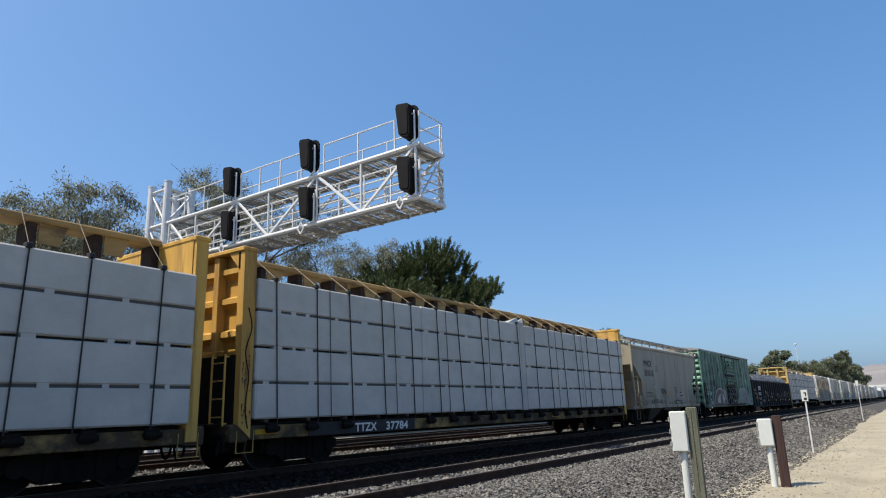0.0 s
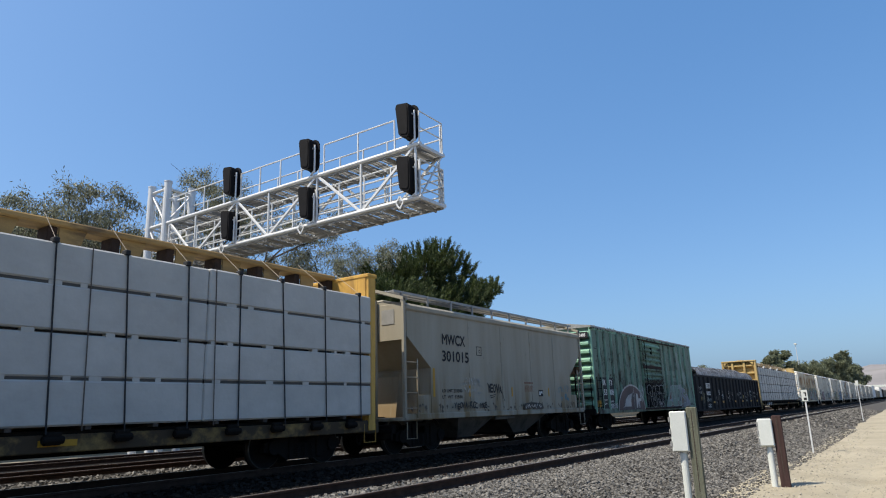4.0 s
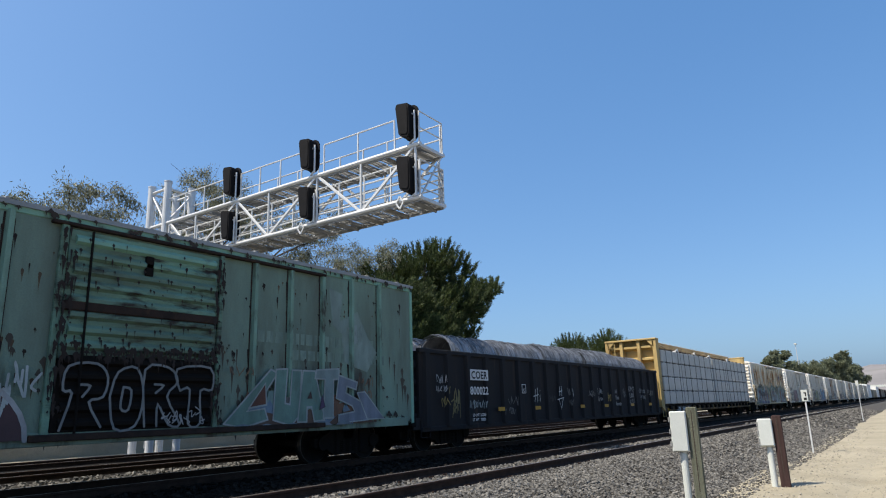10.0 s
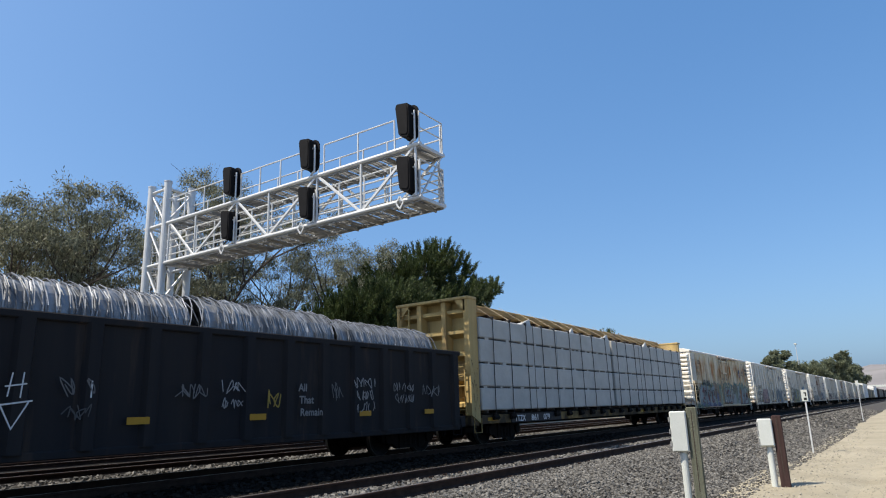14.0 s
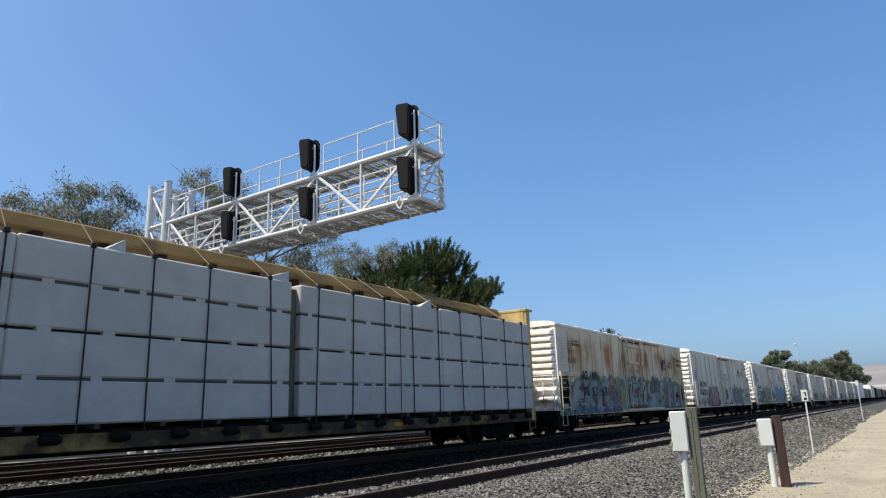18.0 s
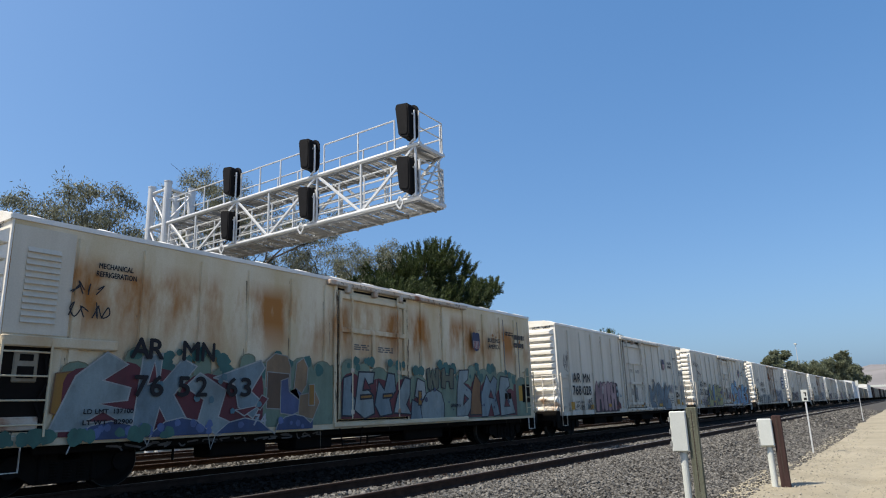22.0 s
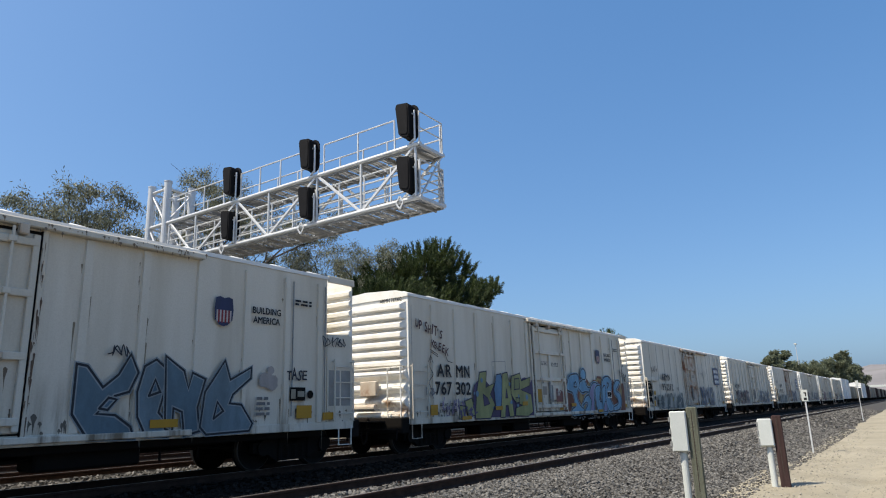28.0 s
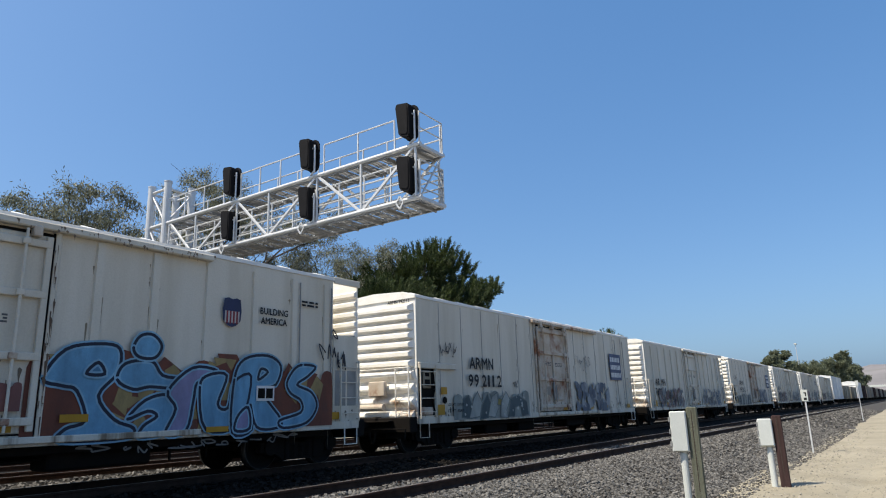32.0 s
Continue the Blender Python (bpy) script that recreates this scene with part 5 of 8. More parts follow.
    # a sprayed dome: a dark arch with a pale rim and pale blocks
    arch = lambda r, n=18: [(4.28 + r * 1.62 * math.cos(math.pi * k / n), 0.88 + r * math.sin(math.pi * k / n)) for k in range(n + 1)]
    dome = Mesh()
    dome.add([(a, yf, b) for a, b in arch(1.12)], [tuple(range(19))])
    part("sprayed_dome", dome, paint_of((0.075, 0.04, 0.045)), car, "large dark red sprayed half-dome")
    part("sprayed_rim", strokes([arch(1.12)], 0.075, yf - 0.003), paint_of((0.36, 0.36, 0.36)), car, "pale sprayed rim")
    part("sprayed_core", Mesh().add([(a, yf - 0.0015, b) for a, b in arch(0.78)], [tuple(range(19))]), paint_of((0.055, 0.045, 0.058)), car, "dark violet core of the dome")
    piece(car, yf - 0.004, 0.0, 1.0, 0.0, 1.0, [((0.42, 0.41, 0.41), [(3.2, 1.02), (3.42, 1.36), (3.8, 1.55), (4.35, 1.64), (4.22, 1.4), (4.16, 1.02)]), ((0.075, 0.04, 0.045), [(4.12, 0.92), (4.16, 1.35), (4.5, 1.4), (4.52, 0.92)]),
        ((0.42, 0.41, 0.41), [(4.82, 0.95), (4.86, 1.62), (5.08, 1.62), (5.2, 1.38), (5.5, 1.42), (5.52, 1.26), (5.3, 1.24), (5.34, 0.95), (5.2, 0.95), (5.12, 1.2), (5.0, 0.95)])], (0.06, 0.05, 0.06), 0.02)
    part("sprayed_line", strokes([[(4.56, 0.9), (4.56, 1.95)], [(4.4, 1.5), (4.4, 1.68), (4.62, 1.68), (4.62, 1.5), (4.4, 1.5)], [(3.0, 1.0), (3.3, 1.05)]], 0.03, yf - 0.014), paint_of((0.3, 0.3, 0.3)), car)
    tag = [[(0.02, 0.02), (0.07, 0.55), (0.02, 0.6), (0.04, 0.95), (0.2, 1.0), (0.27, 0.8), (0.25, 0.5), (0.17, 0.42), (0.25, 0.05)], [(0.11, 0.68), (0.17, 0.66), (0.13, 0.5)], [(0.29, 0.5), (0.33, 0.88), (0.45, 0.95), (0.5, 0.5), (0.46, 0.05), (0.33, 0.02), (0.29, 0.5)], [(0.37, 0.65), (0.42, 0.6), (0.41, 0.3), (0.36, 0.33), (0.37, 0.65)],
           [(0.52, 0.03), (0.5, 0.93), (0.66, 0.98), (0.73, 0.75), (0.66, 0.5), (0.76, 0.05), (0.68, 0.05), (0.6, 0.38), (0.6, 0.03)], [(0.57, 0.7), (0.63, 0.68), (0.58, 0.56)], [(0.75, 0.6), (0.72, 0.96), (0.97, 1.0), (0.99, 0.62), (0.9, 0.6), (0.91, 0.05), (0.82, 0.05), (0.82, 0.62), (0.75, 0.6)]]
    for line in tag:
        part("sprayed_line", strokes([curl([(6.5 + 2.85 * a, 0.98 + 1.05 * b) for a, b in line], 3)], 0.04, -hw - 0.136), paint_of((0.2, 0.21, 0.21)), car, "white sprayed outline of a fat letter")
    scribble(car, 8.3, 9.2, 1.0, 1.3, (0.34, 0.34, 0.34), 11, -hw - 0.138, 0.018, 8)
    rust = (0.03, 0.02, 0.016)
    panel = [0.72, 1.5, 2.32, 3.12, 3.95, 4.75, 5.55, 10.35, 11.35, 12.35, 13.35, 14.4]
    stains(car, [x + s for x in panel for s in (-0.1, 0.1)], 1.2, 4.2, rust, 150, 201, -hw - 0.003, 0.022, 0.5)
    stains(car, (0.2, 6.2), 1.9, 3.9, rust, 60, 202, -hw - 0.004, 0.03, 0.22)
    stains(car, (9.6, 15.6), 1.2, 3.9, rust, 60, 203, -hw - 0.004, 0.03, 0.25)
    stains(car, (0.2, 15.6), 1.2, 4.0, (0.11, 0.075, 0.045), 90, 204, -hw - 0.002, 0.025, 0.3)
    stains(car, (0.2, 15.6), 1.4, 2.5, (0.085, 0.07, 0.055), 150, 214, -hw - 0.0025, 0.05, 0.6)
    stains(car, [d0 - 0.1, d0 - 0.02, d1 + 0.06, d1 - 0.06, d0 + 0.08], 1.2, 4.2, rust, 150, 205, -hw - 0.133, 0.032, 0.3)
    stains(car, (d0, d1), 2.05, 4.1, rust, 110, 206, -hw - 0.134, 0.024, 0.14)
    stains(car, (d0, d1), 2.1, 2.35, rust, 150, 207, -hw - 0.134, 0.045, 0.18)
    stains(car, (0.1, 15.7), 0.85, 1.05, (0.05, 0.04, 0.032), 130, 208, -hw - 0.037, 0.08, 0.15)
    stains(car, (0.0, 15.8), 4.33, 4.4, (0.06, 0.045, 0.035), 120, 209, -hw - 0.052, 0.05, 0.06)
    mint, frost, slate, clay = (0.19, 0.285, 0.25), (0.29, 0.33, 0.32), (0.13, 0.2, 0.27), (0.16, 0.08, 0.05)
    spray_shards(car, 10.0, 13.7, 0.92, 1.5, [slate, clay, (0.10, 0.10, 0.10), (0.17, 0.26, 0.24)], 46, 12, yf, 0.36)
    cloud(car, yf - 0.006, 9.7, 14.2, 0.9, 1.3, (0.1, 0.06, 0.045), 1.4, 311)
    frost2, teal3, ash = (0.2, 0.27, 0.27), (0.13, 0.235, 0.2), (0.17, 0.2, 0.25)
    piece(car, yf - 0.008, 9.65, 14.2, 0.85, 2.08, [
        (teal3, [(0.0, 0.12), (0.25, 0.98), (0.29, 0.92), (0.2, 0.5), (0.12, 0.3), (0.22, 0.34), (0.24, 0.16), (0.1, 0.05)]),
        ((0.12, 0.045, 0.03), [(0.13, 0.35), (0.22, 0.75), (0.23, 0.4)]),
        (teal3, [(0.27, 0.15), (0.28, 0.98), (0.35, 1.0), (0.34, 0.42), (0.37, 0.4), (0.38, 0.98), (0.44, 0.98), (0.43, 0.2), (0.38, 0.05)]),
        (teal3, [(0.42, 0.1), (0.45, 0.98), (0.53, 0.98), (0.6, 0.12), (0.53, 0.1), (0.51, 0.35), (0.48, 0.35), (0.48, 0.1)]),
        (frost2, [(0.53, 0.85), (0.54, 1.0), (0.7, 1.04), (0.7, 0.85), (0.66, 0.84), (0.66, 0.15), (0.59, 0.15), (0.6, 0.84)]),
        (ash, [(0.68, 0.5), (0.7, 0.92), (0.84, 0.8), (0.83, 0.66), (0.76, 0.72), (0.75, 0.6), (0.86, 0.45), (0.99, 0.1), (0.7, 0.05), (0.7, 0.2), (0.82, 0.25), (0.8, 0.36)]),
        (ash, [(0.84, 0.6), (0.9, 0.62), (1.06, 0.1), (0.92, 0.1)])], (0.3, 0.34, 0.34), 0.035)
    piece(car, yf - 0.03, 9.65, 14.2, 0.85, 2.08, [((0.06, 0.03, 0.025), [(0.48, 0.5), (0.5, 0.62), (0.51, 0.5)]), ((0.09, 0.05, 0.12), [(0.56, 0.3), (0.58, 0.55), (0.6, 0.35)])], (0.05, 0.05, 0.05), 0.015)
    cloud(car, yf - 0.034, 9.7, 13.3, 0.88, 1.0, (0.15, 0.2, 0.24), 0.7, 312)
    tag_marks(car, 13.55, 1.75, 0.2, 0.5, yf, (0.2, 0.11, 0.06), 313)
    tag_marks(car, 13.5, 1.45, 0.22, 0.62, yf, (0.22, 0.1, 0.05), 314)
    tag_marks(car, 9.75, 1.9, 0.2, 0.6, yf, (0.2, 0.13, 0.08), 315)
    bars(car, 10.3, 14.2, 2.86, 1, 0.24, paint_of((0.195, 0.275, 0.222)), -hw - 0.006, 13)
    bars(car, 11.3, 14.6, 2.5, 1, 0.22, paint_of((0.192, 0.272, 0.22)), -hw - 0.006, 14)
    piece(car, -hw - 0.007, 12.5, 14.3, 2.1, 4.0, [((0.225, 0.3, 0.265), [(0.05, 1.0), (0.3, 0.95), (0.25, 0.6), (0.6, 0.75), (0.8, 0.45), (1.0, 0.25), (0.8, 0.0), (0.35, 0.1), (0.3, 0.45), (0.12, 0.55)]), ((0.25, 0.31, 0.29), [(0.4, 0.55), (0.6, 0.6), (0.62, 0.35), (0.45, 0.3)])], (0.21, 0.29, 0.25), 0.03, None, "faded_emblem", "faded pale emblem worn off the paint")
    scribble(car, 0.3, 2.0, 2.9, 3.6, (0.02, 0.035, 0.035), 15, y - 0.003, 0.03, 6)
    scribble(car, 5.5, 6.2, 1.2, 2.2, (0.40, 0.44, 0.43), 16, yf, 0.04, 6)
    tag_text(car, "SHINING", 1.5, 0.98, 0.19, 0.85, yf, (0.48, 0.48, 0.48), 17, 0.02)
    running_gear(car, L, (2.1, L - 2.1))
    return car


# ---- black gondola with coils of wire rod ----
def gondola(L):
    car = thing("gondola_car", "black high-sided gondola car loaded with wire rod coils", "railway car", "freight train")
    hw, z0, z1 = 1.5, 0.62, 2.74
    for s in (-1, 1):
        part("side_wall", Mesh().box(0.1, L - 0.1, s * (hw - 0.03) - 0.03, s * (hw - 0.03) + 0.03, z0, z1), M_GOND, car)
    part("floor_plate", Mesh().box(0.1, L - 0.1, -hw + 0.06, hw - 0.06, z0 + 0.25, z0 + 0.33), M_GOND, car)
    for f0, f1 in ((0.04, 0.12), (L - 0.12, L - 0.04)):
        part("end_wall", Mesh().box(f0, f1, -hw, hw, z0 + 0.1, z1, 0.01), M_GOND, car)
    for s in (-1, 1):
        part("top_rail", Mesh().box(0, L, s * hw - 0.06, s * hw + 0.07, z1 - 0.06, z1 + 0.07, 0.02), M_GOND, car)
        part("side_sill", Mesh().box(0.1, L - 0.1, s * hw - 0.04, s * hw + 0.05, z0 - 0.06, z0 + 0.08, 0.02), M_GOND, car)
    for i in range(20):
        x = 0.35 + (L - 0.7) * i / 19
        for s in (-1, 1):
            part("side_post", Mesh().prism([(x - 0.16, s * hw), (x - 0.10, s * (hw + 0.10)), (x + 0.10, s * (hw + 0.10)), (x + 0.16, s * hw)], z0 + 0.05, z1 - 0.04, "z"), M_GOND, car)
    for end in (0, 1):
        f = (lambda x: x) if end == 0 else (lambda x: L - x)
        for z in (1.0, 1.45, 1.9, 2.35):
            part("end_rib", Mesh().box(f(-0.04), f(0.06), -hw + 0.1, hw - 0.1, z - 0.07, z + 0.07, 0.02), M_GOND, car)
        part("end_sill", Mesh().box(f(-0.25), f(0.1), -hw, hw, 0.62, 0.95, 0.02), M_GOND, car)
        stirrup(car, f(0.05) - (0.42 if end else 0), -hw - 0.03, M_GOND)
    ladder(car, -1.4, -0.98, 0.0, 0.9, 2.5, 5, M_GOND, True)
    y = -hw - 0.104
    part("name_plate", Mesh().box(2.52, 3.58, y - 0.01, y - 0.004, 1.98, 2.30), M_TEXTWHITE, car, "white plate")
    sign_text(car, "COER", 2.58, y - 0.014, 2.03, 0.22, M_TEXTBLACK, 0.92)
    sign_text(car, "800022", 2.5, y - 0.005, 1.56, 0.23, M_TEXTWHITE, 1.05)
    sign_text(car, "LD LMT  212200", 2.6, y - 0.005, 0.92, 0.08, M_TEXTWHITE, 0.75)
    sign_text(car, "LT WT   73800", 2.58, y - 0.005, 0.78, 0.08, M_TEXTWHITE, 0.75)
    part("plate_frame", Mesh().box(5.82, 6.10, y - 0.005, y, 1.60, 1.62).box(5.82, 6.10, y - 0.005, y, 1.88, 1.90).box(5.82, 5.84, y - 0.005, y, 1.62, 1.88).box(6.08, 6.10, y - 0.005, y, 1.62, 1.88), M_TEXTWHITE, car)
    sign_text(car, "C", 5.9, y - 0.005, 1.65, 0.11, M_TEXTWHITE)
    for x in (4.15, 6.75, 10.7, 13.3, 16.6, 19.25):
        part("reflector", Mesh().box(x, x + 0.42, y - 0.004, y, 1.05, 1.17), M_REFLECT, car)
    for k, (x, z, h, w, g) in enumerate(((0.75, 1.85, 0.24, 0.5, 0.42), (0.7, 1.62, 0.18, 0.6, 0.34), (4.75, 1.2, 0.3, 0.75, 0.14), (4.6, 0.92, 0.24, 0.7, 0.14), (7.9, 1.25, 0.3, 0.5, 0.05), (9.55, 1.5, 0.3, 0.55, 0.15), (9.6, 1.15, 0.24, 0.5, 0.08), (11.6, 1.48, 0.26, 0.65, 0.16),
                                         (12.5, 1.56, 0.28, 0.65, 0.32), (12.6, 1.28, 0.2, 0.5, 0.28), (15.6, 1.4, 0.42, 0.4, 0.14), (16.4, 1.7, 0.24, 0.75, 0.34), (16.5, 1.42, 0.24, 0.6, 0.3), (16.5, 1.14, 0.24, 0.65, 0.28), (17.9, 1.62, 0.22, 0.85, 0.26), (18.0, 1.34, 0.22, 0.8, 0.24), (19.2, 1.5, 0.3, 0.85, 0.22))):
        tag_marks(car, x, z, h, w, y - 0.006, (g, g, g * 1.02), 500 + k, 0.02)
    tag_marks(car, 0.95, 1.2, 0.34, 0.42, y - 0.006, (0.22, 0.17, 0.05), 520, 0.03)
    tag_marks(car, 1.5, 0.9, 0.9, 0.45, y - 0.006, (0.16, 0.13, 0.05), 522, 0.026)
    tag_marks(car, 13.6, 1.28, 0.36, 0.5, y - 0.006, (0.3, 0.21, 0.04), 521, 0.03)
    part("chalk_mark", strokes([[(6.74, 1.32), (6.82, 1.75)], [(6.94, 1.30), (6.98, 1.78)], [(6.66, 1.5), (7.06, 1.56)], [(7.14, 1.33), (7.15, 1.55)], [(7.16, 1.68), (7.17, 1.70)], [(8.80, 1.52), (8.84, 1.85)], [(8.98, 1.50), (9.0, 1.86)], [(8.76, 1.66), (9.05, 1.7)]], 0.022, y - 0.005), M_TEXTWHITE, car, "white chalk greeting Hi")
    part("chalk_mark", strokes([[(8.7, 1.42), (8.9, 1.05), (9.1, 1.42)], [(8.6, 1.38), (9.15, 1.45)], [(10.05, 1.5), (10.05, 1.75)]], 0.025, y - 0.005), M_TEXTWHITE, car)
    tag_marks(car, 2.42, 1.14, 0.26, 1.05, y - 0.005, (0.3, 0.36, 0.38), 21)
    scribble(car, 1.3, 1.9, 1.0, 1.9, (0.2, 0.18, 0.08), 22, y - 0.004, 0.03, 5)
    for k, word in enumerate(("All", "That", "Remain")):
        sign_text(car, word, 14.6 + 0.03 * k, y - 0.005, 1.62 - 0.26 * k, 0.16, paint_of((0.22, 0.22, 0.225)))
    # coils of wire, laid on their sides in two rows: open rings of thick wire
    rng = np.random.default_rng(7)
    coils = [(2.0, 4.75, -0.66), (4.85, 8.3, -0.62), (8.4, 12.1, -0.64), (12.2, 16.1, -0.66), (16.2, 20.2, -0.62), (1.7, 6.4, 0.72), (6.5, 12.4, 0.72), (12.5, 19.5, 0.7)]
    for ci, (xa, xb, yc) in enumerate(coils):
        dead = 0.0 if xa < 8 else 0.1 if xa < 15 else 0.04
        core = Mesh()
        R = 0.70 + 0.03 * (ci % 2)
        zc = 2.68 + dead
        n, m2 = 20, 12
        for j in range(m2 + 1):
            x = xa + 0.1 + (xb - xa - 0.2) * j / m2
            rr = R - 0.05 + 0.025 * math.sin(j * 1.7 + ci)
            for i in range(n):
                a = 2 * math.pi * i / n
                core.v.append((x, yc + rr * math.cos(a), zc + rr * math.sin(a)))
        for j in range(m2):
            for i in range(n):
                core.f.append((j * n + i, j * n + (i + 1) % n, (j + 1) * n + (i + 1) % n, (j + 1) * n + i))
        core.m = [0] * len(core.f)
        coil = part("wire_coil", core, M_WIRE, car, "grey coil of wire rod")
        ring = Mesh()
        loops = int((xb - xa) * 30)
        for q in range(loops):
            x = xa + (xb - xa) * q / loops + rng.normal(0, 0.03)
            tilt = rng.normal(0, 0.10)
            r0 = R + rng.uniform(-0.05, 0.035)
            a0, a1 = (-0.15, math.pi + 0.15)
            steps = 9
            prev = None
            for k in range(steps + 1):
                a = a0 + (a1 - a0) * k / steps
                dz = 0.04 * math.sin(3 * a + q)
                c = Vector((x + tilt * (a - 1.57) + 0.10 * math.cos(a) * tilt, yc - (r0 + dz * 0.3) * math.cos(a), zc + (r0 + dz * 0.3) * math.sin(a)))
                if prev is not None:
                    ring.rod(prev, c, 0.0105, 3, None, False)
                prev = c
        part("wire_winding", ring, M_WIRE, coil, "loose loops of wire", "stuff")
    running_gear(car, L, (2.0, L - 2.0))
    return car


# ---- white refrigerator cars ----
def reefer(L, label, side, number, rust=False, flat=False, compartment=False, rusty_door=False):
    car = thing("refrigerator_car", label, "railway car", "freight train")
    hw, z0, z1 = 1.52, 0.80, 4.22
    back = L - 0.06 if compartment else L - 0.92
    part("body", Mesh().box(0.08, back, -hw, hw, z0, z1, 0.025), side, car)
    if not compartment:
        # open bay at the rear end, under the sky: side sheets below, a rail along the eaves
        rear = Mesh().box(back, L - 0.06, -hw, -hw + 0.04, z0, 2.92).box(back, L - 0.06, hw - 0.04, hw, z0, 2.6)
        for sy in (-1, 1):
            rear.box(back, L - 0.02, sy * hw - 0.04, sy * hw + 0.02, 4.14, 4.3, 0.01)
        rear.box(back, L - 0.06, -hw + 0.04, hw - 0.04, 1.9, 1.94)
        bay = part("rear_bay", rear, side, car, "open-topped bay behind the body")
        for i in range(5):
            zz = 3.0 + i * 0.245
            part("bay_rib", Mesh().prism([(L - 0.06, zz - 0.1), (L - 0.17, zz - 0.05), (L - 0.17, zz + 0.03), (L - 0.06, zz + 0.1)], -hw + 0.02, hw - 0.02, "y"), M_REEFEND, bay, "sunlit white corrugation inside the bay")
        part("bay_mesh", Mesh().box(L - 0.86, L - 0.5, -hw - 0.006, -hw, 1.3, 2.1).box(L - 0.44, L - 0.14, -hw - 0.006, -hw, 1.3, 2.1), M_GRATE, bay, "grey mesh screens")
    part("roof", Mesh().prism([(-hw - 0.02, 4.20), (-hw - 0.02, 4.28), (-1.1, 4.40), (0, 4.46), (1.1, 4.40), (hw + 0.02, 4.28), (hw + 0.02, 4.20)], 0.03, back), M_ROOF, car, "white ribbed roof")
    for i in range(15):
        x = 0.5 + (back - 0.7) * i / 14
        part("roof_rib", Mesh().prism([(-hw, 4.285), (-1.08, 4.40), (0, 4.46), (1.08, 4.40), (hw, 4.285), (1.07, 4.43), (0, 4.49), (-1.07, 4.43)], x - 0.05, x + 0.05), M_ROOF, car)
    for s in (-1, 1):
        part("side_sill", Mesh().box(0.06, L - 0.06, s * hw - 0.04, s * hw + 0.022, z0 - 0.02, z0 + 0.15, 0.01), side, car)
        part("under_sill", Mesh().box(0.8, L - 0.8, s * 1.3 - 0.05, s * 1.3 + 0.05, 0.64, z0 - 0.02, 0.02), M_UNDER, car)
    posts = (1.17, 2.35, 3.55, 4.72, 5.9, 6.95, 10.75, 11.8, 12.95, 14.1, 15.2, 16.2)
    for x in posts:
        for s in (-1, 1):
            if not flat:
                part("side_post", Mesh().prism([(x - 0.085, s * hw), (x - 0.07, s * (hw + 0.05)), (x + 0.07, s * (hw + 0.05)), (x + 0.085, s * hw)], z0 + 0.15, 4.06, "z"), side, car)
            else:
                part("panel_seam", Mesh().box(x - 0.012, x + 0.012, s * hw, s * (hw + 0.008), z0 + 0.15, 4.15), M_GRATE, car)
    y = -hw - 0.053
    stains(car, [x + s for x in posts for s in (-0.1, 0.1)], 1.0, 4.1, (0.25, 0.21, 0.15), 70, 301, -hw - 0.002, 0.018, 0.8, label="thin brown streaks down the side")
    stains(car, (0.2, L - 0.2), 0.95, 1.25, (0.17, 0.15, 0.125), 130, 302, -hw - 0.003, 0.035, 0.3, label="grime splashed along the sill")
    stains(car, (7.3, 10.0), 0.95, 2.1, (0.2, 0.15, 0.11), 60, 303, -hw - 0.048, 0.018, 0.4)
    stains(car, [7.24, 7.3, 9.95, 10.01], 1.0, 4.0, (0.15, 0.1, 0.07), 60, 304, -hw - 0.076, 0.016, 0.5)
    stains(car, (6.95, 12.95), 4.06, 4.18, (0.2, 0.15, 0.11), 70, 305, -hw - 0.162, 0.02, 0.08)
    # plug door with its bars and rails
    d0, d1 = 7.3, 9.95
    dm = M_RUSTDOOR if rusty_door else side
    door = part("plug_door", Mesh().box(d0, d1, -hw - 0.045, -hw, 0.98, 4.0, 0.015), dm, car, "plug door with locking bars")
    for x in (d0 - 0.06, d1 + 0.06):
        part("door_post", Mesh().box(x - 0.05, x + 0.05, -hw - 0.07, -hw, 0.9, 4.1, 0.015), dm, car)
    for z in (1.15, 2.1, 3.05, 3.85):
        part("door_rail", Mesh().box(d0 + 0.05, d1 - 0.05, -hw - 0.125, -hw - 0.045, z - 0.06, z + 0.06, 0.012), dm, door)
    part("door_gap", Mesh().box(d0 - 0.012, d0 + 0.0, -hw - 0.074, -hw, 0.92, 4.06).box(d1, d1 + 0.012, -hw - 0.074, -hw, 0.92, 4.06).box(d0, d1, -hw - 0.03, -hw, 4.0, 4.05).box(d0, d1, -hw - 0.03, -hw, 0.93, 0.98), M_UNDER, car, "dark joint round the door")
    part("door_stile", Mesh().box(8.52, 8.66, -hw - 0.115, -hw - 0.045, 1.2, 3.05, 0.012), dm, door)
    for x in (d0 + 0.08, d1 - 0.08):
        part("door_stile", Mesh().box(x - 0.05, x + 0.05, -hw - 0.115, -hw - 0.045, 1.0, 3.98, 0.012), dm, door)
    part("notice_plate", Mesh().box(7.95, 8.3, -hw - 0.052, -hw - 0.045, 1.55, 1.85), M_PALETAN, door, "small tan notice plate")
    part("lock_box", Mesh().box(8.75, 9.3, -hw - 0.10, -hw - 0.045, 1.35, 1.85, 0.03), dm, door, "recessed lock housing")
    for x, z in ((d0 + 0.3, 4.02), (d1 - 0.3, 4.02), (8.6, 4.02)):
        part("roller_hanger", Mesh().box(x - 0.07, x + 0.07, -hw - 0.18, -hw - 0.04, z - 0.08, z + 0.1, 0.02), M_RUSTDOOR, door, "rusty roller hanger")
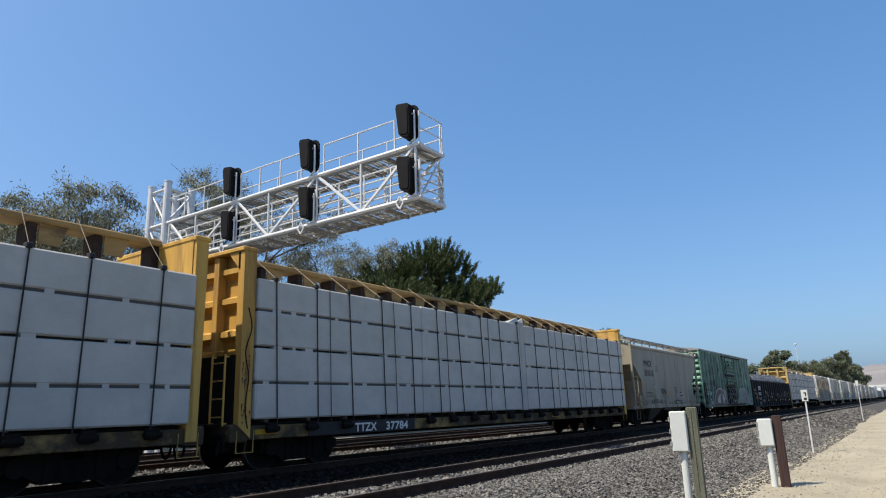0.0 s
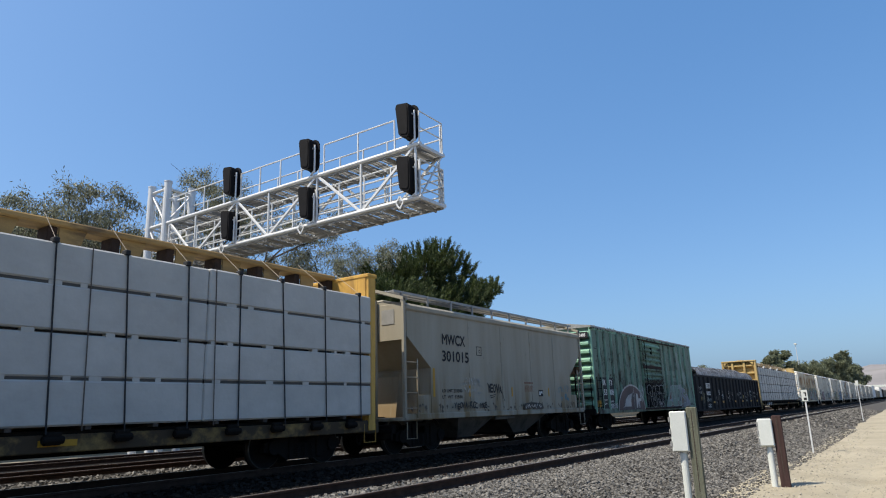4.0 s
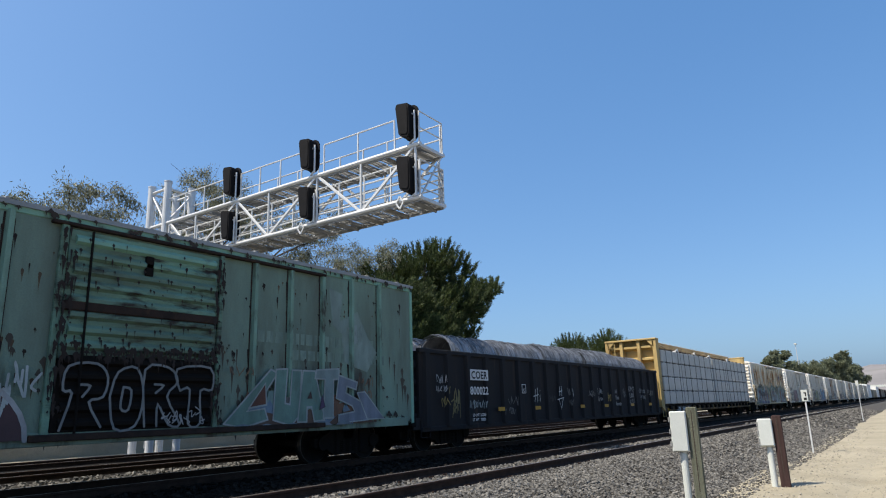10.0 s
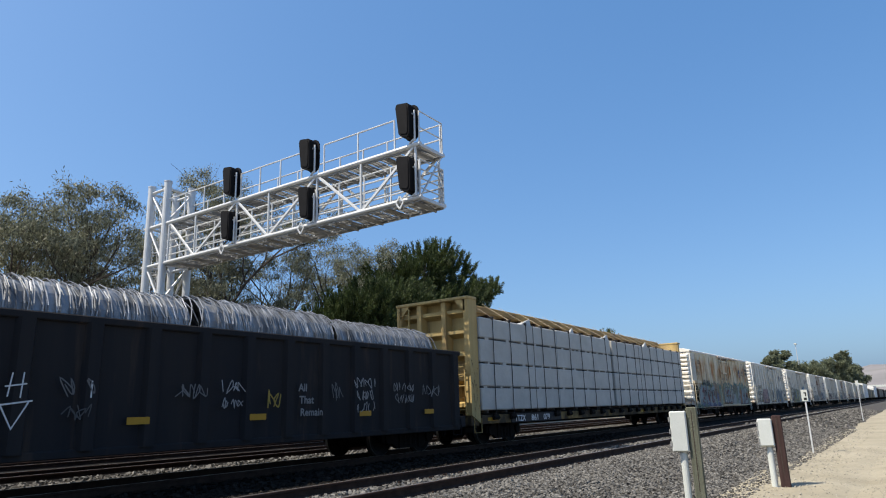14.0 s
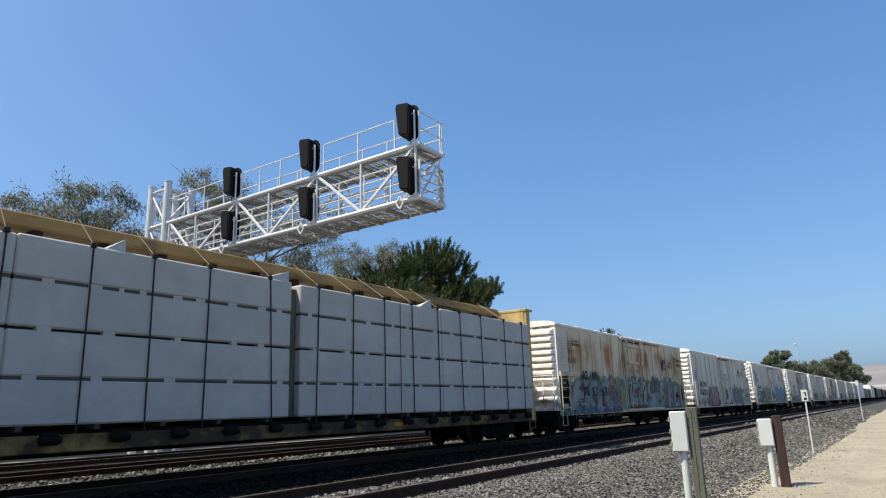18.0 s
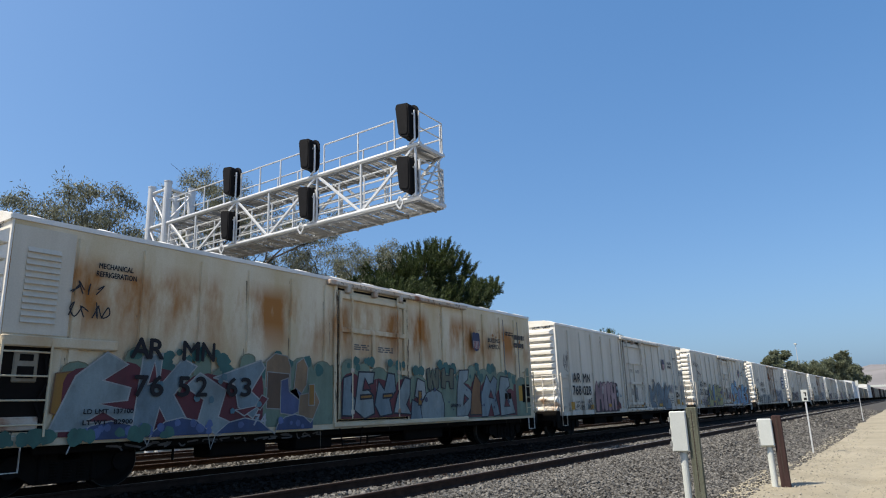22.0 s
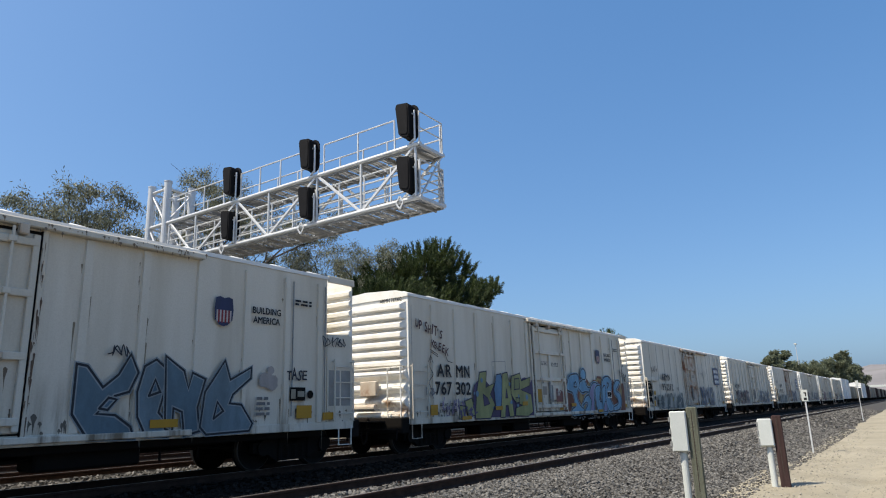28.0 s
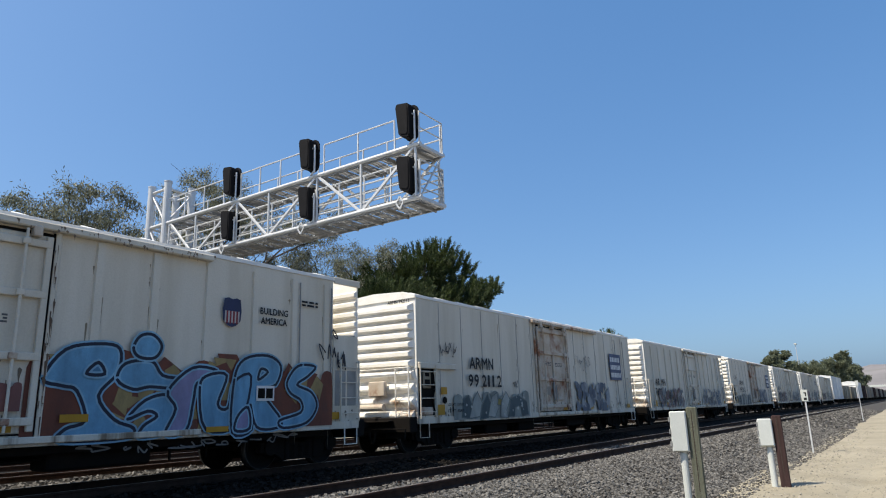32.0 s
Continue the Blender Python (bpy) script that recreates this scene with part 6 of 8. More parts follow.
    for x in (7.72, 9.5):
        bar = part("locking_bar", Mesh().rod((x, -hw - 0.15, 1.0), (x, -hw - 0.15, 4.05), 0.024, 8), dm, door)
        for z in (1.15, 2.1, 3.05, 3.85):
            part("clamp", Mesh().box(x - 0.06, x + 0.06, -hw - 0.18, -hw - 0.1, z - 0.05, z + 0.05, 0.012), M_RUSTDOOR if z < 2.5 else dm, bar)
    part("door_handle", Mesh().box(8.42, 8.5, -hw - 0.14, -hw - 0.08, 1.35, 2.0, 0.012).rod((8.6, -hw - 0.13, 1.3), (8.6, -hw - 0.13, 1.9), 0.03, 8), M_GRATE, door)
    part("door_track", Mesh().box(6.95, 12.95, -hw - 0.16, -hw, 4.08, 4.2, 0.02), M_RUSTDOOR if rust or rusty_door else side, car, "long door guide under the roof edge")
    part("lower_door_track", Mesh().box(7.2, 12.9, -hw - 0.10, -hw, 0.82, 0.93, 0.015), side, car)
    part("door_step", Mesh().bar((7.4, -hw - 0.05, 0.8), (7.5, -hw - 0.05, 0.4), 0.03, 0.02).bar((8.2, -hw - 0.05, 0.8), (8.1, -hw - 0.05, 0.4), 0.03, 0.02).bar((7.48, -hw - 0.05, 0.42), (8.12, -hw - 0.05, 0.42), 0.05, 0.02), M_UNDER, car)
    bars(car, 7.9, 8.45, 2.74, 3, 0.03, paint_of((0.12, 0.12, 0.125)), -hw - 0.05, 5)
    bars(car, 8.8, 9.4, 2.72, 3, 0.03, paint_of((0.12, 0.12, 0.125)), -hw - 0.05, 6)
    # ends: tapering corrugations, ladders, brake gear
    for end in (0, 1):
        f = (lambda x: x) if end == 0 else (lambda x: L - x)
        for i in range(7):
            z = 2.42 + i * 0.255
            for j, (ya, yb) in enumerate(((-1.46, 1.46),)):
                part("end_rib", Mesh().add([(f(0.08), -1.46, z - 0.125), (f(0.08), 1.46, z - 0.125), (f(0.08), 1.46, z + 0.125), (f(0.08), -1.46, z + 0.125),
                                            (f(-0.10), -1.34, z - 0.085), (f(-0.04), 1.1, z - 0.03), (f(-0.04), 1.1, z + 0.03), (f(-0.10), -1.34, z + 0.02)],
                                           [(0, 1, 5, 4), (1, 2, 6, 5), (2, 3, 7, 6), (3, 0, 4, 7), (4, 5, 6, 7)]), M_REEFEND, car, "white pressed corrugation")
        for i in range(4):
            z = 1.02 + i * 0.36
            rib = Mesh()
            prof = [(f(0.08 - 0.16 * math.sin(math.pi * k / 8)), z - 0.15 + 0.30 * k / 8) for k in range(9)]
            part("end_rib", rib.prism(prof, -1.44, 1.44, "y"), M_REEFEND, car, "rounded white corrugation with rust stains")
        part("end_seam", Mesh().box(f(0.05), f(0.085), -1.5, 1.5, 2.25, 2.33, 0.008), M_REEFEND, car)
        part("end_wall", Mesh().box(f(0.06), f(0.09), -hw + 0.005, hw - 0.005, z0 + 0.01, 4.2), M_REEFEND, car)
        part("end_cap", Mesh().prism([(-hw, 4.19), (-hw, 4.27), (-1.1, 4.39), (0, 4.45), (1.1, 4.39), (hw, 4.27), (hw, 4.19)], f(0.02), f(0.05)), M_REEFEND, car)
        part("end_sill", Mesh().box(f(-0.24), f(0.1), -hw + 0.03, hw - 0.03, 0.56, 0.98, 0.03), M_UNDER, car, "grime-blackened end sill")
        if end == 0:
            ladder(car, -1.38, -0.92, -0.06, 0.9, 2.3, 4, M_REEFEND, True)
            ladder(car, 1.05, 1.45, -0.06, 0.9, 2.15, 4, M_REEFEND, True)
            gear = part("brake_gear_box", Mesh().box(-0.2, -0.06, -0.55, 0.05, 1.55, 1.95, 0.02), M_RUSTDOOR, car, "rusty square gear box")
            part("brake_wheel", hand_wheel(-0.22, 0.85, 1.75, 0.27), M_REEFEND, car)
            part("brake_cylinder", Mesh().rod((-0.16, -0.5, 1.25), (-0.16, 0.35, 1.25), 0.09, 12), M_RUSTDOOR, car)
            part("end_handrail", Mesh().rod((-0.16, -1.35, 2.28), (-0.16, 1.2, 2.28), 0.014, 6), M_REEFEND, car)
            part("end_handrail", Mesh().rod((-0.2, -1.35, 0.92), (-0.2, 1.2, 0.92), 0.014, 6), M_REEFEND, car)
            part("brake_step", Mesh().box(-0.45, -0.08, -0.9, 0.6, 0.86, 0.9, 0.008), M_UNDER, car)
    sign_text(car, number, -0.055 + 0.05, -0.55, 4.08, 0.10, M_TEXTBLACK, 0.8, True) if number else None
    ladder(car, 0.1, 0.82, -hw, 0.92, 2.35, 4, side)
    ladder(car, L - 0.75, L - 0.12, -hw, 0.95, 2.35, 4, side)
    for x in (0.12, L - 0.55):
        stirrup(car, x, -hw - 0.03, M_REEFEND)
    if compartment:
        # no opening here: a flat dark panel paints the recess's shade
        part("recess_shade_panel", Mesh().box(0.12, 1.0, -hw - 0.006, -hw + 0.02, 1.0, 2.25), M_UNDER, car, "flat dark panel painted as the shade inside a machinery recess")
        part("recess_lintel", Mesh().box(0.08, 1.9, -hw - 0.09, -hw, 2.25, 2.42, 0.02), side, car)
        unit = part("control_box", Mesh().box(0.3, 0.66, -hw - 0.04, -hw, 1.72, 2.2, 0.02), M_HOPPER, car, "grey control box with dark gauges")
        part("gauge", Mesh().box(0.36, 0.6, -hw - 0.046, -hw - 0.04, 1.78, 1.96), M_UNDER, unit)
        part("gauge", Mesh().box(0.38, 0.58, -hw - 0.046, -hw - 0.04, 2.04, 2.14), M_UNDER, unit)
        part("machine_tank", Mesh().box(0.2, 0.75, -hw - 0.035, -hw, 1.02, 1.22, 0.03), M_RUSTDOOR, car)
        part("recess_jamb", Mesh().box(0.84, 1.0, -hw - 0.03, -hw, 1.0, 2.25, 0.01), side, car)
        part("coolant_hose", Mesh().rod((0.75, -hw - 0.06, 2.1), (0.8, -hw - 0.07, 1.7), 0.02, 6).rod((0.8, -hw - 0.07, 1.7), (0.66, -hw - 0.06, 1.4), 0.02, 6).rod((0.66, -hw - 0.06, 1.4), (0.8, -hw - 0.06, 1.1), 0.02, 6), M_UNDER, car)
    else:
        part("corner_seam", Mesh().box(0.19, 0.205, -hw - 0.004, -hw, 2.4, 3.95), M_GRATE, car)
    part("end_door_outline", Mesh().box(15.35, 15.37, y - 0.002, y + 0.02, 1.1, 4.0).box(16.35, 16.37, y - 0.002, y + 0.02, 1.1, 4.0), M_GRATE, car)
    for x in (0.95, 2.9, 5.35, 9.3, 11.9, 13.6, 16.3):
        part("reflector", Mesh().box(x, x + 0.34, y - 0.002, y + 0.002, 1.0, 1.16 if x > 1 else 1.28), M_REFLECT, car)
    running_gear(car, L, (1.5, L - 1.5))
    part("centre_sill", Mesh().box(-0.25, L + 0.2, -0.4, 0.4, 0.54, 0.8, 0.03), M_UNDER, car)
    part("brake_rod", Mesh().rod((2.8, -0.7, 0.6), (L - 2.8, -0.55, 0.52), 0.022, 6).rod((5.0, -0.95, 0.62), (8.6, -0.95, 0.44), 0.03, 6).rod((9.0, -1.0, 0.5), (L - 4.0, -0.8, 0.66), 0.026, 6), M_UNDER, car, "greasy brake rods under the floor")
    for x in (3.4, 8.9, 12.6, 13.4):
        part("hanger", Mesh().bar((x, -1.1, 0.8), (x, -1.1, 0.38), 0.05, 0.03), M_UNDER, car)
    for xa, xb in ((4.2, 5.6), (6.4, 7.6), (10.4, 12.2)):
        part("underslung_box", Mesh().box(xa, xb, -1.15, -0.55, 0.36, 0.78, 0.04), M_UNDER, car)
    part("vent_panel", Mesh().box(16.45, 17.0, y - 0.004, y, 1.3, 1.9), M_UNDER, car, "dark louvred vent panel") if compartment and not flat else None
    return car, y


def shield(car, x, z, y):
    """A shield with a dark blue head over red and pale stripes, with no lettering."""
    out = [(x - 0.20, z + 0.27), (x - 0.1, z + 0.30), (x, z + 0.27), (x + 0.1, z + 0.30), (x + 0.20, z + 0.27), (x + 0.23, z + 0.05), (x + 0.21, z - 0.16), (x + 0.10, z - 0.26), (x, z - 0.29), (x - 0.10, z - 0.26), (x - 0.21, z - 0.16), (x - 0.23, z + 0.05)]
    s = part("shield_emblem", Mesh().add([(a, y, b) for a, b in out], [tuple(range(12))]), paint_of((0.03, 0.04, 0.10)), car, "shield emblem with blue head and stripes")
    st = Mesh()
    for k in range(5):
        xx = x - 0.16 + k * 0.08
        st.add([(xx - 0.018, y - 0.003, z + 0.03), (xx + 0.018, y - 0.003, z + 0.03), (xx + 0.018, y - 0.003, z - 0.2), (xx - 0.018, y - 0.003, z - 0.2)], [(0, 1, 2, 3)])
    part("stripe", st, paint_of((0.5, 0.45, 0.44)), s)
    st = Mesh()
    for k in range(4):
        xx = x - 0.12 + k * 0.08
        st.add([(xx - 0.018, y - 0.003, z + 0.03), (xx + 0.018, y - 0.003, z + 0.03), (xx + 0.018, y - 0.003, z - 0.22), (xx - 0.018, y - 0.003, z - 0.22)], [(0, 1, 2, 3)])
    part("stripe", st, paint_of((0.25, 0.03, 0.035)), s)


def reefer_lettering(car, y, number, words=True, marks=(1.31, 1.75, 2.29, 2.73), digits=(1.2, 1.49, 1.78, 2.23, 2.52, 2.81), base=(2.05, 1.56)):
    """The car's reporting mark over its number, each letter at its own place between the posts."""
    for ch, x, w in zip("ARMN", marks, (0.34, 0.28, 0.34, 0.28)):
        sign_text(car, ch, x, y - 0.004, base[0], 0.35, M_TEXTBLACK, w)
    for ch, x in zip(number, digits):
        sign_text(car, ch, x, y - 0.004, base[1], 0.35, M_TEXTBLACK, 0.24 if ch != "1" else 0.1)
    for k, row in enumerate(("LD LMT  137100", "LT WT   82900")):
        sign_text(car, row, 1.4, y - 0.004, 1.24 - 0.17 * k, 0.075, M_TEXTBLACK, 0.85)
    if words:
        shield(car, 13.5, 3.14, y - 0.004)
        sign_text(car, "BUILDING", 14.22, y - 0.004, 3.19, 0.135, M_TEXTBLACK, 0.76)
        sign_text(car, "AMERICA", 14.24, y - 0.004, 2.99, 0.135, M_TEXTBLACK, 0.72)
        bars(car, 15.4, 15.9, 3.6, 2, 0.045, M_TEXTBLACK, y - 0.004, 10)


def place(car, front):
    car.matrix_basis = pose(front, TRACK_TRAIN, RAIL_TRAIN)
    TRAIN.append((car, front))
    return car


def build_train():
    RZ = 17.4
    LIFT.append(1)
    bands1 = (1.04, 1.79, 2.52, 3.29, 4.0)
    st1 = [(0.99, 0.86), (2.19, 2.09), (3.36, 3.2), (4.59, 4.44), (5.81, 5.69), (7.06, 6.93), (8.26, 8.02), (9.56, 9.37), (10.77, 10.56), (11.95, 11.84), (13.24, 13.14), (14.45, 14.29), (15.72, 15.52), (16.93, 16.76), (18.08, 18.0), (19.31, 19.14), (20.55, 20.45), (21.73, 21.68)]
    c0 = centre_beam("golden yellow centre-beam flatcar stacked with white-wrapped lumber", M_YELLOW, M_BEAM, [("TTZX", 3.53, 0.78), ("37784", 4.7, 0.89)], st1, (12.02, 12.38), 22.4, "white plastic-wrapped lumber package", [(11.3, 0.72)], 1, bands1, [(2.61, 2.52), (5.06, 4.94), (7.52, 7.4), (9.89, 9.84), (15.0, 14.9), (17.5, 17.4)])
    place(c0, 8.75)
    first = centre_beam("golden yellow centre-beam flatcar with low white-wrapped lumber stacks", M_YELLOW, M_BEAM, [("TTZX", 3.55, 0.8)], [1.0, 2.2, 3.4, 4.6, 5.8, 7.0, 8.2, 9.4, 10.6, 12.0, 14.1, 15.3, 16.5, 17.75, 19.0, 20.0, 21.35], (12.55, 12.85), 22.4, "white plastic-wrapped lumber package", [], 3, (1.0, 1.68, 2.42, 3.14, 3.84))
    place(first, -14.5)
    place(hopper(11.9), 32.2)
    place(box_car(15.85), 45.4)
    place(gondola(21.2), 61.5)
    st2 = [0.85, 2.04, 3.29, 4.51, 5.62, 6.97, 8.14, 9.31, (11.0, 10.85), (12.28, 12.33), (13.5, 13.52), (14.73, 14.73), (15.95, 15.92), (17.18, 17.16), 18.4, 19.6, 21.1, 22.3]
    c2 = centre_beam("faded yellow centre-beam flatcar stacked with white-wrapped lumber", M_TAN, M_BEAM, [("TTZX", 2.25, 0.75), ("861", 3.45, 0.5), ("079", 4.4, 0.5)], st2, (11.5, 11.78), 23.2, "white plastic-wrapped lumber package", [(3.0, 0.7), (10.75, 0.65), (16.4, 0.5), (7.2, 0.35)], 2, (1.06, 1.79, 2.54, 3.31, 4.02), [(15.39, 15.39), (3.78, 3.78)], 0.33)
    place(c2, 83.85)
    # five tagged refrigerator cars, each different
    a1, y = reefer(RZ, "white refrigerator car, rust-streaked above and covered in spray paint below", M_REEFRUST, "ARMN 765263", rust=True, compartment=True)
    ice, navy, plum, sand, teal, mint = (0.165, 0.235, 0.26), (0.045, 0.075, 0.16), (0.15, 0.04, 0.05), (0.26, 0.17, 0.10), (0.045, 0.14, 0.13), (0.17, 0.24, 0.18)
    line = (0.02, 0.022, 0.035)
    yy = y - 0.003
    wine, green, orange = (0.13, 0.03, 0.04), (0.06, 0.16, 0.13), (0.3, 0.15, 0.035)
    sky2, sky3, white = (0.235, 0.29, 0.295), (0.17, 0.235, 0.265), (0.36, 0.37, 0.36)
    cloud(a1, yy, 1.0, 7.15, 0.9, 2.36, mint, 0.5, 50, (0.2, 0.2, 0.13))
    piece(a1, yy - 0.002, 0.9, 1.35, 1.2, 1.9, [(orange, [(0.0, 0.1), (0.05, 0.95), (0.6, 1.0), (1.0, 0.2), (0.4, 0.0)])], (0.2, 0.1, 0.05), 0.02)
    drops(a1, yy - 0.003, 2.0, 7.0, 1.95, 2.36, teal, 26, 0.14, 57)
    cloud(a1, yy - 0.006, 1.05, 5.1, 0.9, 2.15, wine, 0.9, 51)
    piece(a1, yy - 0.009, 1.35, 5.15, 0.82, 2.26, [
        (sky2, [(-0.12, 0.12), (-0.03, 0.7), (0.1, 0.98), (0.2, 0.85), (0.09, 0.66), (0.22, 0.58), (0.21, 0.44), (0.08, 0.4), (0.26, 0.3), (0.24, 0.12)]),
        (sky3, [(0.24, 0.1), (0.27, 0.95), (0.37, 1.0), (0.36, 0.6), (0.48, 0.95), (0.56, 0.86), (0.44, 0.5), (0.54, 0.12), (0.44, 0.06), (0.37, 0.35), (0.34, 0.02)]),
        (sky2, [(0.5, 0.6), (0.58, 0.78), (0.74, 0.56), (0.7, 0.22), (0.82, 0.1), (0.7, -0.02), (0.58, 0.16), (0.61, 0.44)]),
        (sky3, [(0.66, 0.72), (0.96, 0.98), (0.99, 0.88), (0.9, 0.55), (0.98, 0.4), (0.92, 0.18), (0.82, 0.34), (0.79, 0.64)]),
        (wine, [(0.3, 0.62), (0.33, 0.9), (0.35, 0.66)]), (wine, [(0.02, 0.2), (0.1, 0.32), (0.18, 0.2)]), (wine, [(0.8, 0.3), (0.96, 0.36), (0.86, 0.22)])], white, 0.028)
    drops(a1, yy - 0.028, 2.0, 5.0, 1.0, 1.9, (0.1, 0.2, 0.24), 12, 0.07, 52)
    # a boxy tan figure with a blue cap
    piece(a1, yy - 0.009, 5.05, 6.75, 0.95, 2.42, [
        (sand, [(0.05, 0.5), (0.06, 0.86), (0.2, 0.98), (0.4, 0.95), (0.46, 0.8), (0.46, 0.5)]), ((0.12, 0.075, 0.05), [(0.08, 0.22), (0.08, 0.72), (0.44, 0.7), (0.44, 0.45), (0.4, 0.2)]),
        (sand, [(0.52, 0.5), (0.56, 0.86), (0.68, 0.94), (0.76, 0.8), (0.74, 0.55), (0.64, 0.4)]), ((0.075, 0.1, 0.2), [(0.3, 0.15), (0.3, 0.6), (0.42, 0.64), (0.44, 0.45), (0.66, 0.3), (0.66, 0.42), (0.56, 0.5), (0.7, 0.2), (0.5, 0.12)]),
        (sand, [(0.6, 0.1), (0.62, 0.4), (0.9, 0.45), (0.98, 0.3), (0.86, 0.05)]), (orange, [(0.78, 0.25), (0.78, 0.55), (0.88, 0.56), (0.88, 0.25)]), (wine, [(-0.1, 0.25), (0.0, 0.4), (0.1, 0.35), (-0.02, 0.2)])], (0.3, 0.3, 0.28), 0.022)
    cloud(a1, yy - 0.032, 1.2, 6.5, 0.83, 1.16, navy, 1.6, 60, white)
    drops(a1, yy - 0.034, 1.4, 6.4, 0.88, 1.06, (0.1, 0.15, 0.3), 26, 0.07, 63)
    drops(a1, yy - 0.036, 0.2, 3.0, 0.84, 0.96, green, 24, 0.12, 64)
    tag_text(a1, "74", 4.85, 0.95, 0.22, 0.36, yy - 0.037, (0.36, 0.38, 0.4), 65, 0.02)
    # the door's piece, then the long one behind it
    yd = -1.672
    cloud(a1, yd, 7.34, 9.92, 1.0, 2.4, mint, 0.5, 53, (0.2, 0.2, 0.13))
    drops(a1, yd - 0.003, 7.4, 9.9, 2.1, 2.35, teal, 9, 0.11, 66)
    cloud(a1, yd - 0.006, 7.34, 9.95, 1.0, 2.12, wine, 1.0, 67)
    piece(a1, yd - 0.009, 7.35, 10.0, 0.96, 2.1, [
        (sky3, [(0.0, 0.1), (0.02, 0.85), (0.14, 0.92), (0.12, 0.6), (0.2, 0.3), (0.14, 0.08)]), (sky2, [(0.16, 0.2), (0.22, 0.98), (0.44, 0.98), (0.42, 0.75), (0.3, 0.7), (0.42, 0.5), (0.44, 0.12), (0.3, 0.02)]),
        (sky3, [(0.44, 0.3), (0.5, 0.8), (0.58, 0.62), (0.64, 0.98), (0.74, 0.96), (0.76, 0.6), (0.66, 0.4), (0.7, 0.1), (0.52, 0.05)]), (sky2, [(0.72, 0.12), (0.78, 0.5), (0.9, 0.9), (0.99, 0.86), (0.98, 0.5), (0.92, 0.3), (1.0, 0.08)]),
        (orange, [(0.24, 0.42), (0.24, 0.5), (0.4, 0.52), (0.4, 0.44)]), (orange, [(0.56, 0.44), (0.56, 0.52), (0.7, 0.54), (0.7, 0.46)]), (wine, [(0.27, 0.6), (0.3, 0.85), (0.38, 0.62)])], line, 0.04)
    cloud(a1, yy, 10.05, 17.0, 0.86, 2.46, mint, 0.62, 54, (0.2, 0.2, 0.13))
    drops(a1, yy - 0.003, 10.2, 16.0, 2.0, 2.4, teal, 22, 0.14, 68)
    cloud(a1, yy - 0.006, 10.05, 11.3, 0.9, 1.7, wine, 0.8, 69)
    cloud(a1, yy - 0.006, 12.5, 16.0, 0.9, 2.0, wine, 0.8, 71)
    olive, rustc = (0.12, 0.13, 0.09), (0.25, 0.12, 0.05)
    piece(a1, yy - 0.009, 10.05, 12.4, 0.84, 2.3, [
        (sky2, [(0.2, 0.0), (0.22, 0.3), (0.34, 0.52), (0.5, 0.6), (0.64, 0.52), (0.7, 0.3), (0.68, 0.0)]), (sky3, [(0.02, 0.05), (0.05, 0.4), (0.2, 0.32), (0.24, 0.05)]), ((0.33, 0.36, 0.35), [(0.1, 0.45), (0.16, 0.78), (0.3, 0.72), (0.32, 0.5), (0.26, 0.4)]),
        (olive, [(0.34, 0.95), (0.36, 0.6), (0.42, 0.55), (0.46, 0.75), (0.5, 0.55), (0.58, 0.62), (0.6, 0.98), (0.53, 0.98), (0.52, 0.8), (0.46, 0.98), (0.42, 0.8), (0.4, 0.98)]), (olive, [(0.64, 0.62), (0.66, 0.98), (0.72, 1.0), (0.74, 0.85), (0.82, 0.86), (0.84, 1.0), (0.92, 0.98), (0.9, 0.6), (0.83, 0.6), (0.81, 0.74), (0.74, 0.74), (0.72, 0.6)]),
        (orange, [(0.16, 0.3), (0.17, 0.55), (0.23, 0.55), (0.23, 0.3)])], line, 0.03)
    piece(a1, yy - 0.009, 12.3, 16.0, 0.82, 2.28, [
        (sky2, [(0.0, 0.08), (0.02, 0.6), (0.06, 0.98), (0.2, 1.0), (0.18, 0.8), (0.12, 0.72), (0.22, 0.6), (0.26, 0.35), (0.16, 0.08)]), (rustc, [(0.2, 0.1), (0.24, 0.6), (0.3, 0.92), (0.38, 0.75), (0.36, 0.4), (0.42, 0.1)]), (sky3, [(0.38, 0.05), (0.38, 0.5), (0.48, 0.92), (0.54, 0.75), (0.6, 0.9), (0.66, 0.82), (0.62, 0.5), (0.68, 0.08), (0.58, 0.05), (0.54, 0.32), (0.48, 0.05)]),
        (sky2, [(0.7, 0.05), (0.68, 0.6), (0.72, 0.9), (0.86, 0.88), (0.88, 0.7), (0.8, 0.6), (0.9, 0.45), (0.96, 0.1)]), (wine, [(0.1, 0.3), (0.12, 0.5), (0.18, 0.42)]), (wine, [(0.5, 0.45), (0.54, 0.6), (0.58, 0.42)]), (wine, [(0.76, 0.25), (0.8, 0.45), (0.86, 0.25)])], line, 0.036, None)
    drops(a1, yy - 0.03, 10.4, 15.8, 1.0, 1.7, (0.05, 0.07, 0.12), 14, 0.06, 72)
    tag_marks(a1, 12.0, 1.2, 0.1, 0.5, yy - 0.034, line, 73)
    part("small_window", Mesh().box(15.2, 15.36, y - 0.036, y - 0.03, 1.42, 1.6).box(15.42, 15.58, y - 0.036, y - 0.03, 1.42, 1.6), M_UNDER, a1, "small dark twin windows")
    part("reflector", Mesh().box(16.2, 16.44, y - 0.008, y - 0.004, 1.35, 1.85), M_REFLECT, a1)
    tag_marks(a1, 1.0, 3.12, 0.26, 0.6, y - 0.004, (0.02, 0.02, 0.025), 58)
    tag_marks(a1, 1.05, 2.75, 0.28, 0.62, y - 0.004, (0.02, 0.02, 0.025), 61)
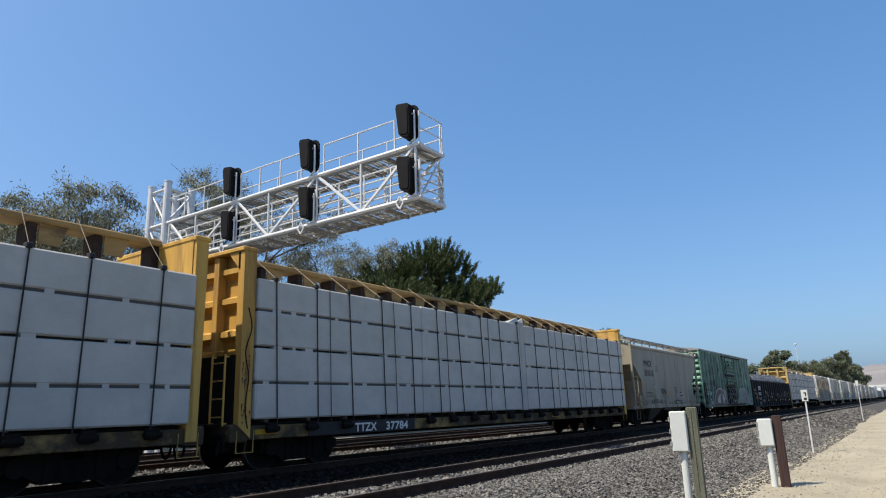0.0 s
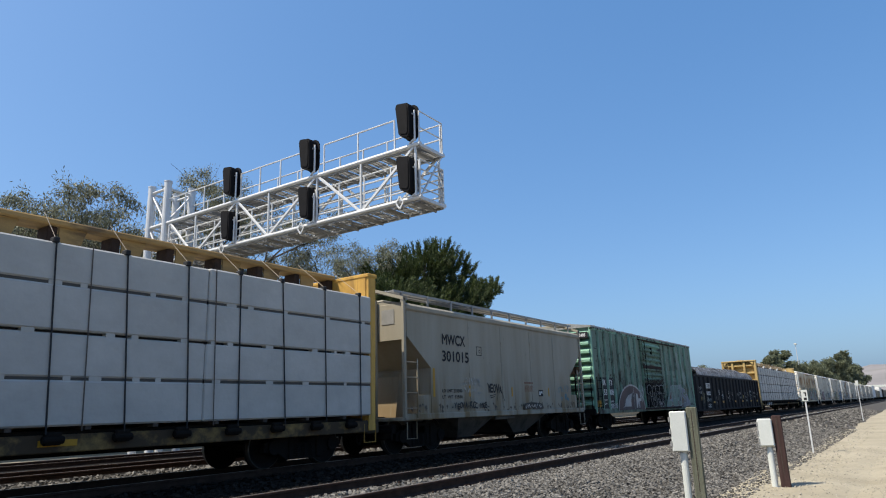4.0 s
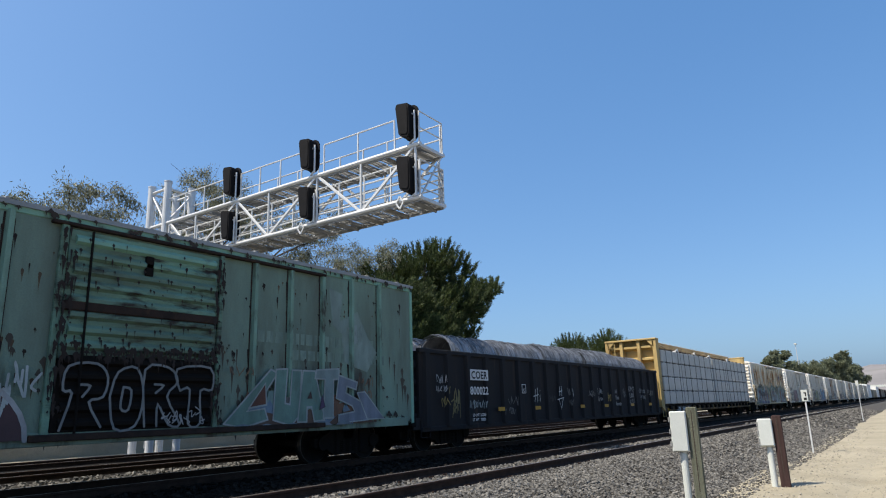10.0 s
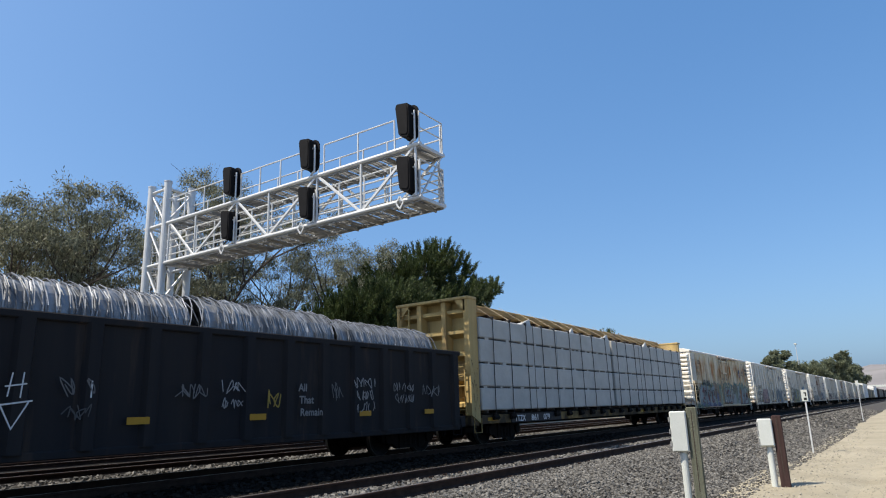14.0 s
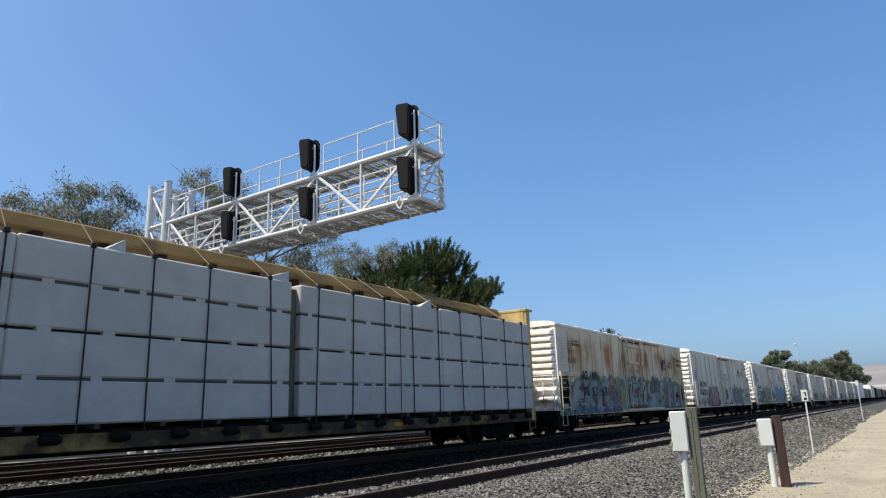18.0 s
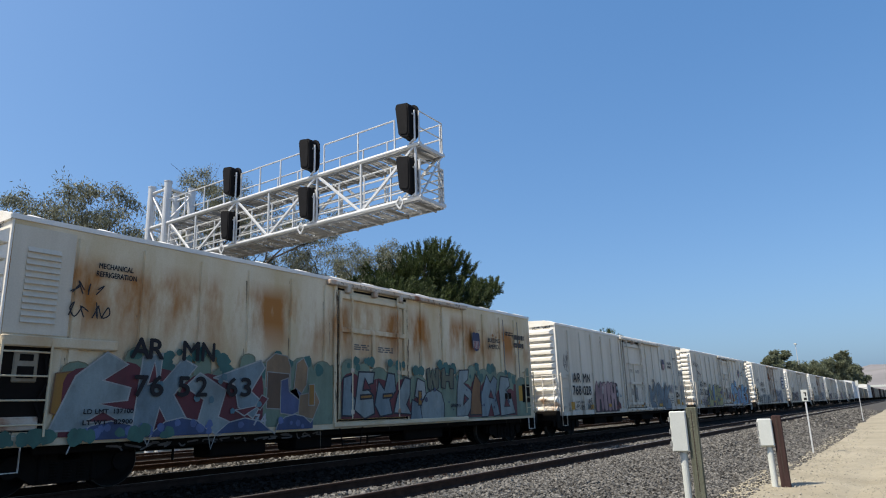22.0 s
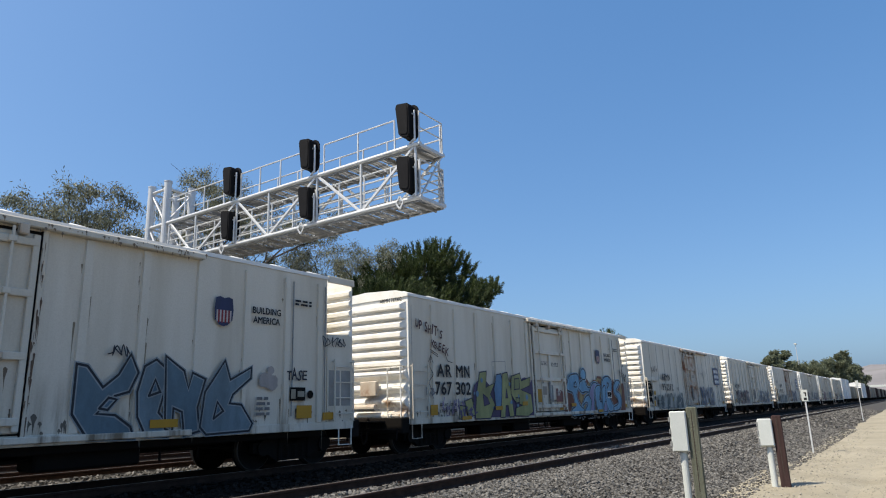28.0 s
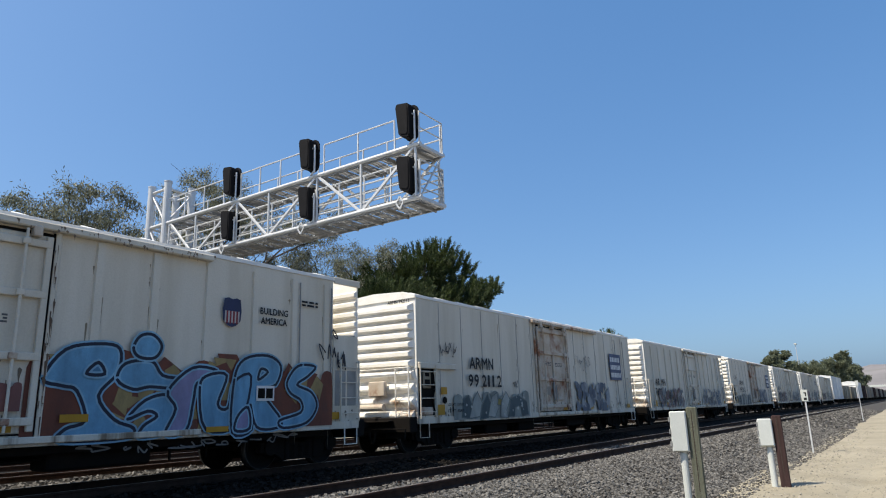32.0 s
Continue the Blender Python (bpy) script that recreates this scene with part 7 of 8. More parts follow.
    bars(a1, 16.05, 16.8, 3.55, 2, 0.16, paint_of((0.05, 0.035, 0.03)), y - 0.004, 56)
    drops(a1, y - 0.006, 13.0, 16.6, 3.2, 3.6, (0.4, 0.17, 0.05), 10, 0.05, 81)
    scribble(a1, 2.0, 7.0, 0.6, 0.76, (0.12, 0.12, 0.12), 59, -1.36, 0.03, 16)
    reefer_lettering(a1, y - 0.045, "765263", True, (2.13, 2.47, 3.14, 3.55), (2.24, 2.54, 3.08, 3.46, 4.16, 4.5), (2.16, 1.52))
    sign_text(a1, "MECHANICAL", 1.45, y - 0.004, 3.62, 0.09, M_TEXTBLACK, 0.62)
    sign_text(a1, "REFRIGERATION", 1.42, y - 0.004, 3.48, 0.09, M_TEXTBLACK, 0.72)
    part("front_panel", Mesh().box(0.1, 1.06, -1.526, -1.52, 2.45, 4.12), M_REEF, a1, "cleaner white front panel")
    for k in range(12):
        part("louvre", Mesh().prism([(-1.52, 2.62 + k * 0.1), (-1.566, 2.62 + k * 0.1), (-1.526, 2.70 + k * 0.1)], 0.32, 0.84), M_REEF, a1)
    place(a1, 109.0)
    a2, y = reefer(RZ, "white refrigerator car with a pink and a blue spray-painted piece", M_REEF, "ARMN 768028")
    reefer_lettering(a2, y, "768028")
    pink, rose = (0.33, 0.2, 0.215), (0.38, 0.255, 0.265)
    cloud(a2, y - 0.003, 3.4, 6.2, 0.84, 2.16, (0.03, 0.022, 0.03), 0.55, 86)
    piece(a2, y - 0.006, 3.4, 6.3, 0.86, 2.14, [
        (pink, [(0.02, 0.1), (0.04, 0.8), (0.1, 1.0), (0.18, 0.72), (0.24, 0.98), (0.31, 0.92), (0.32, 0.1), (0.25, 0.0), (0.22, 0.4), (0.17, 0.4), (0.14, 0.02), (0.06, 0.0)]), (rose, [(0.33, 0.1), (0.33, 0.88), (0.4, 0.98), (0.48, 0.85), (0.46, 0.5), (0.48, 0.06), (0.4, 0.0)]),
        (pink, [(0.5, 0.05), (0.48, 0.9), (0.56, 1.0), (0.64, 0.9), (0.63, 0.55), (0.6, 0.5), (0.62, 0.05), (0.56, 0.0)]), (rose, [(0.64, 0.05), (0.64, 0.95), (0.72, 0.98), (0.73, 0.62), (0.77, 0.62), (0.78, 0.98), (0.86, 0.92), (0.85, 0.05), (0.78, 0.0), (0.76, 0.4), (0.73, 0.4), (0.71, 0.02)])], (0.08, 0.035, 0.05), 0.035)
    drops(a2, y - 0.02, 4.25, 4.5, 1.6, 1.95, (0.42, 0.36, 0.36), 3, 0.09, 87)
    part("reflector", Mesh().box(4.9, 5.2, y - 0.024, y - 0.02, 1.05, 1.18), M_REFLECT, a2)
    spray_shards(a2, 6.0, 6.5, 1.45, 1.95, [(0.30, 0.36, 0.38)], 5, 62, y - 0.026, 0.3)
    spray_shards(a2, 5.9, 6.3, 0.95, 1.3, [(0.16, 0.03, 0.04)], 4, 69, y - 0.026, 0.2)
    blue, pale = (0.10, 0.165, 0.21), (0.14, 0.205, 0.245)
    steel = (0.075, 0.14, 0.2)
    piece(a2, y - 0.006, 10.7, 14.3, 0.82, 2.22, [
        (blue, [(0.0, 0.3), (0.0, 0.86), (0.05, 0.84), (0.13, 0.6), (0.2, 0.75), (0.255, 1.0), (0.3, 0.78), (0.26, 0.55), (0.19, 0.5), (0.11, 0.3), (0.2, 0.28), (0.28, 0.14), (0.3, 0.0), (0.08, 0.02)]),
        (pale, [(0.3, 0.55), (0.33, 0.86), (0.39, 0.95), (0.46, 0.82), (0.44, 0.5), (0.42, 0.3), (0.5, 0.1), (0.48, 0.0), (0.36, 0.02), (0.31, 0.25)]),
        (blue, [(0.45, 0.55), (0.44, 1.0), (0.55, 0.82), (0.58, 0.6), (0.6, 0.8), (0.68, 0.72), (0.64, 0.35), (0.66, 0.05), (0.57, 0.0), (0.55, 0.3), (0.5, 0.35), (0.5, 0.05), (0.46, 0.1)]),
        (pale, [(0.66, 0.1), (0.68, 0.55), (0.75, 0.8), (0.8, 0.98), (0.84, 0.72), (0.98, 0.9), (0.98, 0.75), (0.86, 0.52), (0.84, 0.4), (0.92, 0.38), (1.0, 0.12), (0.98, 0.02), (0.7, 0.0)]),
        (steel, [(0.12, 0.36), (0.16, 0.48), (0.2, 0.46), (0.16, 0.34)]), (steel, [(0.36, 0.5), (0.39, 0.7), (0.42, 0.55)]), (steel, [(0.74, 0.2), (0.76, 0.42), (0.8, 0.3)])], (0.015, 0.018, 0.025), 0.04, (0.26, 0.3, 0.32))
    part("reflector", Mesh().box(12.05, 12.6, y - 0.034, y - 0.03, 0.98, 1.12), M_REFLECT, a2)
    part("reflector", Mesh().box(15.5, 15.95, y - 0.006, y - 0.002, 1.05, 1.32), M_REFLECT, a2)
    part("gauge_panel", Mesh().box(15.3, 15.75, y - 0.006, y - 0.002, 1.42, 1.7), M_UNDER, a2, "dark gauge panel")
    part("gauge", Mesh().box(15.33, 15.46, y - 0.009, y - 0.006, 1.46, 1.66).box(15.52, 15.72, y - 0.009, y - 0.006, 1.5, 1.62), M_HOPPER, a2)
    part("gauge_dial", Mesh().rod((15.9, y - 0.012, 1.55), (15.9, y, 1.55), 0.09, 12), M_UNDER, a2)
    tag_marks(a2, 11.2, 2.16, 0.2, 0.45, y - 0.004, line, 64)
    tag_text(a2, "TASE", 15.2, 1.86, 0.22, 0.6, y - 0.004, line, 66, 0.016)
    tag_marks(a2, 16.25, 2.62, 0.24, 0.78, y - 0.004, line, 67)
    tag_text(a2, "AME", 2.72, 1.2, 0.18, 0.36, y - 0.004, line, 68, 0.018)
    tag_text(a2, "CREW", 2.62, 0.98, 0.18, 0.5, y - 0.004, line, 69, 0.018)
    bars(a2, 14.4, 14.75, 1.5, 4, 0.06, paint_of((0.2, 0.2, 0.2)), y - 0.004, 88)
    drops(a2, y - 0.004, 14.55, 14.85, 1.75, 2.05, (0.4, 0.36, 0.34), 5, 0.14, 70)
    scribble(a2, 0.6, 1.2, 2.4, 3.2, (0.04, 0.04, 0.05), 64, -1.526, 0.02, 7)
    place(a2, 128.5)
    a3, y = reefer(RZ, "white refrigerator car with yellow-green and light blue spray-painted pieces", M_REEF, "ARMN 767302", rusty_door=False)
    lime, moss, violet = (0.30, 0.31, 0.13), (0.22, 0.24, 0.11), (0.07, 0.055, 0.13)
    cloud(a3, y - 0.003, 3.2, 7.15, 0.86, 2.3, violet, 0.8, 70)
    ink = (0.03, 0.026, 0.06)
    lagoon = (0.1, 0.22, 0.36)
    piece(a3, y - 0.006, 3.25, 7.05, 0.84, 2.3, [
        (lime, [(-0.24, 0.02), (-0.22, 0.28), (-0.14, 0.26), (-0.15, 0.0)]), (lime, [(-0.15, 0.36), (-0.04, 0.42), (0.0, 0.08), (-0.09, 0.04)]),
        (lime, [(0.0, 0.0), (0.03, 0.5), (0.09, 0.95), (0.2, 0.98), (0.18, 0.64), (0.33, 0.74), (0.25, 0.5), (0.32, 0.28), (0.24, 0.0)]), (violet, [(0.13, 0.5), (0.2, 0.42), (0.23, 0.3), (0.14, 0.26)]),
        (lagoon, [(0.33, 0.18), (0.31, 0.6), (0.36, 0.92), (0.44, 0.94), (0.48, 0.6), (0.47, 0.18)]), (lime, [(0.4, 0.0), (0.44, 0.5), (0.46, 0.95), (0.55, 0.98), (0.6, 0.6), (0.64, 0.02), (0.56, 0.0), (0.54, 0.25), (0.5, 0.25), (0.48, 0.0)]), (violet, [(0.5, 0.42), (0.52, 0.62), (0.54, 0.42)]),
        (lime, [(0.6, 0.5), (0.62, 0.9), (0.78, 0.98), (0.8, 0.8), (0.98, 0.9), (0.96, 0.7), (0.78, 0.6), (0.98, 0.5), (1.0, 0.1), (0.9, 0.0), (0.66, 0.02), (0.68, 0.2), (0.8, 0.25), (0.66, 0.35)]), (moss, [(0.66, 0.6), (0.67, 0.84), (0.76, 0.86), (0.76, 0.62)]), (moss, [(0.68, 0.3), (0.68, 0.42), (0.75, 0.42), (0.75, 0.32)])], ink, 0.035)
    drops(a3, y - 0.034, 3.1, 6.9, 0.95, 2.0, (0.13, 0.24, 0.34), 14, 0.08, 72)
    part("reflector", Mesh().box(4.45, 4.9, y - 0.04, y - 0.036, 1.08, 1.2).box(6.3, 6.65, y - 0.04, y - 0.036, 1.2, 1.33).box(2.5, 3.0, y - 0.04, y - 0.036, 0.84, 0.94), M_REFLECT, a3)
    part("patch_panel", strokes([[(4.4, 2.12), (4.4, 2.58), (5.28, 2.62), (5.28, 2.2)]], 0.02, y - 0.002), M_GRATE, a3, "outline of a repair patch")
    part("notice_panel", Mesh().box(7.55, 7.95, -1.576, -1.57, 1.3, 1.75), M_REFLECT, a3, "faded yellow notice")
    cloud(a3, -1.63, 8.95, 9.7, 1.3, 1.85, (0.22, 0.09, 0.08), 0.3, 89)
    tag_marks(a3, 9.0, 1.5, 0.24, 0.35, -1.64, (0.55, 0.53, 0.5), 90)
    scribble(a3, 2.3, 3.4, 0.9, 1.25, (0.10, 0.08, 0.17), 77, y - 0.01, 0.05, 8)
    sky_blue, lilac, brick, ochre = (0.13, 0.33, 0.50), (0.24, 0.23, 0.38), (0.17, 0.05, 0.03), (0.33, 0.235, 0.10)
    cloud(a3, y - 0.003, 9.75, 16.4, 0.88, 2.3, brick, 0.7, 71)
    spray_shards(a3, 10.15, 16.0, 0.9, 2.2, [ochre, ochre, brick], 60, 71, y - 0.004, 0.42)
    deep, ink2 = (0.07, 0.2, 0.34), (0.012, 0.018, 0.04)
    piece(a3, y - 0.014, 10.0, 16.0, 0.84, 2.36, [
        (sky_blue, [(0.0, 0.62), (0.05, 0.92), (0.14, 1.0), (0.2, 0.96), (0.2, 0.7), (0.15, 0.45), (0.2, 0.2), (0.26, 0.1), (0.24, 0.0), (0.06, 0.0), (0.07, 0.12), (0.12, 0.2), (0.09, 0.5), (0.05, 0.55)]),
        (sky_blue, [(0.24, 0.2), (0.29, 0.4), (0.36, 0.46), (0.4, 0.3), (0.37, 0.05), (0.28, 0.0), (0.29, 0.12), (0.33, 0.22), (0.3, 0.28)]), (sky_blue, [(0.2, 0.62), (0.22, 0.8), (0.3, 0.84), (0.34, 0.68), (0.41, 0.64), (0.38, 0.54), (0.3, 0.55), (0.25, 0.52)]),
        (sky_blue, [(0.24, 0.98), (0.26, 1.12), (0.3, 1.14), (0.33, 1.02), (0.31, 0.88), (0.26, 0.88)]), (lilac, [(0.36, 0.5), (0.44, 0.78), (0.53, 0.76), (0.51, 0.64), (0.46, 0.6), (0.45, 0.4), (0.43, 0.05), (0.36, 0.02), (0.39, 0.3)]),
        (sky_blue, [(0.47, 0.55), (0.5, 0.7), (0.57, 0.7), (0.54, 0.35), (0.58, 0.3), (0.6, 0.62), (0.67, 0.7), (0.63, 0.1), (0.5, 0.05)]), (sky_blue, [(0.6, 0.65), (0.64, 0.92), (0.74, 0.98), (0.8, 0.85), (0.78, 0.6), (0.72, 0.5), (0.81, 0.12), (0.78, 0.02), (0.7, 0.05), (0.67, 0.35), (0.68, 0.02), (0.6, 0.0)]),
        (sky_blue, [(0.9, 0.88), (0.97, 0.86), (0.93, 0.72), (0.88, 0.6), (0.95, 0.5), (0.98, 0.3), (0.93, 0.08), (0.82, 0.02), (0.8, 0.12), (0.9, 0.22), (0.9, 0.38), (0.85, 0.48), (0.83, 0.62), (0.86, 0.8)]),
        (deep, [(0.11, 0.68), (0.14, 0.8), (0.16, 0.68)]), (deep, [(0.7, 0.66), (0.71, 0.8), (0.74, 0.76)]), (lilac, [(0.61, 0.02), (0.62, 0.2), (0.66, 0.3), (0.67, 0.04)])], ink2, 0.055, (0.22, 0.42, 0.56), "sprayed_letter", "fat light blue sprayed letter", 4)
    part("reflector", Mesh().box(10.3, 10.75, y - 0.05, y - 0.046, 1.12, 1.24).box(13.0, 13.5, y - 0.05, y - 0.046, 0.86, 0.96), M_REFLECT, a3)
    part("gauge_panel", Mesh().box(14.15, 14.62, y - 0.052, y - 0.046, 1.42, 1.72), M_TEXTWHITE, a3, "small dark window in a white frame")
    part("gauge", Mesh().box(14.19, 14.37, y - 0.056, y - 0.052, 1.47, 1.67).box(14.4, 14.58, y - 0.056, y - 0.052, 1.47, 1.67), M_UNDER, a3)
    scribble(a3, 10.6, 15.6, 0.58, 0.76, (0.2, 0.2, 0.2), 78, -1.36, 0.03, 14)
    tag_text(a3, "UP SHIT'S", 0.32, 3.36, 0.25, 1.3, y - 0.004, (0.09, 0.035, 0.035), 73, 0.018, -0.03)
    tag_text(a3, "KREEK", 1.05, 2.84, 0.24, 0.85, y - 0.004, (0.09, 0.035, 0.035), 79, 0.018, -0.04)
    part("scrawled_tag", strokes([[(1.0, 2.78), (1.35, 2.66)], [(1.02, 2.72), (1.36, 2.6)], [(1.7, 2.72), (1.85, 2.5), (2.1, 2.46)], curl([(1.0, 2.6), (0.95, 2.3), (1.1, 2.1), (0.9, 1.9), (1.0, 1.7)], 4), [(0.9, 2.45), (1.0, 2.62), (1.1, 2.42)]], 0.024, y - 0.004), paint_of((0.05, 0.035, 0.04)), a3, "scrawled arrow")
    scribble(a3, 0.75, 1.3, 1.45, 1.75, (0.16, 0.16, 0.18), 74, y - 0.004, 0.025, 5)
    scribble(a3, 1.4, 2.9, 0.9, 1.5, (0.25, 0.20, 0.30), 75, y - 0.004, 0.03, 10)
    tag_marks(a3, 16.15, 2.8, 0.24, 0.42, -1.56, (0.03, 0.03, 0.04), 76, 0.03)
    tag_marks(a3, 15.95, 2.3, 0.42, 0.6, -1.58, (0.03, 0.03, 0.04), 82, 0.032)
    tag_marks(a3, 16.6, 2.12, 0.4, 0.25, -1.56, (0.03, 0.03, 0.04), 83, 0.036)
    reefer_lettering(a3, y, "767302")
    place(a3, 148.05)
    a4, y = reefer(RZ, "white refrigerator car with a rusty door and grey-blue spray paint", M_REEF, "ARMN 992112", flat=True, compartment=True, rusty_door=True)
    reefer_lettering(a4, y - 0.03, "992112", False, (2.64, 3.02, 3.36, 3.78), (2.57, 2.9, 3.36, 3.7, 3.98, 4.3), (2.32, 1.8))
    chalk, petrol = (0.34, 0.36, 0.335), (0.05, 0.085, 0.1)
    cloud(a4, y - 0.003, 1.75, 6.5, 0.84, 1.7, (0.27, 0.3, 0.28), 0.5, 81)
    piece(a4, y - 0.006, 2.15, 6.35, 0.82, 1.66, [
        (petrol, [(0.0, 0.1), (0.02, 0.7), (0.1, 0.85), (0.14, 0.5), (0.12, 0.05)]), (chalk, [(0.1, 0.05), (0.16, 0.7), (0.22, 0.98), (0.28, 0.6), (0.24, 0.1)]), (petrol, [(0.24, 0.0), (0.28, 0.5), (0.36, 0.9), (0.42, 0.4), (0.36, 0.05)]), (chalk, [(0.36, 0.1), (0.42, 0.8), (0.5, 0.95), (0.52, 0.4), (0.46, 0.05)]),
        ((0.3, 0.25, 0.08), [(0.5, 0.5), (0.52, 0.75), (0.57, 0.7), (0.56, 0.48)]), (chalk, [(0.54, 0.05), (0.56, 0.6), (0.64, 1.0), (0.7, 0.7), (0.64, 0.3), (0.66, 0.0)]), (petrol, [(0.66, 0.05), (0.72, 0.75), (0.84, 0.85), (0.98, 0.6), (1.0, 0.1), (0.9, 0.05), (0.88, 0.45), (0.78, 0.4), (0.76, 0.05)])], (0.12, 0.15, 0.15), 0.03)
    drops(a4, y - 0.026, 2.2, 6.3, 0.9, 1.6, (0.42, 0.44, 0.42), 22, 0.05, 155)
    part("dial", Mesh().rod((1.3, y - 0.01, 1.4), (1.3, y, 1.4), 0.1, 14), M_UNDER, a4, "round dark gauge")
    part("reflector", Mesh().box(1.13, 1.42, y - 0.006, y - 0.002, 1.56, 1.76), M_REFLECT, a4)
    tag_marks(a4, 5.4, 1.78, 0.24, 0.3, y - 0.004, (0.05, 0.05, 0.06), 86)
    spray_shards(a4, 10.6, 14.1, 0.9, 1.95, [(0.08, 0.11, 0.16), (0.14, 0.17, 0.21), (0.3, 0.32, 0.34)], 60, 82, y - 0.003, 0.34)
    part("name_panel", Mesh().box(14.5, 15.9, y - 0.004, y, 2.2, 3.35), paint_of((0.06, 0.085, 0.17)), a4, "faded dark blue lettered panel")
    bars(a4, 14.6, 15.8, 3.2, 3, 0.2, M_TEXTWHITE, y - 0.008, 83)
    scribble(a4, 10.8, 12.3, 2.4, 3.1, (0.2, 0.2, 0.21), 84, y - 0.004, 0.025, 7)
    scribble(a4, 1.1, 2.0, 2.5, 3.1, (0.04, 0.04, 0.05), 85, y - 0.004, 0.025, 6)
    place(a4, 167.75)
    a5, y = reefer(RZ, "dusty white refrigerator car with dark scrawled tags", M_REEF, "")
    reefer_lettering(a5, y, "768114", False)
    spray_shards(a5, 1.8, 6.4, 0.9, 1.85, [(0.13, 0.15, 0.18), (0.2, 0.11, 0.11), (0.3, 0.3, 0.3)], 70, 91, y - 0.003, 0.32)
    spray_shards(a5, 10.6, 15.6, 0.9, 1.85, [(0.14, 0.19, 0.25), (0.2, 0.21, 0.23), (0.3, 0.32, 0.33)], 70, 92, y - 0.003, 0.32)
    scribble(a5, 2.0, 6.2, 1.0, 1.8, (0.05, 0.05, 0.06), 93, y - 0.02, 0.04, 14)
    scribble(a5, 10.8, 15.2, 1.0, 1.8, (0.05, 0.05, 0.06), 94, y - 0.02, 0.04, 14)
    place(a5, 187.35)
    x = 207.0
    for i in range(4):
        place(copy_thing((a4, a5, a2, a5)[i], Matrix()), x)
        x += 19.62
    far = far_car("tall_box_car", "tall white box car", M_ROOF, 18.2, 4.95)
    low = far_car("low_grey_car", "grey covered freight car", M_HOPPER, 16.5, 3.6)
    dark = far_car("dark_box_car", "dull brown box car", M_POSTRED, 17.5, 4.4)
    pale = far_car("pale_box_car", "pale tan box car", M_PALETAN, 17.5, 4.3)
    order = [far, low, low, far, dark, pale, pale, dark, pale, dark, pale, dark, pale, pale, dark, pale, dark, dark, pale, dark, pale, dark]
    used = set()
    for car in order:
        one = car if car not in used else copy_thing(car, Matrix())
        used.add(car)
        place(one, x)
        x += 19.9
    LIFT.clear()
    for car, front in TRAIN[:14]:
        for o in car.children:
            if o.name.startswith("wheelset"):
                WHEELSETS.append((o, o.location.x))


def far_car(name, label, material, L, height):
    car = thing(name, label, "railway car", "freight train")
    hw = 1.5
    part("body", Mesh().box(0, L, -hw, hw, 0.9, height - 0.2, 0.03), material, car)
    part("roof", Mesh().prism([(-hw - 0.03, height - 0.22), (0, height), (hw + 0.03, height - 0.22)], 0, L), M_ROOF if material is M_ROOF else M_GRATE, car)
    for i in range(12):
        x = 0.4 + (L - 0.8) * i / 11
        part("side_post", Mesh().box(x - 0.06, x + 0.06, -hw - 0.06, -hw, 0.95, height - 0.25, 0.01), material, car)
    part("door", Mesh().box(L / 2 - 1.4, L / 2 + 1.4, -hw - 0.09, -hw, 1.0, height - 0.35, 0.02), material, car)
    for e in (0, L):
        for k in range(6):
            z = 1.2 + k * (height - 1.7) / 6
            part("end_rib", Mesh().box(e - 0.06, e + 0.06, -hw + 0.1, hw - 0.1, z, z + 0.2, 0.04), M_REEFEND if material is M_ROOF else material, car)
    running_gear(car, L, (1.9, L - 1.9))
    return car


# ---- trees ----
def grow(rng, start, aim, length, radius, depth, wood, tips, droop, spread):
    """Limbs that fork and taper; gathers the tips."""
    p = Vector(start)
    d = Vector(aim).normalized()
    steps = 4
    for i in range(steps):
        q = p + d * (length / steps)
        r0, r1 = radius * (1 - 0.45 * i / steps), radius * (1 - 0.45 * (i + 1) / steps)
        wood.rod(p, q, r0 * (0.45 if depth == 0 else 0.8), 6 if depth > 1 else 4, r1 * (0.4 if depth == 0 else 0.8), False)
        if (depth == 0 and i >= 1 or depth == 1 and i == 3) and rng.random() < 0.72:
            tips.append((q.copy(), d.copy()))
        p = q
        d = (d + Vector((rng.uniform(-1, 1), rng.uniform(-1, 1), rng.uniform(-0.8, 0.9))) * 0.24).normalized()
        if depth > 0 and i >= 1:
            side = Vector((rng.uniform(-1, 1), rng.uniform(-1, 1), rng.uniform(-0.1, 0.8))).normalized()
            grow(rng, p, d * (1 - spread) + side * spread, length * rng.uniform(0.5, 0.75), r1 * 0.6, depth - 1, wood, tips, droop, spread)
    if depth > 0:
        for _ in range(2):
            side = Vector((rng.uniform(-1, 1), rng.uniform(-1, 1), rng.uniform(0, 0.8))).normalized()
            grow(rng, p, d * (1 - spread) + side * spread, length * rng.uniform(0.55, 0.8), radius * 0.5, depth - 1, wood, tips, droop, spread)


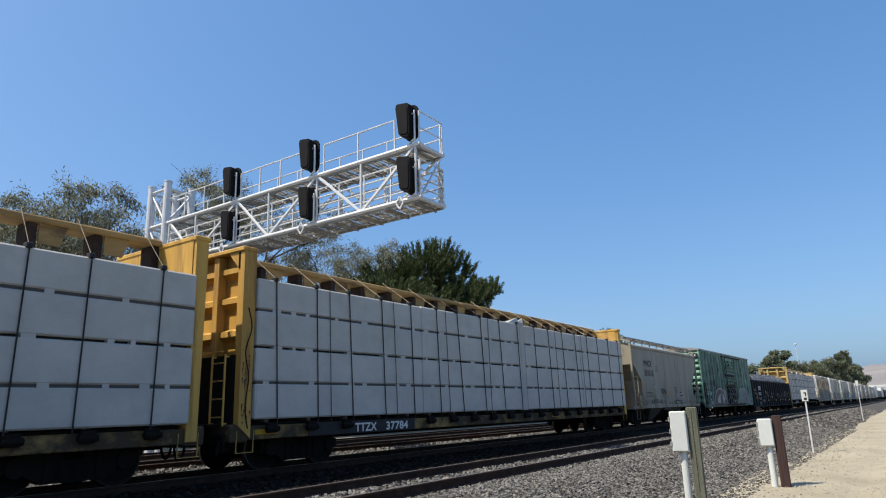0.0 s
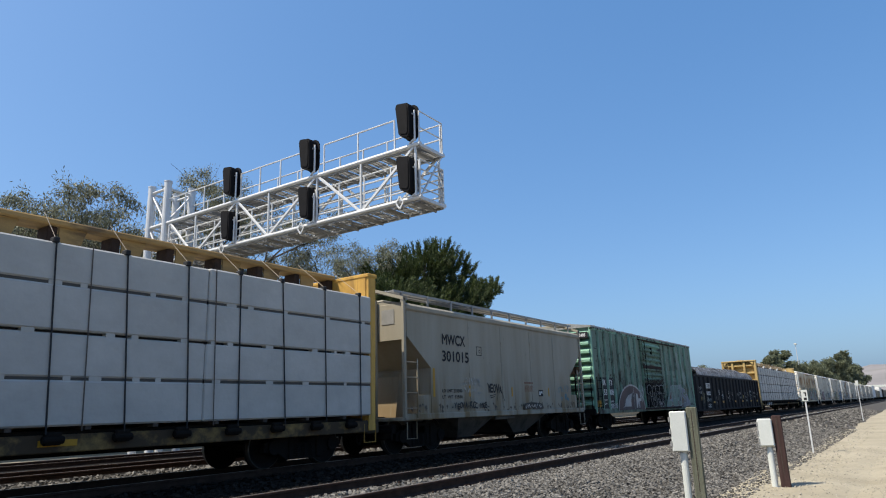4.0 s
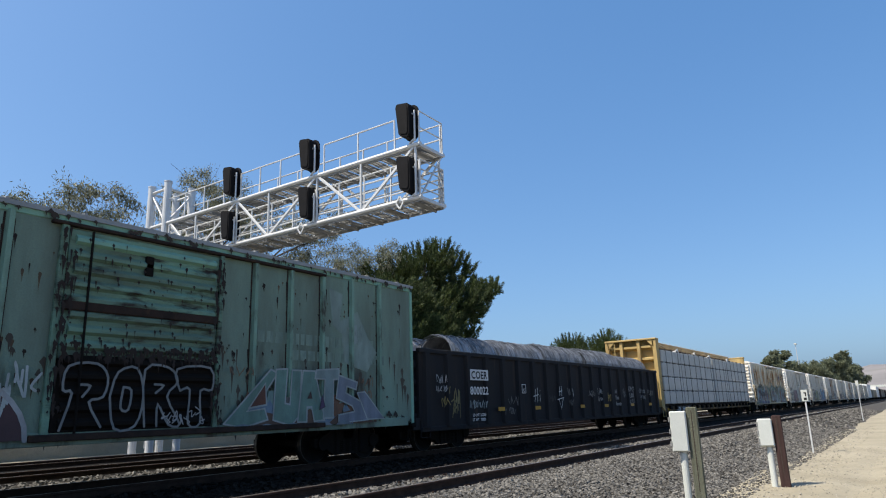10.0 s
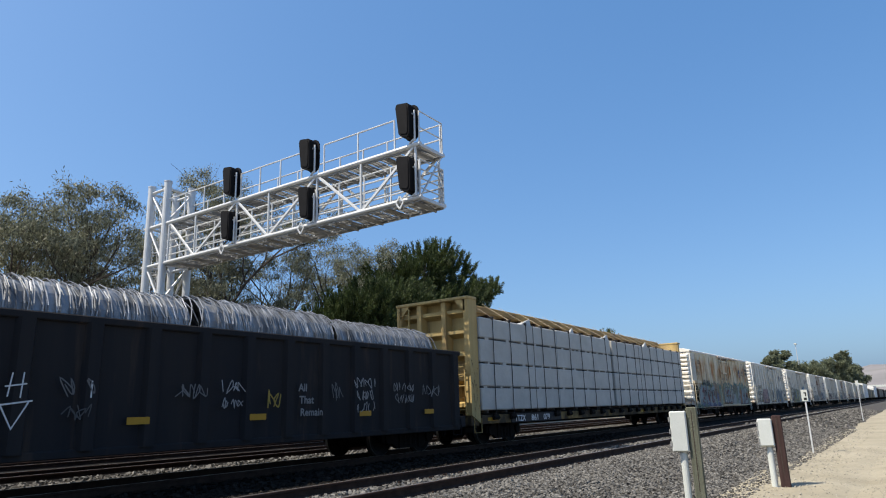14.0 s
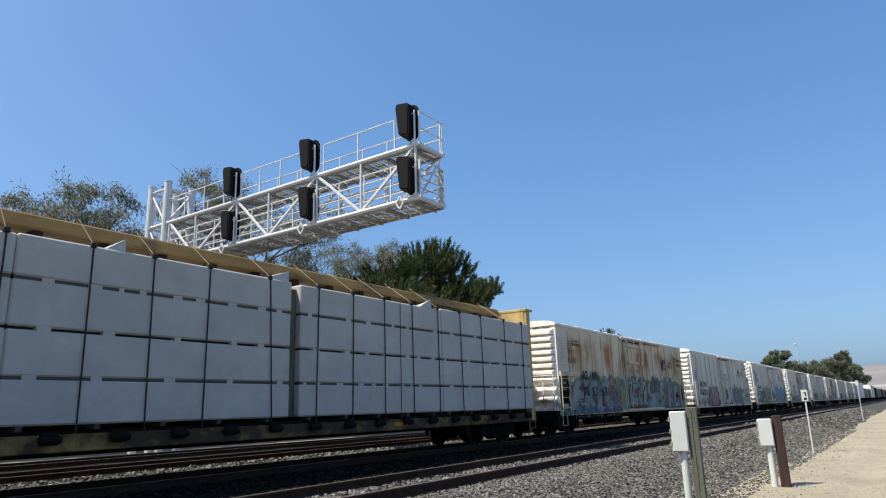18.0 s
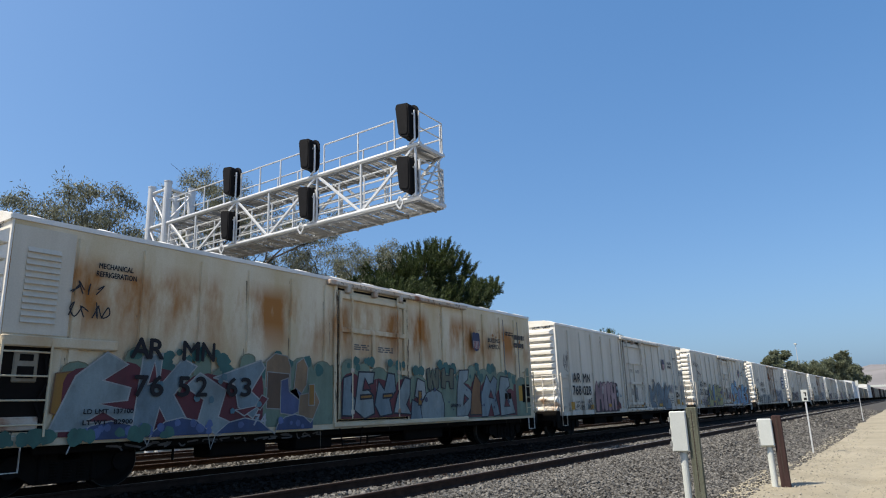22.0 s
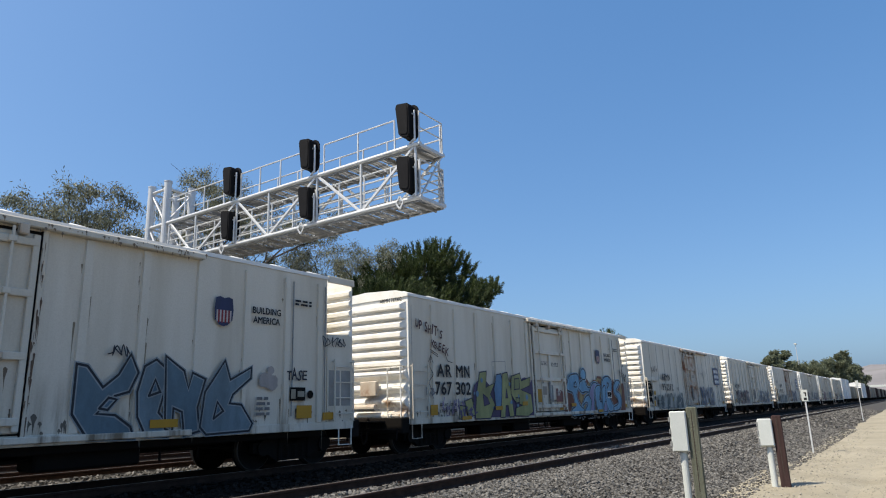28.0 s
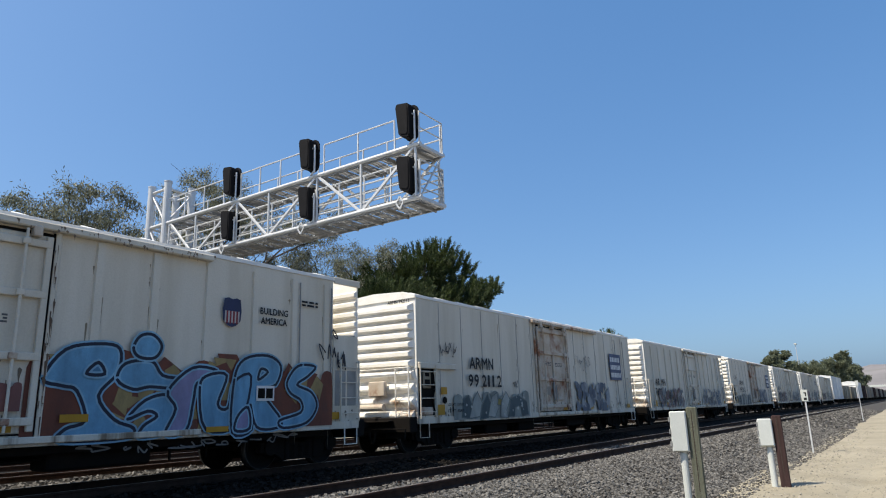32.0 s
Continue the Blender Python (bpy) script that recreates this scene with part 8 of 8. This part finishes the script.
def leaf_mesh(name, tips, per, size, long, droop, cloud, material, seed):
    """Many small pointed leaves round the tips."""
    rng = np.random.default_rng(seed)
    c = np.repeat(np.array([tuple(t[0]) for t in tips]), per, 0)
    n = len(c)
    c = c + rng.normal(0, cloud, (n, 3)) * (1, 1, 0.8) + (0, 0, -droop * 0.4)
    a = rng.normal(0, 1, (n, 3))
    a[:, 2] -= droop * 2.2
    a /= np.linalg.norm(a, axis=1)[:, None]
    b = np.cross(a, rng.normal(0, 1, (n, 3)))
    b /= np.linalg.norm(b, axis=1)[:, None]
    s = size * rng.uniform(0.6, 1.5, n)[:, None]
    vs = np.stack([c, c + a * s * long * 0.5 + b * s * 0.5, c + a * s * long, c + a * s * long * 0.5 - b * s * 0.5], 1).reshape(-1, 3)
    me = bpy.data.meshes.new(name)
    me.from_pydata(vs.tolist(), [], [(i, i + 1, i + 2, i + 3) for i in range(0, 4 * n, 4)])
    me.materials.append(material)
    return me


def needle_mesh(name, tufts, per, length, material, seed):
    """Spindles of needles, each along its own shoot."""
    rng = np.random.default_rng(seed)
    c = np.repeat(np.array([tuple(t[0]) for t in tufts]), per, 0)
    d = np.repeat(np.array([tuple(t[1]) for t in tufts]), per, 0)
    n = len(c)
    u = rng.random(n)[:, None]
    c = c + d * u * length * 1.5 + rng.normal(0, 0.07, (n, 3))
    a = d * 0.9 + rng.normal(0, 0.34, (n, 3))
    a /= np.linalg.norm(a, axis=1)[:, None]
    b = np.cross(a, rng.normal(0, 1, (n, 3)))
    b /= np.linalg.norm(b, axis=1)[:, None]
    s = length * rng.uniform(0.55, 1.1, n)[:, None] * (1.1 - 0.5 * u)
    w = 0.034
    vs = np.stack([c - b * w, c + b * w, c + a * s], 1).reshape(-1, 3)
    me = bpy.data.meshes.new(name)
    me.from_pydata(vs.tolist(), [], [(i, i + 1, i + 2) for i in range(0, 3 * n, 3)])
    me.materials.append(material)
    return me


def spray_mesh(name, sprays, per, size, material, seed):
    """Hanging sprays of narrow leaves: each spray is a start, a drooping way and a length."""
    rng = np.random.default_rng(seed)
    p = np.repeat(np.array([tuple(q[0]) for q in sprays]), per, 0)
    d = np.repeat(np.array([tuple(q[1]) for q in sprays]), per, 0)
    k = np.repeat(np.array([q[2] for q in sprays]), per)[:, None]
    n = len(p)
    u = rng.random(n)[:, None]
    c = p + d * u * k - np.array((0, 0, 1.0)) * (u * k) ** 2 * 0.45 + rng.normal(0, 1, (n, 3)) * (0.10 + 0.10 * k)
    a = rng.normal(0, 0.55, (n, 3)) + d * 0.3
    a[:, 2] -= 0.9
    a /= np.linalg.norm(a, axis=1)[:, None]
    b = np.cross(a, rng.normal(0, 1, (n, 3)))
    b /= np.linalg.norm(b, axis=1)[:, None]
    s = size * rng.uniform(0.6, 1.4, n)[:, None]
    vs = np.stack([c, c + a * s * 1.4 + b * s * 0.42, c + a * s * 3.0, c + a * s * 1.4 - b * s * 0.42], 1).reshape(-1, 3)
    me = bpy.data.meshes.new(name)
    me.from_pydata(vs.tolist(), [], [(i, i + 1, i + 2, i + 3) for i in range(0, 4 * n, 4)])
    me.materials.append(material)
    return me


def eucalyptus(x, y, height, seed, width=0.62, gaps=0.0, per=60, label="tall eucalyptus tree with clumps of drooping grey-green foliage", leaf=M_EUC, size=0.058, low=0.3):
    """An open crown: forking limbs that show, and hanging sprays gathered in clumps with sky between them."""
    rng = random.Random(seed)
    t = thing("eucalyptus_tree", label, "tree", "trees beyond the tracks", at=pose(x, y, -0.35))
    wood, tips = Mesh(), []
    k = height / 13.0
    fork = Vector((rng.uniform(-0.3, 0.3), 0, height * low))
    wood.rod((0, 0, -0.3), fork, 0.3 * k, 9, 0.22 * k, False)
    for i in range(5):
        a = i * 1.26 + rng.uniform(-0.3, 0.3)
        grow(rng, fork + Vector((0, 0, -0.6 * k * (i % 2))), (math.cos(a) * width, math.sin(a) * width, 1.0), 4.6 * k, 0.15 * k, 2, wood, tips, 0.5, 0.5)
    f = (height - 0.3) / max(p[0].z for p in tips)
    wood.v = [(v[0] * min(1, f), v[1] * min(1, f), v[2] * f) for v in wood.v]
    tips = [(Vector((p.x * min(1, f), p.y * min(1, f), p.z * f)), d) for p, d in tips]
    clumps = []
    for p, d in tips:
        if noise.noise(p * 0.42 + Vector((seed * 3.1, 0, 0))) > gaps - 0.02 and all((p - q).length > 0.78 for q, e in clumps):
            clumps.append((p, d))
    sprays = []
    for p, d in clumps:
        for j in range(rng.randrange(5, 9)):
            out = Vector((rng.gauss(0, 0.8), rng.gauss(0, 0.8), rng.uniform(-0.1, 0.9))).normalized()
            sprays.append((p + out * rng.uniform(0, 0.25), out, rng.uniform(0.45, 1.15)))
    part("trunk", wood, M_TRUNK, t, "grey-brown forking trunk and limbs")
    part("crown", spray_mesh("crown", sprays, per, size, leaf, seed), None, t, "clumps of drooping grey-green leaves", "stuff")


def pine(x, y, lobes, seed, label, plumes=80, per=60, length=0.34):
    """A pine of rounded boughs; lobes are (dx, dy, z, radius), each covered with upturned plumes of needles."""
    rng = random.Random(seed)
    t = thing("pine_tree", label, "tree", "trees beyond the tracks", at=pose(x, y, -0.35))
    wood, tufts = Mesh(), []
    top = max(l[2] for l in lobes)
    wood.rod((0, 0, -0.3), (0, 0, top * 0.55), 0.34, 9, 0.2, False)
    wood.rod((0, 0, top * 0.55), (0.3, 0, top), 0.2, 7, 0.06, False)
    for dx, dy, z, r in lobes:
        c = Vector((dx, dy, z))
        wood.rod((0, 0, max(1.0, z - 1.5 - 0.2 * abs(dx))), c, 0.11, 5, 0.04, False)
        for j in range(int(plumes * r * r / 3)):
            n = Vector((rng.gauss(0, 1), rng.gauss(0, 1), rng.gauss(0.25, 0.9))).normalized()
            q = c + Vector((n.x * r, n.y * r, n.z * r * 0.62)) * rng.uniform(0.5, 1.0)
            d = (n * 0.9 + Vector((0.25 * dx / (abs(dx) + 1), 0, rng.uniform(0.1, 0.7)))).normalized()
            for m in range(2):
                tufts.append((q + d * 0.38 * m - d * 0.35, d))
        for j in range(int(17 * r)):
            # long plumes that stand out of the bough's upper side
            a, e = rng.uniform(0, 6.28), rng.uniform(-0.1, 1.3)
            n = Vector((math.cos(a) * math.cos(e), math.sin(a) * math.cos(e), math.sin(e)))
            q = c + Vector((n.x * r, n.y * r, n.z * r * 0.62)) * 0.92
            d = (n * 0.55 + Vector((0.3 * dx / (abs(dx) + 1), 0, 0.75))).normalized()
            for m in range(4):
                tufts.append((q + d * 0.3 * m, d))
    part("trunk", wood, M_TRUNK, t, "brown rough trunk and boughs")
    part("crown", needle_mesh("crown", tufts, per // 2, length, M_PINE, seed), None, t, "dense green upturned needle plumes", "stuff")


def far_tree(x, y, height, width, seed, label="distant grey-green broad tree", name="broadleaf_tree"):
    """A distant tree whose crown is a heap of uneven leafy lobes."""
    rng = random.Random(seed)
    t = thing(name, label, "tree", "distant trees", at=pose(x, y, -0.4))
    wood, tips = Mesh(), []
    wood.rod((0, 0, -0.3), (0, 0, height * 0.6), 0.35, 7, 0.2, False)
    for i in range(20):
        u = (i + rng.random()) / 20
        a, r = rng.uniform(0, 6.28), width * 0.47 * rng.uniform(0.3, 1.0) * (1.1 - 0.6 * u)
        c = Vector((math.cos(a) * r, math.sin(a) * r, height * (0.2 + 0.68 * u)))
        wood.rod((0, 0, height * 0.3 + c.z * 0.25), c, 0.1, 4, 0.03, False)
        size = width * rng.uniform(0.07, 0.15) * (1.1 - 0.3 * u)
        for j in range(9):
            n = Vector((rng.gauss(0, 1), rng.gauss(0, 1), rng.gauss(0, 1))).normalized()
            tips.append((c + Vector((n.x, n.y, n.z * 0.8)) * size * rng.uniform(0.5, 1.0), n))
    part("trunk", wood, M_TRUNK, t)
    part("crown", leaf_mesh("crown", tips, 70, 0.019 * height, 1.5, 0.3, width * 0.035, M_FARLEAF, seed), None, t, "dense grey-green leaves", "stuff")


def build_trees():
    eucalyptus(16.6, 36, 14.2, 3, 0.5, -0.04)
    eucalyptus(19.8, 36.5, 12.9, 4, 0.42, 0.08)
    eucalyptus(12.6, 36, 12.6, 5, 0.4, 0.12)
    eucalyptus(8.5, 34, 11.5, 15, 0.5, 0.1)
    eucalyptus(28.2, 38, 18.6, 8, 0.36, -0.12, low=0.4)
    eucalyptus(36.2, 38, 15.7, 9, 0.55, -0.02)
    eucalyptus(42.6, 37.5, 16.4, 12, 0.3, -0.15, low=0.45)
    eucalyptus(32.0, 41, 14.0, 14, 0.55, 0.02)
    eucalyptus(24.0, 42, 12.0, 10, 0.6, 0.05)
    eucalyptus(14.0, 31, 7.4, 21, 0.6, -0.2, 60, "bushy young olive-brown eucalyptus beyond the tracks", M_EUC2)
    eucalyptus(28.5, 34, 7.5, 22, 0.7, -0.15, 60, "bushy low olive-brown eucalyptus beyond the tracks", M_EUC2)
    eucalyptus(22.0, 40, 8.0, 23, 0.7, -0.1, 50, "low spreading grey-green eucalyptus beyond the tracks")
    pine(46, 34, ((0.3, 0, 13.6, 2.5), (-3.4, 0.5, 12.0, 2.3), (3.6, -0.5, 13.6, 2.0), (6.6, 0, 12.0, 1.7), (9.4, 0, 12.2, 1.3), (11.6, 0.3, 12.8, 1.0), (13.0, 0.3, 13.4, 0.6), (2.2, -1.5, 10.4, 2.7), (-2.5, -1.5, 9.4, 2.7),
                  (5.2, -0.8, 9.8, 1.8), (-6.0, 0, 9.8, 2.3), (2.4, 0, 15.0, 1.4), (1.5, -1, 7.4, 2.7), (-4, -1, 6.5, 2.7), (0.5, 1.5, 11, 2.7), (-8, 0, 8, 2.0), (8.0, 0, 10.6, 1.0)), 31, "broad dark green pine with upturned needle plumes")
    pine(36.0, 31, ((-6.6, 0, 6.0, 1.4), (-5.4, 0, 6.6, 1.5), (-3.6, -0.4, 7.5, 1.8), (-1.2, 0, 8.4, 2.0), (1.6, -0.3, 8.9, 2.1), (4.4, 0, 8.8, 2.1), (0, -0.8, 6.2, 2.4), (4.0, -0.8, 6.2, 2.4), (-3.8, -0.6, 5.2, 2.0), (7.0, 0, 7.4, 2.2), (7.2, 0, 5.0, 2.2), (1.5, -0.6, 4.2, 2.2)), 32, "low broad green pine beside the larger one")
    pine(81, 36, ((0, 0, 8.6, 1.8), (-2, 0, 7.6, 1.6), (2.2, 0, 8.2, 1.6), (0, -0.5, 6.4, 2.2)), 33, "broad green pine beyond the tracks", 70, 42)
    pine(94, 36, ((0, 0, 10.2, 1.7), (-3, 0, 9.2, 1.7), (3.2, 0, 9.6, 1.6), (5, 0, 8.8, 1.2), (-4.6, 0, 8.4, 1.2), (0, -0.5, 7.6, 2.6), (2, 0, 6, 2.6)), 35, "wide spreading green pine beyond the tracks", 70, 42)
    far_tree(142, 34, 9.4, 7.5, 34, "rounded grey-green tree far along the line")
    for x, y, h, w, s in ((172, 30, 10.4, 11.0, 41), (197, 30, 16.0, 9.0, 42), (212, 29.5, 17.2, 9.0, 43), (236, 29, 14.6, 11.8, 44), (268, 28, 15.2, 14.8, 45), (300, 28, 17.6, 13.5, 50), (352, 28, 22.6, 15.0, 46), (390, 28, 26.8, 16.5, 47), (425, 28, 25.4, 16.0, 49), (462, 27, 21.8, 17.0, 48)):
        far_tree(x, y, h, w, s)


def build_far():
    hill = Mesh()
    xs = np.linspace(0, 1, 90)
    rows = ((1150, 0), (1500, 40), (1750, 80), (2000, 118), (2300, 160), (2700, 110))
    for x, h in rows:
        for u in xs:
            y = -1500 + 3600 * u
            z = h * (0.62 + 0.55 * noise.noise((y * 0.0022, x * 0.001, 0)) + 0.22 * noise.noise((y * 0.008, x * 0.004, 5)))
            fall = min(1.0, max(0.3, 1.0 - (y - 110) / 260))
            hill.v.append((x, y, z * fall - 0.6))
    k = len(xs)
    hill.f = [(i * k + j, (i + 1) * k + j, (i + 1) * k + j + 1, i * k + j + 1) for i in range(len(rows) - 1) for j in range(k - 1)]
    hill.m = [0] * len(hill.f)
    ob = solid("hills", hill, M_HILL, "dry grass hills on the horizon, coloured mauve-grey for haze", "hills", kind="structure")
    for p in ob.data.polygons:
        p.use_smooth = True
    # lamp mast among the far trees
    t = thing("lamp_mast", "tall grey lamp mast among distant trees", "street lamp", at=pose(234, 28, -0.4))
    part("pole", Mesh().rod((0, 0, -0.3), (0, 0, 18.3), 0.14, 8, 0.09), M_GALV, t)
    part("lamp_head", Mesh().box(-0.6, 0.6, -0.35, 0.35, 18.2, 18.6, 0.06), M_WHITE, t, "white lamp head")
    # far road bridge
    b = thing("overpass", "distant pale concrete road overpass", "bridge", at=pose(600, 12, 0))
    part("deck", Mesh().box(-4, 4, -50, 45, 8.0, 9.6, 0.1), M_WHITE, b)
    for y in (-46, -12, 24, 42):
        part("pier", Mesh().box(-1, 1, y - 1, y + 1, -0.6, 8, 0.1), M_WHITE, b)
    # low building beyond the tracks
    h = thing("trackside_building", "low red-brown building with a flat roof beyond the tracks", "building", at=pose(19, 60, -0.35))
    wall = part("wall", Mesh().box(-9, 9, 0, 8, -0.3, 3.2, 0.03), mat("red_wall", (0.30, 0.07, 0.04), (0.2, 0.05, 0.035), 0.5, 1), h)
    part("roof", Mesh().box(-9.4, 9.4, -0.4, 8.4, 3.2, 3.5, 0.05), M_WHITE, h)
    f = thing("block_wall", "long low tan concrete wall beyond the tracks", "wall", at=pose(30, 29, -0.3))
    part("panel", Mesh().box(-30, 60, 0, 0.2, -0.3, 0.75, 0.02), M_DIRT, f)


def motions():
    for car, front in TRAIN:
        walk(car, [(t, pose(front - s, TRACK_TRAIN, RAIL_TRAIN)) for t, s in WAY])
    ts = [t for t, s in WAY]
    ss = [s for t, s in WAY]
    for wheels, x in WHEELSETS:
        walk(wheels, spin_rows(x, ts, ss))


def spin_rows(x, ts, ss):
    """Rows of a rolling wheelset, a tenth of a second apart."""
    rows = []
    for i in range(321):
        t = i / 10
        s = float(np.interp(t, ts, ss))
        rows.append((t, pose(x, 0, 0.457, 0, -math.degrees(s / 0.457), 0)))
    return rows


build_ground()
build_ballast()
build_gantry()
build_trackside()
build_train()
build_trees()
build_far()
build_track(TRACK_NEAR, 0.0, 110, True)
build_track(TRACK_TRAIN, RAIL_TRAIN, 110, False)
build_track(TRACK_THIRD, 0.0, 60, False)
build_track(TRACK_FOURTH, 0.0, 40, False)
build_stones("ballast_stones", "loose angular grey crushed stones beside the rails", M_STONE, ((25000, (6.5, 19), (3.1, 6.9), 0.034), (15000, (19, 40), (3.0, 7.2), 0.046), (3500, (40, 90), (3.1, 8.2), 0.08), (3200, (8, 40), (2.6, 3.4), 0.03), (7000, (5, 36), (6.6, 8.1), 0.045), (8000, (3, 45), (13.8, 15.6), 0.06)), 5)
build_stones("dirt_pebbles", "small pale pebbles strewn on the dry dirt", M_PEBBLE, ((3600, (7, 26), (0.2, 3.2), 0.013), (700, (10, 45), (1.8, 3.2), 0.026)), 7)
# last batch: oily stones whose colour also carries the train's shade
build_stones("shaded_grimy_stones", "oily crushed stones between the tracks, darkened further for train shade", M_STONEDARK, ((6500, (4, 30), (8.2, 11.9), 0.06), (2600, (4, 40), (11.9, 13.9), 0.06)), 6)
motions()
